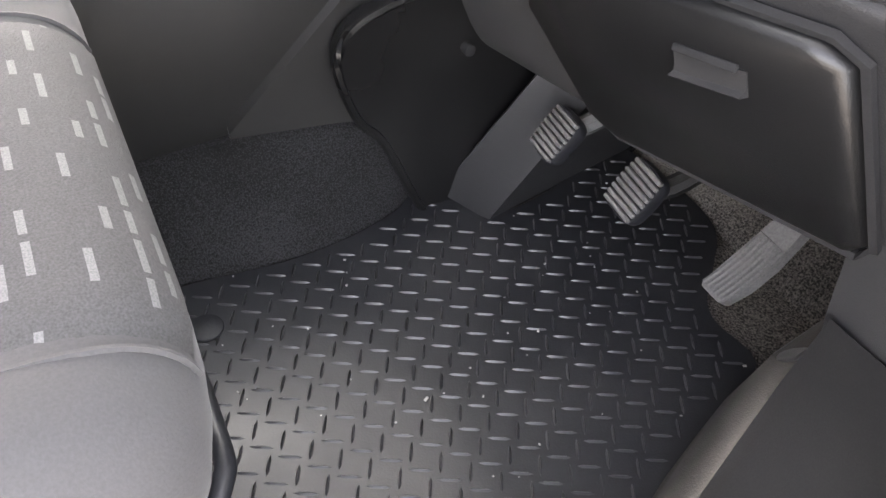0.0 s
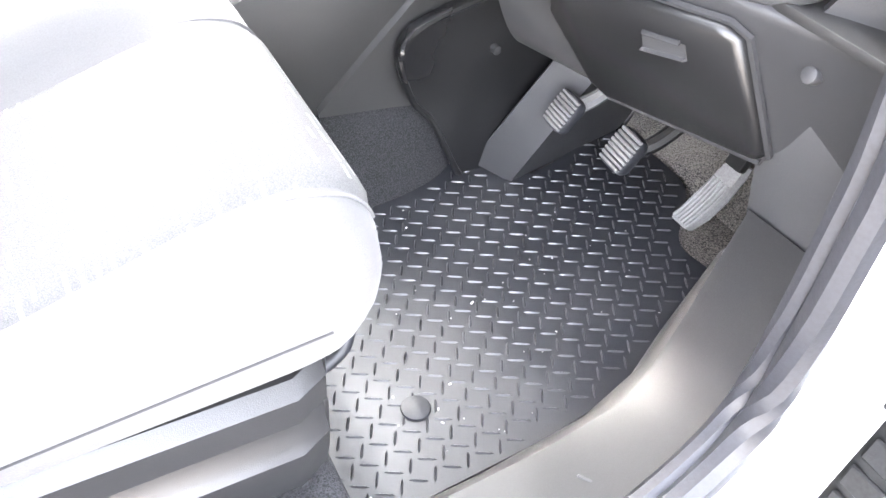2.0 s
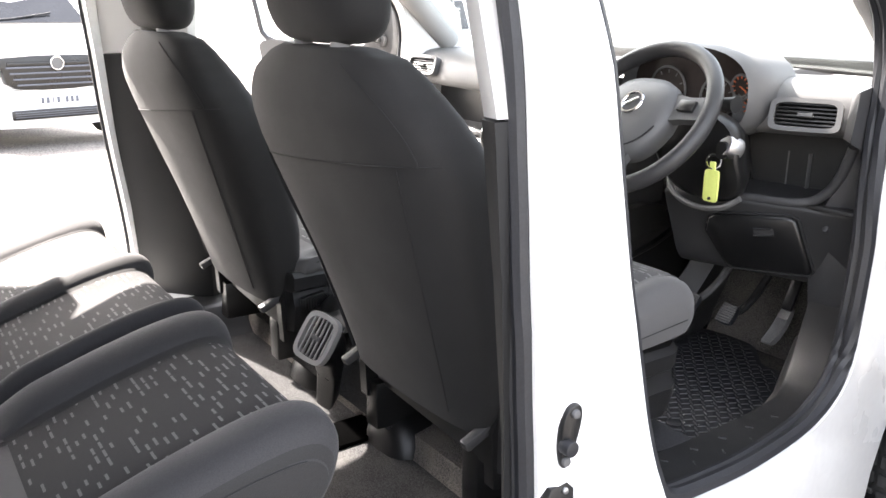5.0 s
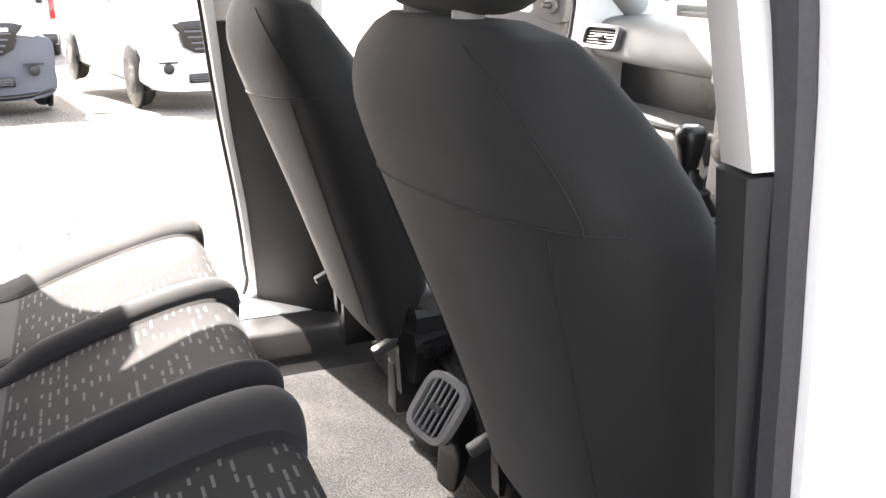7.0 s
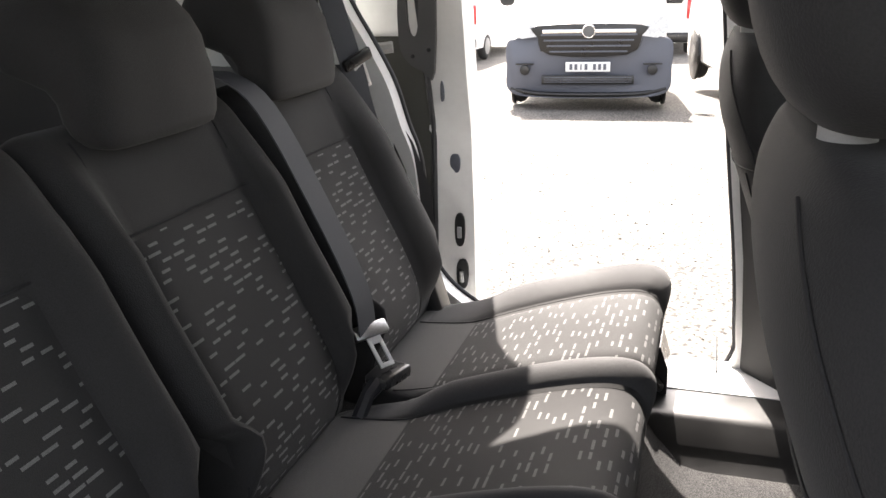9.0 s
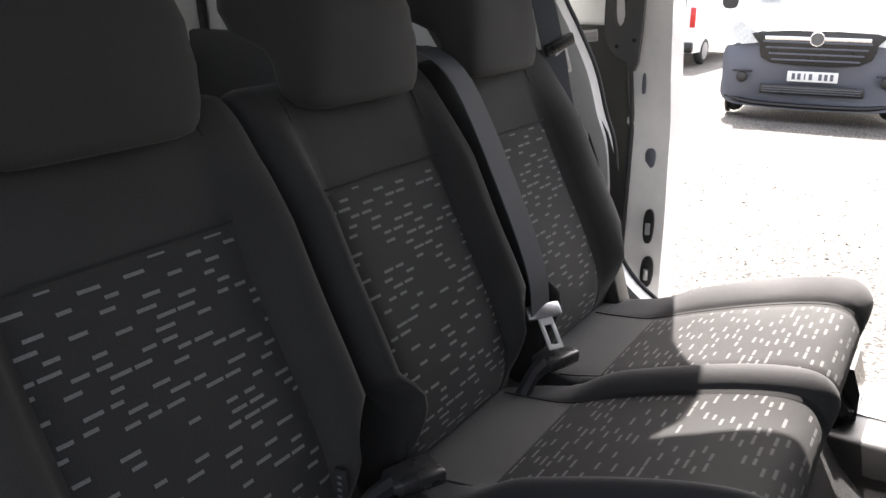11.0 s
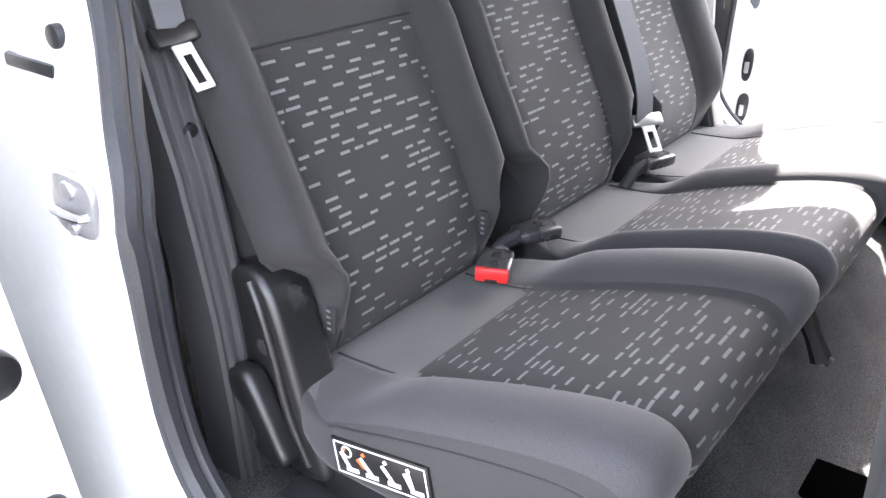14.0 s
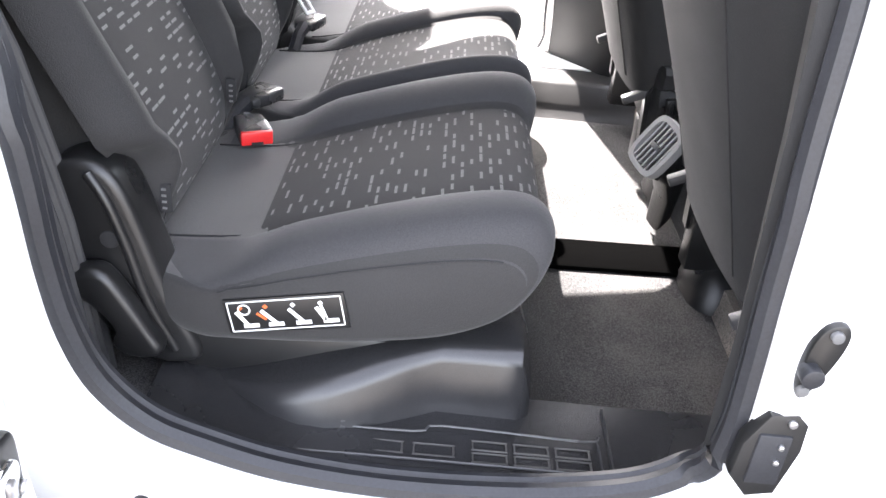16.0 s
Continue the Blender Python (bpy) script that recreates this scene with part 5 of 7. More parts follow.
    prof = smooth_line([(0, 0.10, 0.66), (0, 0.10, 0.700), (0, 0.13, 0.706), (0, 0.18, 0.714), (0, 0.25, 0.735), (0, 0.33, 0.760), (0, 0.41, 0.783), (0, 0.456, 0.782), (0, 0.480, 0.766), (0, 0.487, 0.74), (0, 0.480, 0.712), (0, 0.45, 0.696), (0, 0.3, 0.684), (0, 0.15, 0.668)], 4, closed=True)
    x0, x1 = 0.215, 0.665
    ridges = ((0.215, 0.368, 0.034), (0.604, 0.662, 0.016))

    def at(p, x):
        d = min(x - x0, x1 - x)
        r = 0.045
        k = 1 - min(max(d / r, 0), 1)
        ins = r * (1 - math.sqrt(max(0, 1 - k * k)))
        y = 0.28 + (p.y - 0.28) * (1 - ins / 0.23)
        z = 0.722 + (p.z - 0.722) * (1 - ins / 0.085)
        # rounded front corners in plan
        if p.y > 0.30:
            y -= 0.022 * (1 - min(1, d / 0.10)) ** 2 * min(1.0, (p.y - 0.30) / 0.12)
        top = min(1, max(0, (p.z - 0.695) / 0.02))
        for a, b, h in ridges:
            z += bump(x, a, b, h) * top * min(1, max(0, (p.y - 0.10) / 0.05)) * min(1, max(0, (0.47 - p.y) / 0.1))
        return y, z
    cu = part("cushion", loft([[(x, *at(p, x)) for p in prof] for x in spread(x0, x1, 18)]), M_CLOTH_LIT, s, "grey cloth seat cushion", smooth=60)
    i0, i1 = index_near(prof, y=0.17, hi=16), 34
    part("cushion_panel", patch(at, prof, i0, i1, 0.368, 0.604, 0.003), M_DASH_LIT, cu, "dark cloth with pale dashes", smooth=60)
    for xs in (0.368, 0.604):
        part("seam", seam_on(at, prof, i0, i1, xs), M_CLOTH_LIT, cu)
    part("seam", tube([(x1 - 0.001, 0.14 + 0.29 * i / 10, 0.700 + 0.030 * (i / 10)) for i in range(11)], 0.0011, 5), M_SEAM, cu)
    # plastic base skirt
    sk = part("base_skirt", loft([[(C + sx, y, z + 0.05 * max(0.0, y - 0.20) * (1 if z < 0.60 else 0.5)) for sx, y in ((-w, 0.10), (-w, 0.41), (-w + 0.02, 0.428), (w - 0.035, 0.436), (w - 0.012, 0.428), (w, 0.405), (w, 0.09), (w - 0.02, 0.08))] for z, w in ((0.555, 0.214), (0.585, 0.223), (0.613, 0.226), (0.620, 0.220), (0.640, 0.216), (0.646, 0.224), (0.672, 0.226), (0.682, 0.216))]), M_SKIRT, s, "grey plastic seat base skirt", smooth=35)
    part("skirt_joint", tube([(C + 0.2265, 0.165, 0.565), (C + 0.228, 0.165, 0.675)], 0.0012, 5), M_SEAM, sk)
    part("recliner_wheel", prism([(0.098, 0.632), (0.150, 0.640), (0.158, 0.628), (0.150, 0.604), (0.102, 0.604)], "x", C + 0.224, C + 0.240, 0.004), M_PLASTIC, s, "black side lever")
    bm = bmesh.new()
    for k in range(7):
        box((C + 0.241, 0.107 + 0.006 * k, 0.619), (0.003, 0.003, 0.020), 0.0008, bm=bm)
    part("lever_ribs", bm, M_PLASTIC, s, kind="stuff")
    part("slide_bar", tube(smooth_line([(C - 0.09, 0.38, 0.57), (C - 0.09, 0.463, 0.582), (C - 0.07, 0.488, 0.585), (C + 0.07, 0.492, 0.582), (C + 0.102, 0.486, 0.576), (C + 0.112, 0.463, 0.56), (C + 0.115, 0.39, 0.54)], 5), 0.0065, 10), M_SEAL, s, "bent steel seat slide bar")
    part("seat_rail", box((C - 0.17, 0.26, 0.515), (0.04, 0.36, 0.09), 0.004), M_PLASTIC, s)
    part("seat_rail", box((C + 0.13, 0.24, 0.515), (0.04, 0.32, 0.09), 0.004), M_PLASTIC, s)
    return s


driver = front_seat("grey cloth front seat behind the steering wheel")
co_seat = copy_thing(driver, Matrix.Translation(W((0.437 - 0.687, 0.18, 0.48))))
tagged(co_seat, "grey cloth front passenger seat beside the open far door", "seat", "front seats")

# small air vent between the front seats, facing the bench
vent = thing("rear_air_vent", (0.14, 0.05, 0.47), "grey slatted air vent on a dark duct between the front seats", "air vent")
vm = pose(0.145, 0.030, 0.612, -28, 14, 22) @ Matrix.Scale(0.80, 4)


def VP(name, bm, mat, label=""):
    bm.transform(vm)
    return part(name, bm, mat, vent, label)


VP("duct", loft([[(a, 0.03 + t, b - 0.6 * t * t / 0.1) for a, b in oval(0.085 - 0.2 * t, 0.105 - 0.3 * t, 4, 16)] for t in (0.0, 0.05, 0.10, 0.15)]), M_PLASTIC)
VP("vent_frame", plate_with_holes([(a, b) for a, b in oval(0.096, 0.118, 4, 24)], [[(a, b) for a, b in oval(0.076, 0.096, 4, 24)]], 0.02, lambda y, z, d: (y, d + 0.005, z)), M_LIGHTTRIM, "pale grey vent frame")
for k in range(6):
    VP("slat", box((-0.03 + 0.012 * k, 0.014, 0), (0.004, 0.016, 0.094), 0.001, (0, 0, 20)), M_LIGHTTRIM)
VP("vent_tab", box((0.0, 0.005, 0.0), (0.022, 0.008, 0.012), 0.002), M_TRIM)
VP("vent_back", box((0, 0.035, 0), (0.08, 0.01, 0.10), 0.002), M_SEAM)
# shadow band on the rear carpet as a black strip, and the covered seat mountings
part("floor_shade", box((0.186, 0.035, 0.423), (0.090, 0.40, 0.010), 0.004, (0, 0, 2.5)), M_STRIP_SHADE, van, "black strip standing for a shadow across the rear carpet")
for sx in (0.26, -0.08):
    solo("seat_mounting_cover", loft([[(sx + a * 1.0, 0.17 + b, z) for a, b in oval(w, d, 3, 16)] for z, w, d in ((0.415, 0.16, 0.16), (0.44, 0.15, 0.15), (0.47, 0.11, 0.12), (0.485, 0.05, 0.06))]), M_PLASTIC, (sx, 0.17, 0.415), "black moulded cover over the front seat mounting", "floor cover", "seat mounting covers")
part("side_duct_cover", loft([[(-0.592, y, 0.40), (-0.592, y, 0.478), (-0.50, y, 0.482), (-0.480, y, 0.476), (-0.455, y, 0.44), (-0.40, y, 0.415)] for y in (-0.58, -0.2, -0.1, 0.05, 0.14)]), M_PLASTIC, van, "black moulded floor cover along the far sill", smooth=50)


# ---- front floor ----
part("front_carpet", profile_sheet([(0.12, 0.40), (0.14, 0.46), (0.20, 0.472), (0.90, 0.468), (0.985, 0.470), (1.04, 0.545), (1.08, 0.70), (1.09, 0.80)], -0.72, 0.72, 0.03), M_FOOT_CARPET, van, "dusty brown-grey footwell carpet")
# carpeted tunnel side beside the seat
tun = []
for y, zt, xb in ((0.10, 0.560, 0.285), (0.35, 0.566, 0.285), (0.52, 0.570, 0.283), (0.58, 0.575, 0.290), (0.64, 0.572, 0.288), (0.69, 0.567, 0.277), (0.715, 0.562, 0.267), (0.737, 0.555, 0.252)):
    xt = 0.247
    tun.append([(-0.20, y, 0.46), (-0.18, y, zt - 0.02), (-0.16, y, zt), (0.18, y, zt + 0.002), (xt - 0.014, y, zt), (xt - 0.003, y, zt - 0.006), (xt + 0.002, y, zt - 0.02), (xb - 0.008, y, 0.49), (xb + 0.004, y, 0.466)])
part("tunnel_carpet", loft(tun), M_CARPET_B, van, "blue-black carpet over the tunnel", smooth=50)
part("console_side", prism(soft([(0.30, 0.555), (0.55, 0.56), (0.74, 0.565), (0.86, 0.62), (0.86, 0.78), (0.66, 0.77), (0.50, 0.72), (0.36, 0.66), (0.30, 0.61)], 3), "x", 0.195, 0.226, 0.006), M_CONSOLE, van, "grey plastic console side above the carpet")
# plastic cheek of the console with a screw, and the raised foot rest
cheek = soft([(0.742, 0.472), (0.704, 0.558), (0.682, 0.585), (0.669, 0.62), (0.667, 0.645), (0.680, 0.666), (0.712, 0.680), (0.80, 0.70), (0.95, 0.74), (1.02, 0.62), (0.98, 0.48), (0.86, 0.46), (0.77, 0.46)], 4)
ck = part("console_cheek", loft([[(x + 0.10 * (0.62 - p[1]) + 0.02, p[0], p[1]) for p in cheek] for x in (0.222, 0.239)]), M_PLASTIC, van, "black plastic console side panel", smooth=60)
part("cheek_edge", tube([(0.259 + 0.10 * (0.62 - p[1]), p[0], p[1]) for p in cheek], 0.004, 6, closed=True), M_PLASTIC, ck)
part("cheek_screw", disc((0.260, 0.781, 0.632), 0.0055, "x", 0.012), M_SEAM, ck)
rest = []
for t in range(9):
    u = t / 8 * 1.22
    lx, ly, lz = 0.257 + 0.040 * u, 0.760 + 0.091 * u, 0.484 + 0.166 * u
    mx, my, mz = 0.309 + 0.030 * u, 0.785 + 0.088 * u, 0.480 + 0.158 * u
    rx, ry, rz = 0.290 + 0.032 * u, 0.882 + 0.04 * u, 0.476 + 0.15 * u
    rest.append([(lx - 0.03, ly + 0.10, lz), (lx, ly + 0.006, lz), (lx + 0.006, ly, lz), (mx - 0.005, my - 0.003, mz), (mx + 0.004, my + 0.003, mz), (rx, ry, rz), (rx - 0.02, ry + 0.1, rz)])
part("foot_rest", loft(rest), M_DOORTRIM, van, "grey plastic panel beside the clutch, scuffed", smooth=30)
part("tunnel_console", loft([[(-0.235, y, 0.47), (-0.235, y, z), (-0.20, y, z + 0.03), (0.20, y, z + 0.03), (0.232, y, z), (0.238, y, 0.47)] for y, z in ((0.58, 0.58), (0.64, 0.64), (0.70, 0.70), (0.80, 0.72), (1.0, 0.74))]), M_CONSOLE, van, "dark plastic centre console side")
part("console_bolt", disc((0.231, 0.462, 0.588), 0.012, "x", 0.012, 18, 0.003), M_PLASTIC, van, "black bolt cap beside the tunnel carpet")
# kick panel and sill side by the accelerator
part("kick_panel", loft([[(0.64, y, z) for y, z in ((0.82, 0.47), (0.815, 0.60), (0.79, 0.685), (0.775, 0.76), (1.05, 0.80), (1.05, 0.47))], [(0.68, y, z) for y, z in ((0.80, 0.47), (0.79, 0.60), (0.787, 0.69), (0.765, 0.82), (1.05, 0.88), (1.05, 0.47))], [(0.742, y, z) for y, z in ((0.80, 0.47), (0.80, 0.62), (0.795, 0.70), (0.79, 0.88), (1.05, 0.88), (1.05, 0.47))]]), M_DASHP, van, "dark plastic kick panel")
part("sill_side", loft([[(xm - 0.008, y, 0.462), (xm, y, 0.472), (xm + (xi - xm) * 0.25, y, 0.500 + dz * 0.4), (xi - 0.012, y, 0.520 + dz), (xi + 0.004, y, 0.532 + dz), (xi + 0.03, y, 0.530 + dz), (0.73, y, 0.46)] for y, xm, xi, dz in ((0.19, 0.665, 0.70, 0.006), (0.43, 0.66, 0.692, 0), (0.55, 0.655, 0.686, 0), (0.66, 0.643, 0.676, 0.003), (0.72, 0.628, 0.66, 0.022), (0.77, 0.602, 0.64, 0.055), (0.82, 0.58, 0.618, 0.078), (0.88, 0.56, 0.61, 0.085), (0.94, 0.55, 0.61, 0.09))]), M_SCUFF, van, "dusty inner sill edge", smooth=60)
clip = loft([[(0.604 + 0.020 * t, 0.828 - 0.006 * t + a, 0.590 + 0.028 * t + b) for a, b in oval(0.016 * k, 0.012 * k, 2, 12)] for t, k in ((0, 0.3), (0.08, 0.8), (0.3, 1.0), (0.7, 1.0), (0.92, 0.8), (1, 0.3))])
part("carpet_clip", clip, M_TRIM, van, "worn plastic carpet clip")

# ---- rubber floor mat ----
MAT = soft([(0.655, 0.43), (0.65, 0.55), (0.640, 0.66), (0.622, 0.73), (0.595, 0.79), (0.572, 0.85), (0.548, 0.905), (0.50, 0.903), (0.476, 0.913), (0.45, 0.94), (0.41, 0.976), (0.363, 0.984), (0.30, 0.978), (0.262, 0.966), (0.252, 0.945), (0.27, 0.915), (0.29, 0.885), (0.304, 0.84), (0.308, 0.80), (0.300, 0.783), (0.278, 0.772), (0.260, 0.765), (0.25, 0.752), (0.252, 0.735), (0.267, 0.714), (0.283, 0.665), (0.29, 0.61), (0.289, 0.567), (0.285, 0.50), (0.30, 0.36), (0.5, 0.355), (0.63, 0.36)], 4)


def inside(x, y, poly):
    hit = False
    for i in range(len(poly)):
        (x0, y0), (x1, y1) = poly[i - 1], poly[i]
        if (y0 > y) != (y1 > y) and x < x0 + (y - y0) / (y1 - y0) * (x1 - x0):
            hit = not hit
    return hit


def mat_z(x, y):
    return 0.479


mat_thing = thing("floor_mat", (0.48, 0.65, 0.468), "black rubber floor mat with diamond tread, dusty", "floor mat")
bm = plate_with_holes(MAT, [], 0.007, lambda x, y, d: (x, y, mat_z(x, y) - d))
part("sheet", bm, M_MAT, mat_thing)
bm = bmesh.new()
rng = random.Random(7)
for i in range(-4, 60):
    for j in range(0, 60):
        x, y = 0.24 + i * 0.0158, 0.35 + j * 0.0158
        way = (i + j) % 2
        a = 62 if way else -28
        ok = all(inside(x + 0.011 * math.cos(t), y + 0.011 * math.sin(t), MAT) for t in (0, 1.57, 3.14, 4.71))
        if not ok:
            continue
        z = mat_z(x, y)
        c, s = math.cos(radians(a)), math.sin(radians(a))
        L, w, h = 0.0098, 0.0017, 0.0019

        def q(u, v, k):
            px, py = x + u * c - v * s, y + u * s + v * c
            return bm.verts.new((px, py, mat_z(px, py) + k - 0.0004))
        ring = [q(-L, 0, 0), q(-L * 0.45, -w, 0), q(L * 0.45, -w, 0), q(L, 0, 0), q(L * 0.45, w, 0), q(-L * 0.45, w, 0)]
        top = [q(-L * 0.6, 0, h), q(L * 0.6, 0, h)]
        for f in ((0, 1, 6), (1, 2, 7, 6), (2, 3, 7), (3, 4, 7), (4, 5, 6, 7), (5, 0, 6)):
            vs = ring + top
            bm.faces.new([vs[k] for k in f])
part("diamond_tread", bm, M_TREAD, mat_thing, "raised diamond tread", kind="stuff")
bm = bmesh.new()
for _ in range(70):
    x, y = rng.uniform(0.28, 0.64), rng.uniform(0.40, 0.95)
    if inside(x, y, MAT):
        r = rng.choice((0.0004, 0.0005, 0.0006, 0.0008))
        box((x, y, mat_z(x, y) + r * 0.6), (r * 2, r * rng.uniform(1.5, 4), r), 0, (0, 0, rng.uniform(0, 180)), bm=bm)
box((0.472, 0.648, 0.4805), (0.0022, 0.0045, 0.0015), 0.0005, (0, 0, 30), bm=bm)
part("crumbs", bm, M_DIRT, mat_thing, "pale dust and crumbs", kind="stuff")
for bx, by in ((0.567, 0.538), (0.338, 0.518)):
    part("fixing_button", disc((bx, by, 0.4805), 0.014, "z", 0.003), M_SEAL, mat_thing, "round rubber fixing")
solo("mat_corner_carpet", box((0.640, 0.345, 0.500), (0.116, 0.19, 0.070), 0.010), M_CARPET_B, (0.63, 0.30, 0.47), "grey carpet pad beside the seat base", "carpet", smooth=60)


# ---- pedals ----
def pedal(name, c, w, h, tilt, yaw, ribs, arm, label):
    p = thing(name, c, label, "pedal", "pedals")
    m = pose(*c, tilt, 0, yaw)
    rings = [[(a * k, b * k - 0.0, z) for a, b in oval(w, h, 4.5, 24)] for z, k in ((-0.008, 0.93), (-0.004, 1.0), (0.003, 1.0), (0.005, 0.95))]
    bm = loft(rings)
    bm.transform(m)
    part("pad", bm, M_SEAL, p, "worn rubber pad")
    for i in range(ribs):
        u = (i + 0.5) / ribs * 2 - 1
        bm = box((0.0, u * h * 0.46, 0.0055), (w * 0.94 * (1 - 0.10 * u * u), h * 0.92 / ribs * 0.74, 0.005), 0.0012)
        bm.transform(m)
        part("rib", bm, M_PAD, p)
    part("arm", tube(smooth_line([c] + arm, 5), 0.0085, 8), M_TRIM if name == "clutch_pedal" else M_PLASTIC, p)
    return p


pedal("clutch_pedal", (0.356, 0.817, 0.597), 0.037, 0.043, 54, -4, 8, [(0.362, 0.86, 0.612), (0.376, 0.90, 0.66), (0.382, 0.95, 0.76)], "ribbed clutch pedal on a bare steel arm")
pedal("brake_pedal", (0.432, 0.843, 0.588), 0.040, 0.046, 54, -4, 8, [(0.446, 0.875, 0.60), (0.462, 0.92, 0.66), (0.468, 0.97, 0.76)], "ribbed brake pedal on a black arm")
acc = thing("accelerator_pedal", (0.55, 0.88, 0.53), "long ribbed accelerator pedal", "pedal", "pedals")
rings = []
for t, w, k in ((0.0, 0.024, 0), (0.04, 0.029, 0), (0.3, 0.033, 1), (0.6, 0.033, 1), (0.9, 0.029, 0), (1.0, 0.024, 0)):
    y, z, x = 0.859 + 0.046 * t, 0.549 + 0.072 * t - 0.008 * math.sin(t * math.pi), 0.516 + 0.012 * t
    rings.append([(x - w / 2, y + 0.006, z - 0.004), (x - w / 2 + 0.003, y, z), (x + w / 2 - 0.003, y, z), (x + w / 2, y + 0.006, z - 0.004), (x + w / 2 - 0.003, y + 0.012, z - 0.007), (x - w / 2 + 0.003, y + 0.012, z - 0.007)])
part("pad", loft(rings), M_PAD, acc, "worn black pad")
for k in range(6):
    u = (k - 2.5) / 2.5 * 0.0105
    part("rib", tube([(0.516 + 0.012 * t + u, 0.8585 + 0.046 * t, 0.5495 + 0.072 * t - 0.008 * math.sin(t * math.pi)) for t in (0.05, 0.25, 0.5, 0.75)], 0.0016, 5), M_PAD, acc)
part("arm", box((0.530, 0.915, 0.652), (0.022, 0.012, 0.08), 0.003, (-25, 0, 0)), M_PLASTIC, acc)
solo("wiring_plug", prism([(0.575, 0.675), (0.607, 0.700), (0.602, 0.655), (0.585, 0.650)], "y", 0.885, 0.90, 0.003), M_DIRT, (0.59, 0.89, 0.66), "pale torn foam edge below the dash", "foam")

# ---- dashboard ----
dash = thing("dashboard", (0, 0.85, 0.70), "dark grey plastic dashboard with round vents and instrument hood", "dashboard")


def dash_loft(profile, xs, bend=0.05, slant=0.0):
    """Profile in y, z pulled across the cab, falling back towards the sides."""
    return loft([[(x, y + bend * (abs(x) / 0.75) ** 3 + slant * (x - 0.62), z) for y, z in profile] for x in xs])


low = smooth_line([(0, 0.81, 0.715), (0, 0.778, 0.722), (0, 0.758, 0.745), (0, 0.736, 0.80), (0, 0.714, 0.855), (0, 0.716, 0.872), (0, 0.755, 0.88)], 4)
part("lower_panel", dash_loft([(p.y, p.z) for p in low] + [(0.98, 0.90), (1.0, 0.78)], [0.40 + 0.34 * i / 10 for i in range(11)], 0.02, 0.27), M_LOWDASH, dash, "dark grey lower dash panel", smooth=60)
# passenger side in a lighter grey that stands in for light from the windscreen
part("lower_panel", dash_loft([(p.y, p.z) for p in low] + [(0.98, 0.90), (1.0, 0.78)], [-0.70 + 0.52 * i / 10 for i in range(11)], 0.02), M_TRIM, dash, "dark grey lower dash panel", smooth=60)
upright = []
for z, xl, y in ((0.850, 0.655, 0.762), (0.868, 0.662, 0.757), (0.90, 0.680, 0.752), (0.94, 0.698, 0.746), (0.97, 0.712, 0.740), (0.99, 0.718, 0.736)):
    upright.append([(xl, y + 0.30 * (xl - 0.69) + 0.10, z), (xl, y + 0.30 * (xl - 0.69) + 0.006, z), (xl + 0.006, y + 0.30 * (xl - 0.69), z), (0.735, y + 0.025, z), (0.742, y + 0.04, z), (0.742, y + 0.12, z)])
part("panel_upright", loft(upright), M_DASHP, dash, "dark grey dash end beside the shelf", smooth=50)
part("shelf_back", loft([[(x, 0.850 + 0.20 * (x - 0.69) + o, z) for o in (0.0, 0.02) for z in ((0.865, 0.995) if o == 0 else (0.995, 0.865))] for x in (0.44, 0.56, 0.68, 0.735)]), M_CONSOLE, dash, "dark shelf back")
for sx in (0.545, 0.587):
    part("shelf_rib", box((sx, 0.825, 0.915), (0.0022, 0.012, 0.07), 0.0005), M_TRIM, dash, "thin upright divider in the shelf")
part("shelf_floor", box((0.60, 0.80, 0.874), (0.30, 0.13, 0.008), 0.002), M_CONSOLE, dash)
part("shelf_lip", tube(smooth_line([(0.50, 0.698, 0.873), (0.56, 0.714, 0.874), (0.62, 0.730, 0.876), (0.655, 0.744, 0.884), (0.682, 0.750, 0.910), (0.700, 0.749, 0.945), (0.716, 0.742, 0.985)], 5), 0.009, 10), M_DASHP, dash, "rounded grey shelf lip")
pad = smooth_line([(0, 0.80, 0.985), (0, 0.745, 0.99), (0, 0.722, 1.005), (0, 0.726, 1.04), (0, 0.742, 1.068), (0, 0.775, 1.084), (0, 0.86, 1.088), (0, 0.99, 1.076)], 4)
for x0, x1, sl in ((0.50, 0.742, 0.30), (-0.72, -0.16, 0.0)):
    part("top_pad", dash_loft([(p.y, p.z) for p in pad] + [(1.04, 1.05), (0.98, 0.96)], [x0 + (x1 - x0) * i / 10 for i in range(11)], 0.06, sl), M_TRIM, dash, "grey grained dash top", smooth=60)
part("top_pad_centre", dash_loft([(0.80, 1.02), (0.76, 1.06), (0.78, 1.09), (0.86, 1.096), (1.0, 1.078), (1.04, 1.05)], [-0.17 + 0.68 * i / 8 for i in range(9)], 0.06), M_TRIM, dash, "grey grained dash top", smooth=60)
part("end_cap", loft([[(0.742, y, z) for y, z in ((0.72, 0.985), (0.685, 1.0), (0.695, 1.08), (0.79, 1.10), (0.98, 1.085), (0.95, 0.98))], [(0.705, y, z) for y, z in ((0.76, 0.985), (0.725, 1.0), (0.735, 1.07), (0.79, 1.09), (0.98, 1.08), (0.95, 0.98))]]), M_DASHP, dash, smooth=50)
demist = part("side_demist", box((0.738, 0.792, 1.118), (0.014, 0.020, 0.085), 0.004), M_PALE, dash, "pale slotted corner vent")
for k in range(6):
    part("slot", box((0.738, 0.7812, 1.091 + 0.0108 * k), (0.008, 0.003, 0.006), 0.0008), M_SEAM, demist)
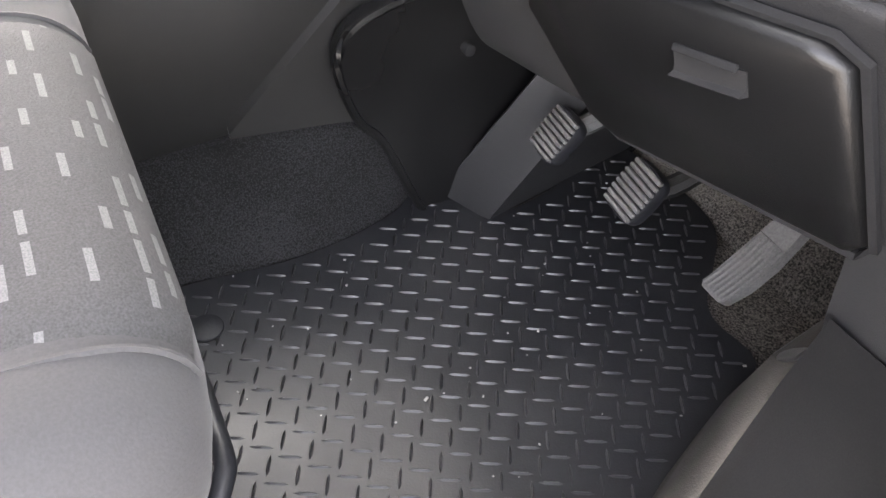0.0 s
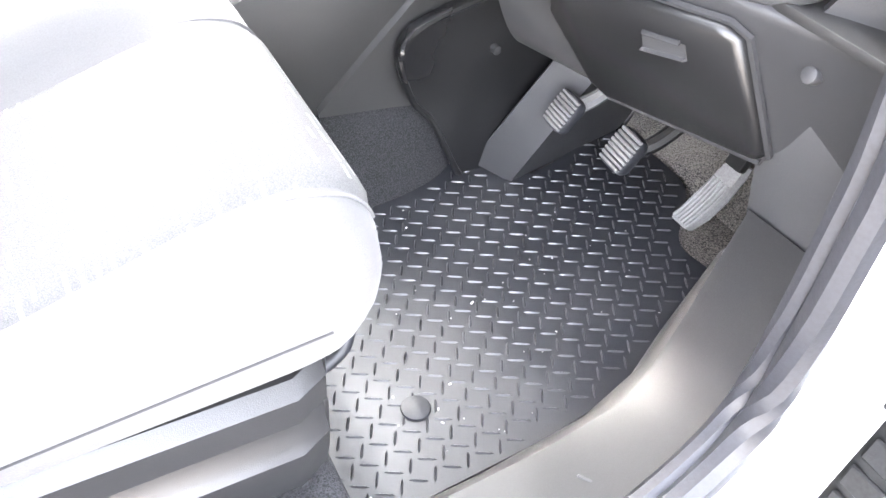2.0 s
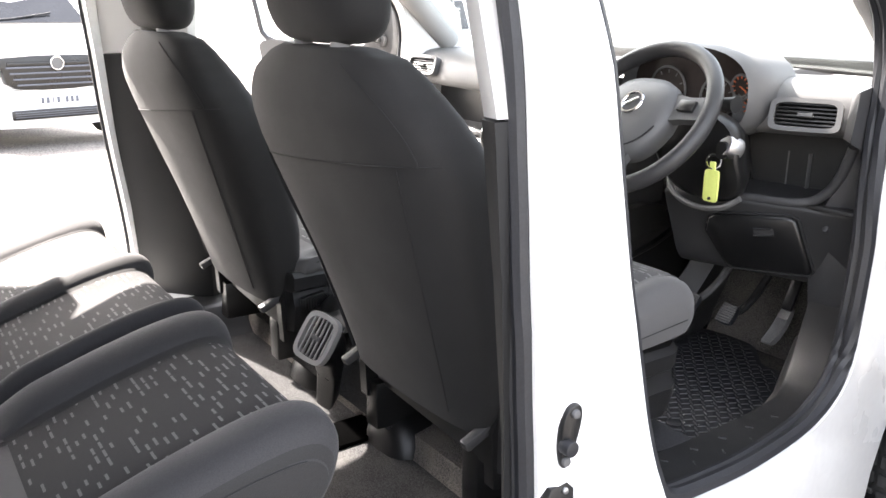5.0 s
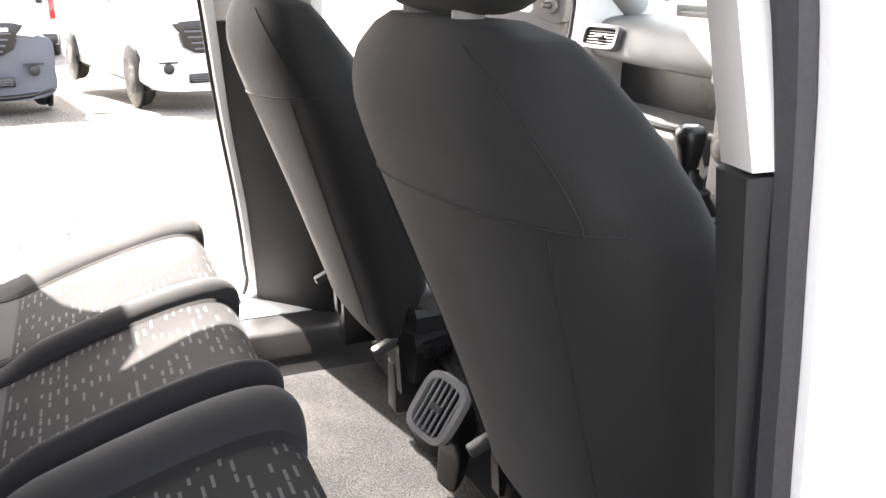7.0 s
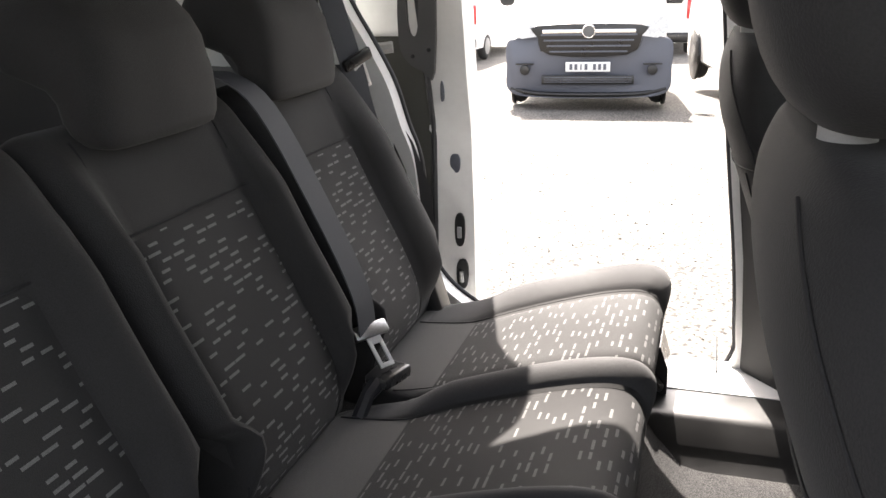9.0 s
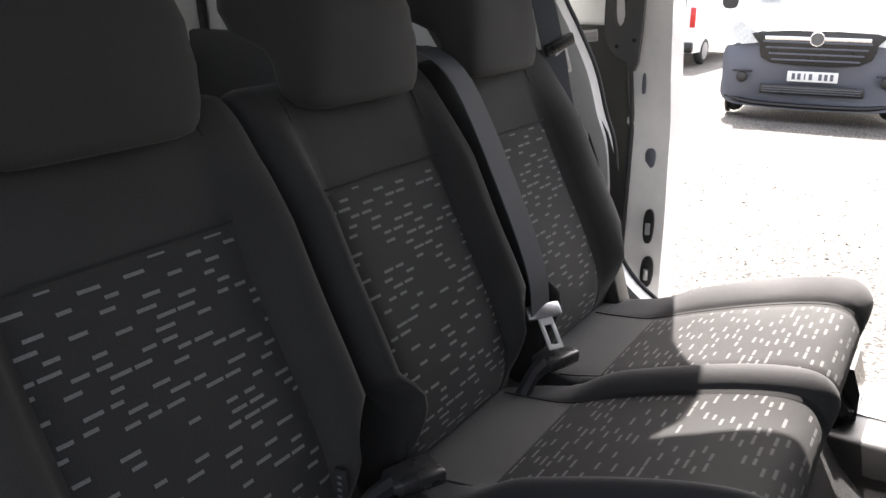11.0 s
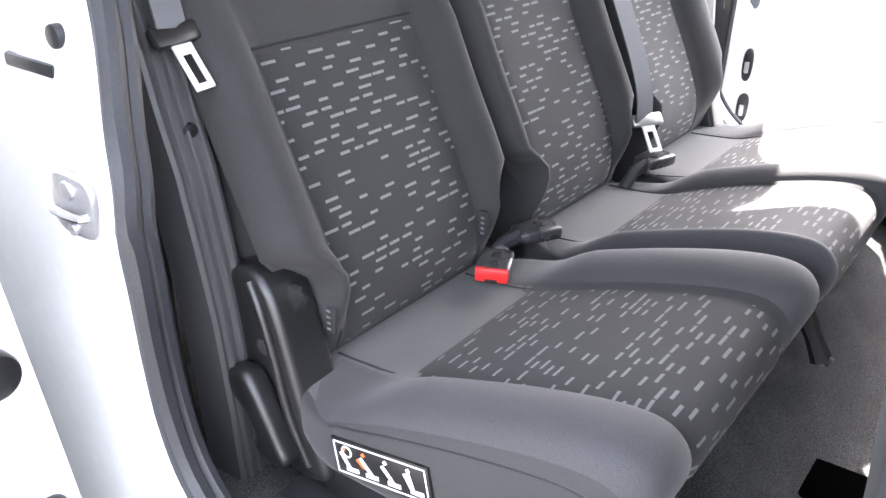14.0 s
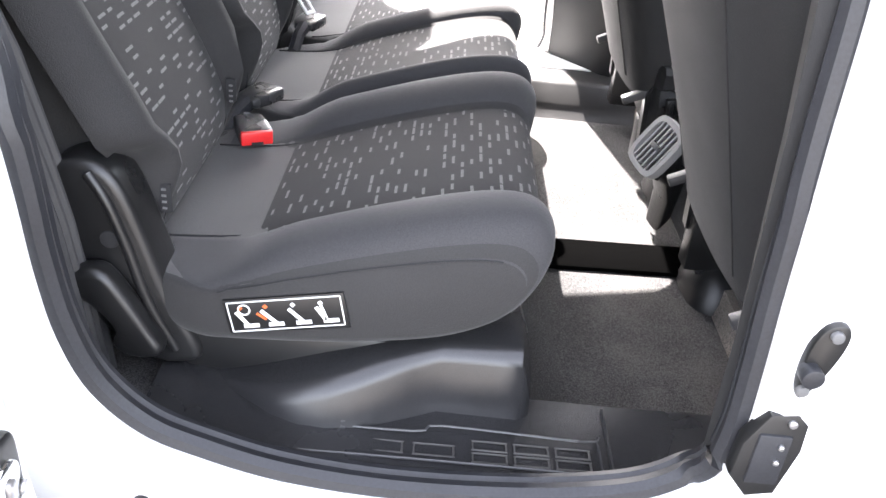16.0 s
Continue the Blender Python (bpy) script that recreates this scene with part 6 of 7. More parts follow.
part("scuttle_strip", box((-0.02, 0.985, 1.098), (1.24, 0.02, 0.030), 0.006), M_PLASTIC, dash, "dark strip along the foot of the windscreen")


def air_vent(c, w, h, tilt, yaw, slats):
    m = pose(*c, tilt, 0, yaw)
    fr = plate_with_holes([(a, b) for a, b in oval(w, h, 6, 28)], [[(a, b) for a, b in oval(w - 0.018, h - 0.016, 6, 28)]], 0.018, lambda y, z, d: (y, d - 0.012, z))
    fr.transform(m)
    f = part("air_vent", fr, M_TRIM, dash, "rectangular slatted air vent")
    bk = box((0, 0.022, 0), (w - 0.02, 0.006, h - 0.016), 0.001)
    bk.transform(m)
    part("vent_back", bk, M_SEAM, f)
    for k in range(slats):
        b = box((0, 0.003, (k + 0.5) / slats * (h - 0.016) - (h - 0.016) / 2), (w - 0.02, 0.02, 0.0035), 0.001, (-15, 0, 0))
        b.transform(m)
        part("slat", b, M_PLASTIC, f)
    tb = box((0, -0.008, 0), (0.026, 0.012, 0.007), 0.002)
    tb.transform(m)
    part("vent_tab", tb, M_TRIM, f)


air_vent((0.622, 0.741, 1.027), 0.118, 0.058, -16, 24, 6)
air_vent((-0.58, 0.735, 1.042), 0.120, 0.056, -20, 8, 6)
air_vent((0.075, 0.685, 1.02), 0.085, 0.060, -20, 0, 5)
air_vent((-0.075, 0.685, 1.02), 0.085, 0.060, -20, 0, 5)
# drawer in the lower panel
def panel_y(x, z):
    """The lower panel's slanting face."""
    return 0.758 - (z - 0.745) * 0.40 + 0.02 * (abs(x) / 0.75) ** 3 + 0.27 * (x - 0.62)


drawer_out = ((0.474, 0.80), (0.484, 0.828), (0.498, 0.838), (0.626, 0.852), (0.638, 0.846), (0.652, 0.752), (0.645, 0.742), (0.515, 0.730), (0.500, 0.738))
dr = part("fuse_drawer", loft([[(0.565 + (x - 0.565) * k, panel_y(x, z) + d, 0.79 + (z - 0.79) * k) for x, z in drawer_out] for d, k in ((-0.013, 0.94), (-0.010, 0.98), (-0.006, 1.0), (0.02, 1.0))]), M_PLASTIC, dash, "dark drawer with a recessed pull", smooth=80)
part("drawer_gap", tube([(0.565 + (x - 0.565) * 1.03, panel_y(x, z) - 0.0035, 0.79 + (z - 0.79) * 1.04) for x, z in drawer_out], 0.003, 5, closed=True), M_SEAM, dash)
pull = []
for d, h in ((0.0, 0.0), (0.6, 0.0), (0.85, 0.001), (1.0, 0.0045), (1.06, 0.004), (1.08, 0.0)):
    pull.append([(0.5835 + a, panel_y(0.5835 + a, 0.822 - 0.013 * d) - 0.0135 + o, 0.822 - 0.013 * d + a * 0.17) for a in (-0.0165, -0.015, 0.0, 0.015, 0.0165) for o in [-h - 0.0012]] + [(0.5835 + a, panel_y(0.5835 + a, 0.822 - 0.013 * d) - 0.0115, 0.822 - 0.013 * d + a * 0.17) for a in (0.0165, 0.0, -0.0165)])
part("drawer_pull", loft(pull), M_LOWDASH, dr, "worn pull recess", smooth=50)
part("pull_shadow", box((0.5815, panel_y(0.5815, 0.8225) - 0.0145, 0.8225), (0.032, 0.003, 0.004), 0.001, (-20, -8, 15)), M_SEAM, dr)
part("panel_screw", disc((0.681, panel_y(0.681, 0.838) - 0.002, 0.838), 0.006, (68, 0, 0), 0.010), M_DASHP, dash, "grey screw")
# steering column shroud
part("column_shroud", loft([[(0.505 + a * k - 0.065 * t, 0.60 + 0.14 * t + 0.05 * max(0, -b / 0.1), 0.952 + b * k - 0.01 * t) for a, b in oval(0.195, 0.172, 2.6, 28)] for t, k in ((0.0, 0.88), (0.06, 0.96), (0.3, 0.98), (1.0, 0.80))]), M_PLASTIC, dash, "black steering column shroud", smooth=60)
part("shroud_trim", tube(smooth_line([(0.41, 0.652, 0.902), (0.425, 0.645, 0.876), (0.455, 0.642, 0.860), (0.50, 0.640, 0.855), (0.545, 0.642, 0.863), (0.576, 0.648, 0.884)], 6), 0.0055, 8), M_TRIM, dash, "worn edge of the shroud")
part("ignition_barrel", disc((0.576, 0.610, 0.977), 0.019, (70, 0, -20), 0.03, 24, 0.003), M_METAL, dash, "steel ignition barrel")
part("column_stalk", tube([(0.50, 0.60, 1.045), (0.56, 0.585, 1.05), (0.60, 0.58, 1.052)], [0.007, 0.010, 0.014], 10), M_PLASTIC, dash)
part("column_stalk", tube([(0.32, 0.60, 1.04), (0.26, 0.585, 1.045), (0.22, 0.58, 1.048)], [0.007, 0.010, 0.014], 10), M_PLASTIC, dash)
# instrument hood and dials
hood = []
for d, k in ((0.0, 1.0), (0.012, 1.06), (0.06, 1.08), (0.14, 1.0)):
    hood.append([(0.40 + a * k, 0.675 + d - 0.3 * min(0, b) * 0.2, 1.055 + b * k) for a, b in oval(0.30, 0.165, 2.6, 32)])
part("instrument_hood", loft(hood, cap=False), M_TRIM, dash, "grey instrument hood", smooth=60)
part("instrument_face", prism([(0.40 + a, 1.055 + b) for a, b in oval(0.305, 0.165, 2.6, 32)], "y", 0.715, 0.725, 0), M_SCREEN, dash)
for x, z, r in ((0.335, 1.05, 0.045), (0.455, 1.045, 0.038), (0.505, 1.07, 0.020), (0.53, 1.035, 0.018)):
    part("dial_ring", ring_torus((x, 0.712, z), r, 0.0025, (90, 0, 0), 28, 6), M_TRIM, dash)
    for k in range(9):
        a = radians(-40 + k * 32)
        part("dial_tick", box((x + r * 0.8 * math.cos(a), 0.712, z + r * 0.8 * math.sin(a)), (0.006, 0.002, 0.0018), 0, (0, -math.degrees(a), 0)), M_TRIM if r > 0.03 else M_ORANGE, dash)
    part("dial_needle", box((x + r * 0.3, 0.710, z - r * 0.2), (r * 0.8, 0.002, 0.002), 0, (0, 30, 0)), M_ORANGE, dash)
# centre stack with radio and heater dials
part("centre_console_panel", loft([[(-0.135, y + 0.01, z), (-0.12, y, z), (0.12, y, z), (0.135, y + 0.01, z), (0.135, 0.95, z), (-0.135, 0.95, z)] for y, z in ((0.70, 0.74), (0.685, 0.80), (0.69, 0.88), (0.69, 0.96), (0.70, 1.06), (0.76, 1.085))]), M_TRIM, dash, "grey radio and heater panel", smooth=35)
part("radio", box((0, 0.69, 0.965), (0.19, 0.02, 0.055), 0.004), M_PLASTIC, dash, "black radio")
for k in range(6):
    part("radio_button", box((-0.06 + 0.024 * k, 0.678, 0.953), (0.017, 0.006, 0.009), 0.002), M_TRIM, dash)
part("radio_knob", disc((0.075, 0.676, 0.975), 0.012, "y", 0.016, 18, 0.003), M_TRIM, dash)
for x in (-0.08, 0.0, 0.08):
    part("heater_dial", disc((x, 0.682, 0.885), 0.030, "y", 0.018, 24, 0.004), M_PLASTIC, dash)
    part("dial_cap", disc((x, 0.672, 0.885), 0.017, "y", 0.012, 24, 0.003), M_TRIM, dash)
part("shelf_lip", tube(smooth_line([(-0.16, 0.735, 0.885), (-0.35, 0.725, 0.89), (-0.6, 0.735, 0.90), (-0.78, 0.77, 0.91)], 5), 0.008, 8), M_TRIM, dash)
part("shelf_back", box((-0.47, 0.86, 0.945), (0.62, 0.02, 0.13), 0.003), M_PLASTIC, dash)
# lighter grey here too, windscreen light put into the colour
part("glove_door", prism(soft([(-0.20, 0.84), (-0.66, 0.845), (-0.68, 0.82), (-0.66, 0.745), (-0.2, 0.74), (-0.19, 0.79)], 3), "y", 0.727, 0.745, 0.004), M_TRIM, dash, "grey glove box door")

# steering wheel
WC, TILT_W = (0.437, 0.523, 1.020), 51
sw = thing("steering_wheel", WC, "dark grey three-spoke steering wheel with round badge", "steering wheel")
wm = pose(*WC, TILT_W, 0, 0)


def SW(name, bm, mat, parent=None, label="", **k):
    bm.transform(wm)
    return part(name, bm, mat, parent or sw, label, **k)


SW("rim", ring_torus((0, 0, 0), 0.147, 0.014, (0, 0, 0), 64, 14, 1.1), M_DOORTRIM, label="smooth grey rim", smooth=70)
hub_r = []
for z, k in ((-0.03, 0.85), (-0.005, 1.0), (0.012, 0.97), (0.022, 0.8), (0.026, 0.4)):
    hub_r.append([(a * k * (1.0 - 0.25 * max(0, -b / 0.09)), (b + 0.005) * k - 0.012, z) for a, b in oval(0.165, 0.165, 2.8, 32)])
SW("hub", loft(hub_r), M_TRIM, label="grey airbag cover", smooth=60)
for sx in (-1, 1):
    SW("spoke", loft([[(sx * x, y + dy, z - 0.006), (sx * x, y + dy, z + 0.010), (sx * x, y - dy, z + 0.010), (sx * x, y - dy, z - 0.006)] for x, y, dy, z in ((0.06, 0.02, 0.030, 0.0), (0.10, 0.022, 0.022, 0.0), (0.148, 0.026, 0.022, 0.0))]), M_TRIM)
    SW("spoke_buttons", box((sx * 0.105, 0.025, 0.013), (0.034, 0.022, 0.008), 0.003), M_PLASTIC)
SW("lower_spoke", loft([[(-w, y, -0.006), (-w, y, 0.01), (w, y, 0.01), (w, y, -0.006)] for y, w in ((-0.06, 0.045), (-0.10, 0.034), (-0.148, 0.04))]), M_TRIM)
SW("lower_slot", disc((0, -0.105, 0.012), 0.016, "z", 0.004), M_PLASTIC)
SW("badge_ring", ring_torus((0, 0.012, 0.027), 0.021, 0.003, (0, 0, 0), 28, 6), M_CHROME)
SW("badge_face", disc((0, 0.012, 0.025), 0.019, "z", 0.004), M_TRIM)
SW("badge_bar", box((0, 0.012, 0.029), (0.030, 0.005, 0.003), 0.001, (0, 0, 35)), M_CHROME)
SW("hub_seam", tube([(0.075 * math.cos(radians(a)), 0.012 + 0.078 * math.sin(radians(a)) - 0.01, 0.0205) for a in range(200, 341, 10)], 0.0016, 5), M_SEAM)

# key with tag
key = thing("key_with_tag", (0.557, 0.595, 0.90), "ignition key with a bright yellow plastic tag", "key")
part("key_bow", loft([[(0.571 + a, 0.596 + t, 0.973 + b) for a, b in oval(0.022, 0.03, 3, 16)] for t in (-0.006, 0.006)]), M_PLASTIC, key)
part("split_ring", ring_torus((0.557, 0.592, 0.952), 0.0125, 0.0018, (80, 0, 25), 28, 6), M_CHROME, key)
tag = part("tag", prism([(0.557 + a, 0.910 + b) for a, b in oval(0.030, 0.056, 7, 24)], "y", 0.588, 0.593, 0.001), M_KEYTAG, key, "yellow tag")
part("tag_neck", box((0.557, 0.5905, 0.942), (0.012, 0.004, 0.02), 0.002), M_KEYTAG, tag)
part("tag_hole", disc((0.557, 0.5875, 0.888), 0.003, "y", 0.002), M_SEAM, tag)

# gear lever on its plinth
gear = thing("gear_lever", (0.04, 0.53, 0.78), "black gear lever with leather gaiter on a raised plinth", "gear lever")
part("plinth", loft([[(0.035 + a * k, 0.55 + b * k + dy, z) for a, b in oval(0.20, 0.30, 3.2, 28)] for z, k, dy in ((0.70, 0.86, 0.05), (0.745, 0.98, 0.01), (0.775, 1.0, 0), (0.80, 0.96, 0.01), (0.81, 0.85, 0.015))]), M_DASHP, gear, "dark plinth growing out of the dash", smooth=50)
part("plinth_top", prism([(0.035 + a, 0.555 + b) for a, b in oval(0.15, 0.21, 3.2, 28)], "z", 0.808, 0.818, 0.004), M_PLASTIC, gear)
gt = []
for z, k in ((0.815, 1.0), (0.825, 0.85), (0.835, 0.72), (0.845, 0.62), (0.852, 0.66), (0.862, 0.42), (0.872, 0.44), (0.88, 0.3), (0.89, 0.3)):
    gt.append([(0.05 + a * k, 0.515 - (z - 0.815) * 0.15 + b * k, z) for a, b in oval(0.085, 0.095, 2.4, 20)])
part("gaiter", loft(gt), M_PLASTIC, gear, "creased black gaiter", smooth=50)
part("knob", loft([[(0.05 + a, 0.500 + b, z) for a, b in oval(w, w * 1.15, 2.5, 20)] for z, w in ((0.885, 0.020), (0.895, 0.028), (0.915, 0.034), (0.935, 0.042), (0.948, 0.042), (0.956, 0.034), (0.959, 0.02))]), M_PLASTIC, gear, smooth=60)
part("knob_cap", disc((0.05, 0.50, 0.958), 0.012, "z", 0.004), M_CHROME, gear)

hb = thing("parking_brake", (0.02, 0.15, 0.60), "black parking brake lever raised between the seats", "brake lever")
part("lever", tube([(0.035, 0.18, 0.62), (0.04, 0.244, 0.655), (0.05, 0.345, 0.722)], [0.014, 0.013, 0.016], 10), M_PLASTIC, hb)
part("button", disc((0.0505, 0.351, 0.727), 0.008, (50, 0, 0), 0.012), M_SEAL, hb)
part("boot", loft([[(0.02 + a * k, 0.17 + b * k, z) for a, b in oval(0.09, 0.14, 3, 16)] for z, k in ((0.60, 1), (0.62, 0.8), (0.645, 0.4))]), M_PLASTIC, hb)
solo("centre_tray", loft([[(-0.10, y, 0.60), (-0.10, y, z), (-0.085, y, z + 0.008), (0.115, y, z + 0.008), (0.13, y, z), (0.13, y, 0.60)] for y, z in ((0.10, 0.600), (0.14, 0.615), (0.3, 0.620), (0.42, 0.66), (0.5, 0.72))]), M_PLASTIC, (0.0, 0.2, 0.60), "dark plastic tray along the tunnel", "console tray")
solo("front_belt_buckle", box((0.115, 0.10, 0.715), (0.026, 0.05, 0.09), 0.008, (20, 0, 0)), M_PLASTIC, (0.115, 0.10, 0.67), "black front belt buckle beside the seat", "buckle")

# ---- other vehicles in the yard ----
def van_front(name, x, y, turn, paint, bumper, label, dark_low=True, scale=1.0, grille_bars=4):
    """A van seen from its front: built facing +x in metres, then set down."""
    g = ground_z(x)
    v = thing(name, (x, y, g), label, "van", "parked vans")
    m = Matrix.Translation((x, y, g)) @ Matrix.Rotation(radians(turn), 4, 'Z') @ Matrix.Scale(scale / S, 4)

    def P(nm, bm, mat, lab="", parent=None, **k):
        bm.transform(m)
        return part(nm, bm, mat, parent or v, lab, **k)
    hw = 0.96
    sec = [(0.0, 0.30, 1.05, 0.86), (-0.10, 0.25, 1.12, 0.91), (-0.40, 0.22, 1.22, 0.97), (-0.80, 0.22, 1.32, 1.0), (-1.2, 0.22, 1.75, 0.99), (-1.55, 0.22, 1.95, 0.97), (-2.2, 0.22, 1.98, 0.97), (-4.6, 0.22, 1.98, 0.97), (-4.75, 0.3, 1.9, 0.95)]
    if bumper is M_BUMPER:
        sec[0], sec[1] = (0.0, 0.80, 1.05, 0.86), (-0.10, 0.80, 1.12, 0.91)
    rings = []
    for sx, z0, z1, k in sec:
        up = max(0, z1 - 1.2)
        rings.append([(sx, -hw * k, z0 + 0.08), (sx, -hw * k * 1.0, 0.9), (sx, -hw * k * (1 - 0.14 * up), z1 - 0.12), (sx - 0.02, -hw * k * (0.86 - 0.1 * up), z1 - 0.02), (sx - 0.02, 0, z1 + 0.02), (sx - 0.02, hw * k * (0.86 - 0.1 * up), z1 - 0.02), (sx, hw * k * (1 - 0.14 * up), z1 - 0.12), (sx, hw * k, 0.9), (sx, hw * k, z0 + 0.08), (sx, hw * k * 0.9, z0), (sx, -hw * k * 0.9, z0)])
    P("body", loft(rings), paint, smooth=35)
    P("windscreen", loft([[(-0.84, -0.80, 1.37), (-0.84, 0.80, 1.37), (-1.46, 0.70, 1.88), (-1.46, -0.70, 1.88)], [(-0.80, -0.80, 1.39), (-0.80, 0.80, 1.39), (-1.42, 0.70, 1.90), (-1.42, -0.70, 1.90)]]), M_DARKGLASS, "dark windscreen")
    tall = bumper is M_BUMPER
    lower = soft([(-0.95, 0.24), (-0.98, 0.52), (-0.98, 0.80), (-0.86, 0.87), (-0.55, 0.90), (0.55, 0.90), (0.86, 0.87), (0.98, 0.80), (0.98, 0.52), (0.95, 0.24), (0.6, 0.17), (-0.6, 0.17)] if tall else [(-0.95, 0.30), (-0.97, 0.52), (-0.90, 0.62), (-0.60, 0.66), (0.60, 0.66), (0.90, 0.62), (0.97, 0.52), (0.95, 0.30), (0.6, 0.24), (-0.6, 0.24)], 4)
    P("front_bumper", loft([[(d + 0.03 - 0.10 * (abs(a) / 0.97) ** 4, a * k, b) for a, b in lower] for d, k in ((-0.28, 1.0), (0.03, 1.01), (0.06, 0.97))]), bumper, "moulded front bumper", smooth=45)
    gr = P("grille", prism(soft([(-0.60, 1.03), (0.60, 1.03), (0.62, 0.90), (0.46, 0.68), (-0.46, 0.68), (-0.60, 0.88)], 3), "x", -0.02, 0.105, 0.01), M_PLASTIC, "black slatted grille")
    for k in range(grille_bars):
        zz = 0.72 + 0.065 * k
        P("bar", box((0.11, 0, zz), (0.02, 0.92 + 0.07 * k, 0.02), 0.006), M_BUMPER, parent=gr)
    P("top_bar", box((0.10, 0, 0.955), (0.03, 1.1, 0.05), 0.012), M_CHROME if bumper is M_BUMPER else M_PLASTIC, parent=gr)
    P("badge", disc((0.12, 0, 0.955), 0.075, "x", 0.02, 24, 0.005), M_TRIM, parent=gr)
    P("badge_ring", ring_torus((0.132, 0, 0.955), 0.072, 0.010, (0, 90, 0), 28, 6), M_CHROME, parent=gr)
    P("lower_grille", box((0.10, 0, 0.385), (0.03, 1.1, 0.11), 0.02), M_PLASTIC)
    if tall:
        P("bumper_lip", tube(smooth_line([(-0.03, -0.93, 0.27), (0.05, -0.62, 0.215), (0.085, 0, 0.205), (0.05, 0.62, 0.215), (-0.03, 0.93, 0.27)], 5), 0.03, 8), M_PLASTIC, "black lower lip", smooth=60)
    for k in range(3):
        P("lower_bar", box((0.117, 0, 0.36 + 0.026 * k), (0.01, 1.04, 0.008), 0.002), M_BUMPER)
    for sy in (-1, 1):
        P("headlamp", loft([[(d - 0.16 * (yy - 0.6), sy * yy, zz) for yy, zz in ((0.60, 0.90), (0.62, 0.99), (0.80, 1.12), (0.93, 1.14), (0.92, 0.96), (0.80, 0.87))] for d in (-0.1, 0.09, 0.10)]), M_LAMP, "clear headlamp", smooth=45)
        P("fog_lamp", disc((0.06, sy * 0.76, 0.50), 0.06, "x", 0.05, 20, 0.01), M_PLASTIC)
        P("bumper_step", box((0.06, sy * 0.76, 0.57), (0.03, 0.22, 0.02), 0.006), M_PLASTIC)
        mir = P("door_mirror", loft([[(-1.0 + d, sy * (1.08 + a), 1.35 + b) for a, b in oval(0.2, 0.26, 3, 16)] for d in (-0.06, 0.0, 0.03)]), M_PLASTIC, "black door mirror", smooth=50)
        for wx in (-0.72, -3.9):
            t = ring_torus((wx, sy * 0.87, 0.335), 0.245, 0.09, (90, 0, 0), 32, 10, 1.15)
            w = P("wheel", t, M_TYRE, "black tyre", smooth=60)
            P("hub_cap", disc((wx, sy * 0.94, 0.335), 0.2, "y", 0.06, 24, 0.02), M_LIGHTTRIM, "grey wheel cover", parent=w)
            P("arch", disc((wx, sy * 0.945, 0.36), 0.38, "y", 0.05, 28, 0.01), M_PLASTIC)
    pl = P("number_plate", box((0.105, 0, 0.54), (0.012, 0.53, 0.115), 0.006), M_WHITE, "white number plate with dark bars")
    for k, yy in enumerate((-0.20, -0.14, -0.08, -0.02, 0.08, 0.14, 0.20)):
        P("plate_bar", box((0.113, yy, 0.54), (0.004, 0.035 if k != 2 else 0.015, 0.070), 0.002), M_BUMPER, parent=pl)
    P("wiper", tube([(-0.80, -0.6, 1.40), (-0.84, -0.1, 1.43), (-0.9, 0.4, 1.5)], 0.012, 6), M_PLASTIC)
    return v


van_front("parked_van", -8.75, -1.47, 7, M_PAINT, M_BUMPER, "white van with grey bumper and slatted grille, facing the open door")
van_front("parked_van", -8.5, 1.17, 12, M_PAINT, M_PAINT, "white van with dark hexagonal grille, parked in a row")


def van_rear(x, y, turn, label):
    """A van seen from behind or the side, plain box body with lamps and wheels."""
    g = ground_z(x)
    v = thing("parked_van", (x, y, g), label, "van", "parked vans")
    m = Matrix.Translation((x, y, g)) @ Matrix.Rotation(radians(turn), 4, 'Z') @ Matrix.Scale(1 / S, 4)

    def P(nm, bm, mat, lab="", parent=None, **k):
        bm.transform(m)
        return part(nm, bm, mat, parent or v, lab, **k)
    rings = []
    for sx, z1, k in ((0.0, 1.80, 0.94), (-0.08, 1.86, 0.97), (-2.9, 1.88, 0.97), (-3.5, 1.55, 0.95), (-3.9, 1.15, 0.93), (-4.5, 0.95, 0.90), (-4.6, 0.8, 0.88)):
        rings.append([(sx, -0.9 * k, 0.3), (sx, -0.93 * k, 0.85), (sx, -0.8 * k, z1 - 0.08), (sx, -0.7 * k, z1), (sx, 0.7 * k, z1), (sx, 0.8 * k, z1 - 0.08), (sx, 0.93 * k, 0.85), (sx, 0.9 * k, 0.3)])
    P("body", loft(rings), M_PAINT, smooth=35)
    P("rear_window", box((0.012, 0, 1.4), (0.02, 1.3, 0.45), 0.03), M_DARKGLASS)
    P("rear_bumper", box((0.03, 0, 0.42), (0.14, 1.76, 0.22), 0.04), M_PLASTIC)
    P("number_plate", box((0.02, 0.0, 0.85), (0.02, 0.5, 0.11), 0.005), M_WHITE)
    for sy in (-1, 1):
        P("tail_lamp", box((0.0, sy * 0.82, 1.05), (0.05, 0.12, 0.42), 0.02), M_TAIL, "red tail lamp")
        for wx in (-0.8, -3.7):
            w = P("wheel", ring_torus((wx, sy * 0.80, 0.31), 0.225, 0.085, (90, 0, 0), 32, 10, 1.15), M_TYRE, "black tyre", smooth=60)
            P("hub_cap", disc((wx, sy * 0.87, 0.31), 0.19, "y", 0.06, 24, 0.02), M_LIGHTTRIM, parent=w)
    return v


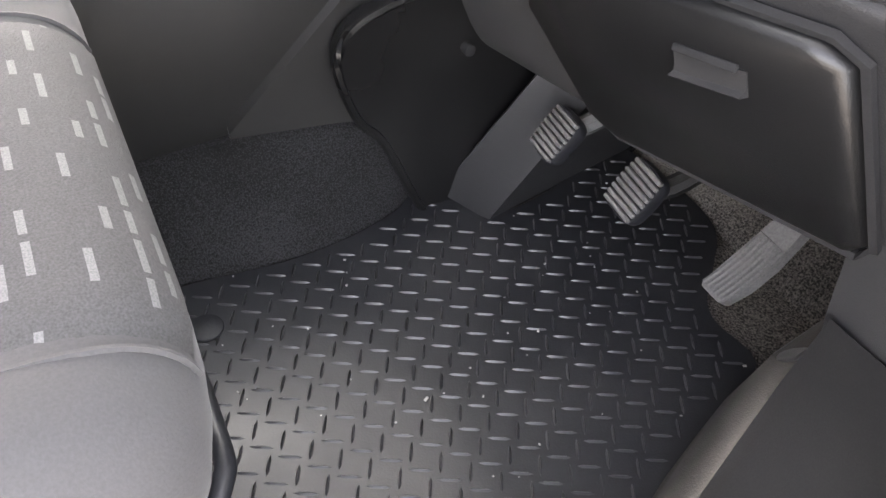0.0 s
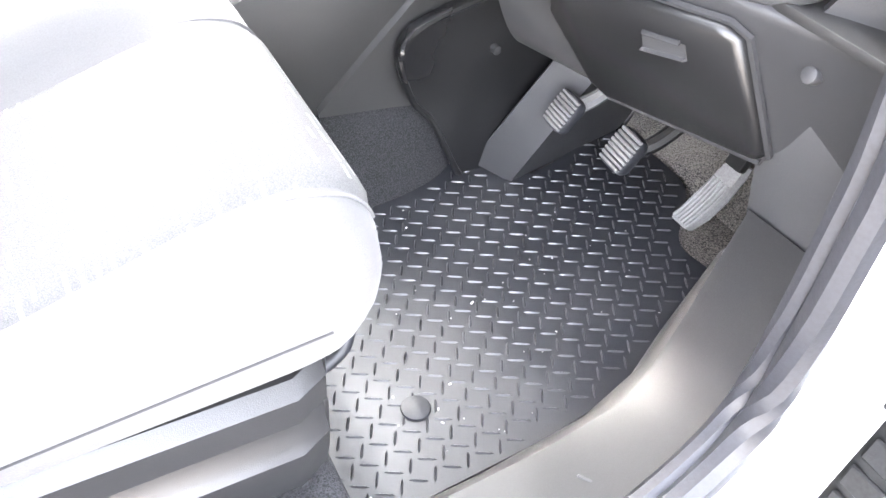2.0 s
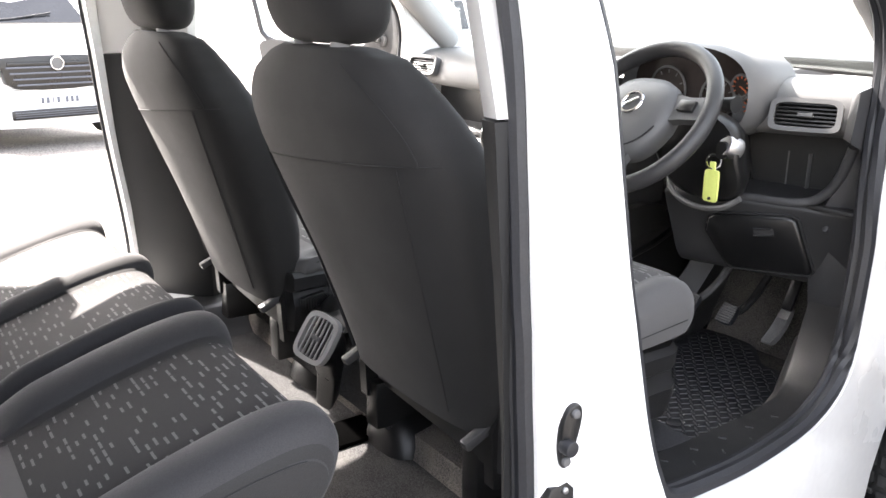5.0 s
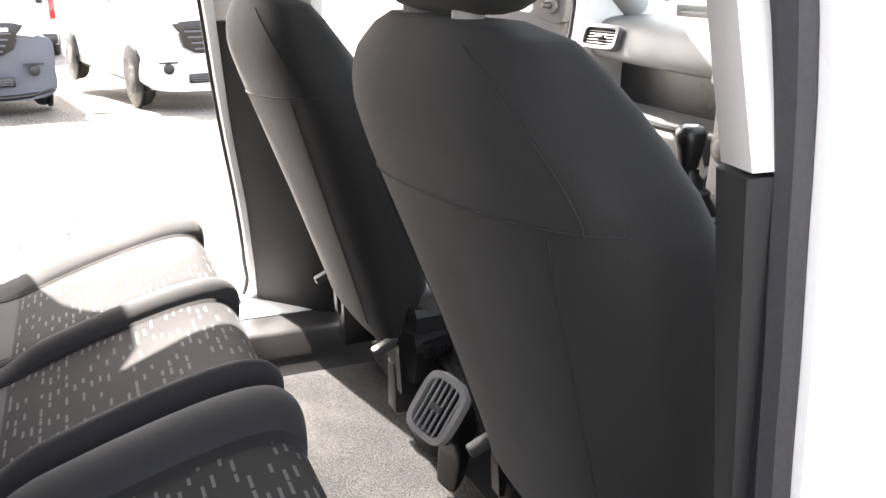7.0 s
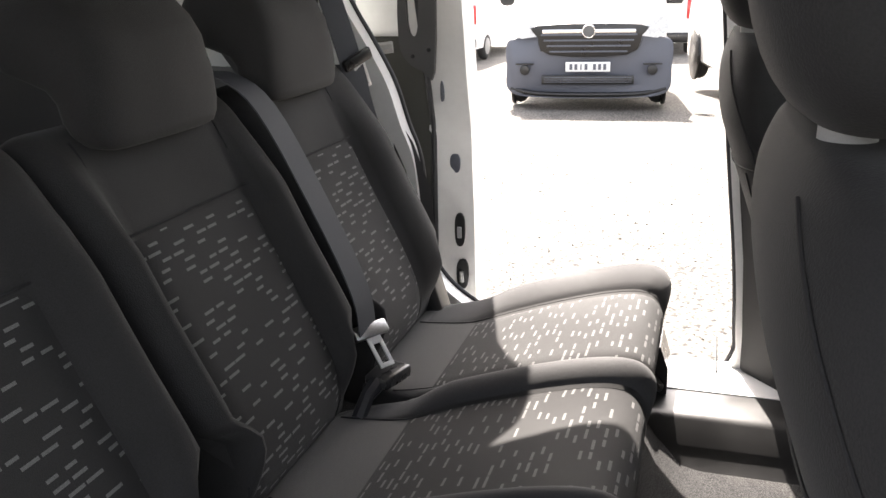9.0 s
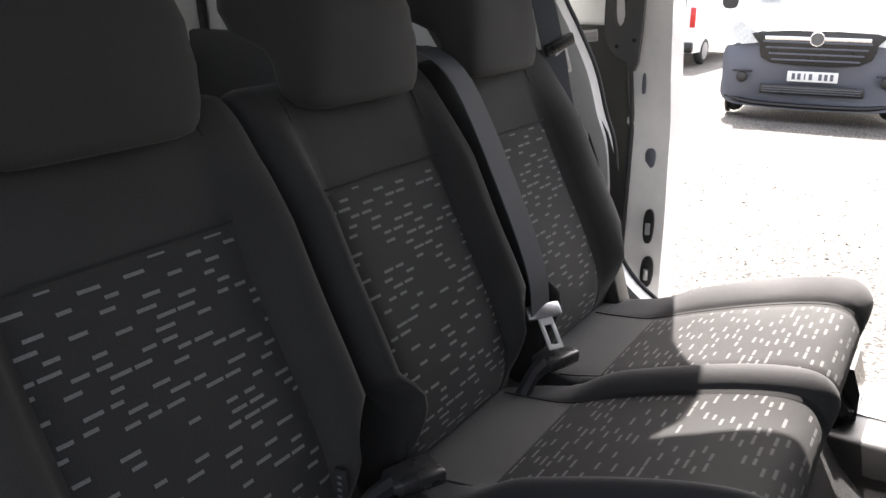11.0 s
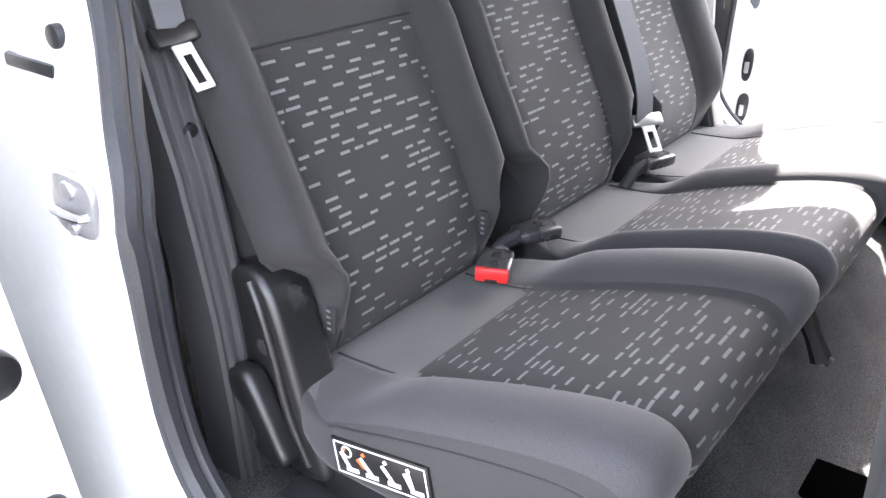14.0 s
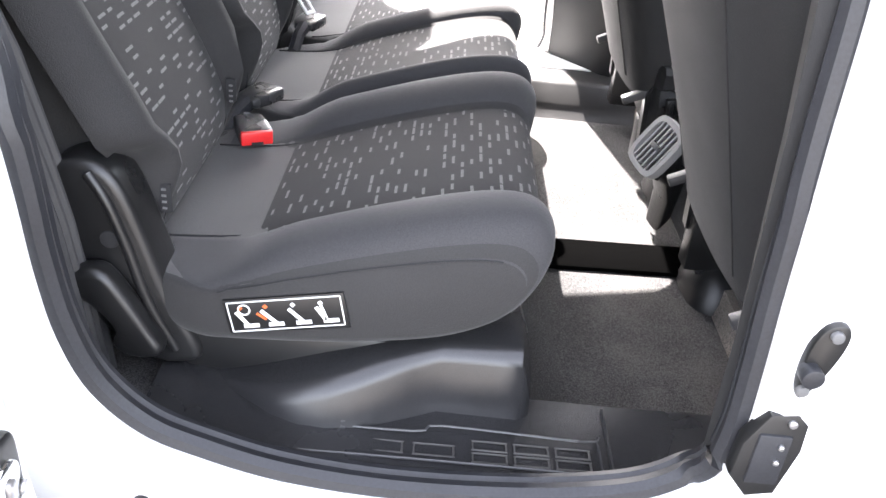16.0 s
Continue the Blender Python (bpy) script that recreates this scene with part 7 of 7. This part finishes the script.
van_rear(-16.5, -5.6, -3, "white van parked facing away behind the grey-bumpered van")
van_rear(-18.2, -1.45, 0, "white van parked facing away farther back in the row")
van_front("parked_van", -15.0, -16.2, 48, M_PAINT, M_BUMPER, "white van with grey bumper at the far edge of the yard")
van_front("parked_van", -10.8, 7.4, -32, M_PAINT, M_PAINT, "white van facing the windscreen across the yard")


def hedge(x0, x1, y0, y1, top):
    """A loose hedge along x, of small leaves round a dark core."""
    rng = random.Random(11)
    h = thing("hedge", ((y0 + y1) / 2, (x0 + x1) / 2, G), "dense green hedge along the edge of the yard", "hedge")
    core = []
    n = 24
    for i in range(n + 1):
        y = y0 + (y1 - y0) * i / n
        w, t = rng.uniform(0.20, 0.30), top - rng.uniform(0.15, 0.35)
        xm = (x0 + x1) / 2
        core.append([(y, xm - w, G - 0.02), (y, xm - w * 1.2, G + 0.8), (y, xm - w * 0.8, t), (y, xm + w * 0.8, t), (y, xm + w * 1.2, G + 0.8), (y, xm + w, G - 0.02)])
    part("twig_core", loft(core), M_LEAF, h, smooth=30)
    verts, faces = [], []
    for _ in range(9000):
        y = rng.uniform(y0, y1)
        lump = 0.12 * math.sin(y * 2.1) + 0.1 * math.sin(y * 5.3 + 1)
        z = G + (top - G + lump) * rng.random() ** 0.8
        x = rng.choice((x0, x0, x1)) + rng.uniform(-0.06, 0.16) * (1 if x0 < x1 else -1) + lump * 0.3 if rng.random() < 0.8 else rng.uniform(x0, x1)
        if x0 + 0.15 < x < x1 - 0.15:
            z = top + lump + rng.uniform(-0.25, 0.12)
        r = rng.uniform(0.03, 0.06)
        m = pose(y, x, z, rng.uniform(0, 360), rng.uniform(0, 360), rng.uniform(0, 360))
        k = len(verts)
        verts += [W(m @ Vector(p)) - ORIGIN[h] for p in ((0, -r, 0), (r * 0.5, 0, 0.01), (0, r, 0), (-r * 0.5, 0, 0.01))]
        faces.append((k, k + 1, k + 2, k + 3))
    me = bpy.data.meshes.new("leaves")
    me.from_pydata(verts, [], faces)
    me.materials.append(M_LEAF)
    ob = new("leaves", me)
    ob.parent = h
    tagged(ob, "small green leaves", kind="stuff")


hedge(14.5, 15.5, -6.4, -1.5, 2.5)
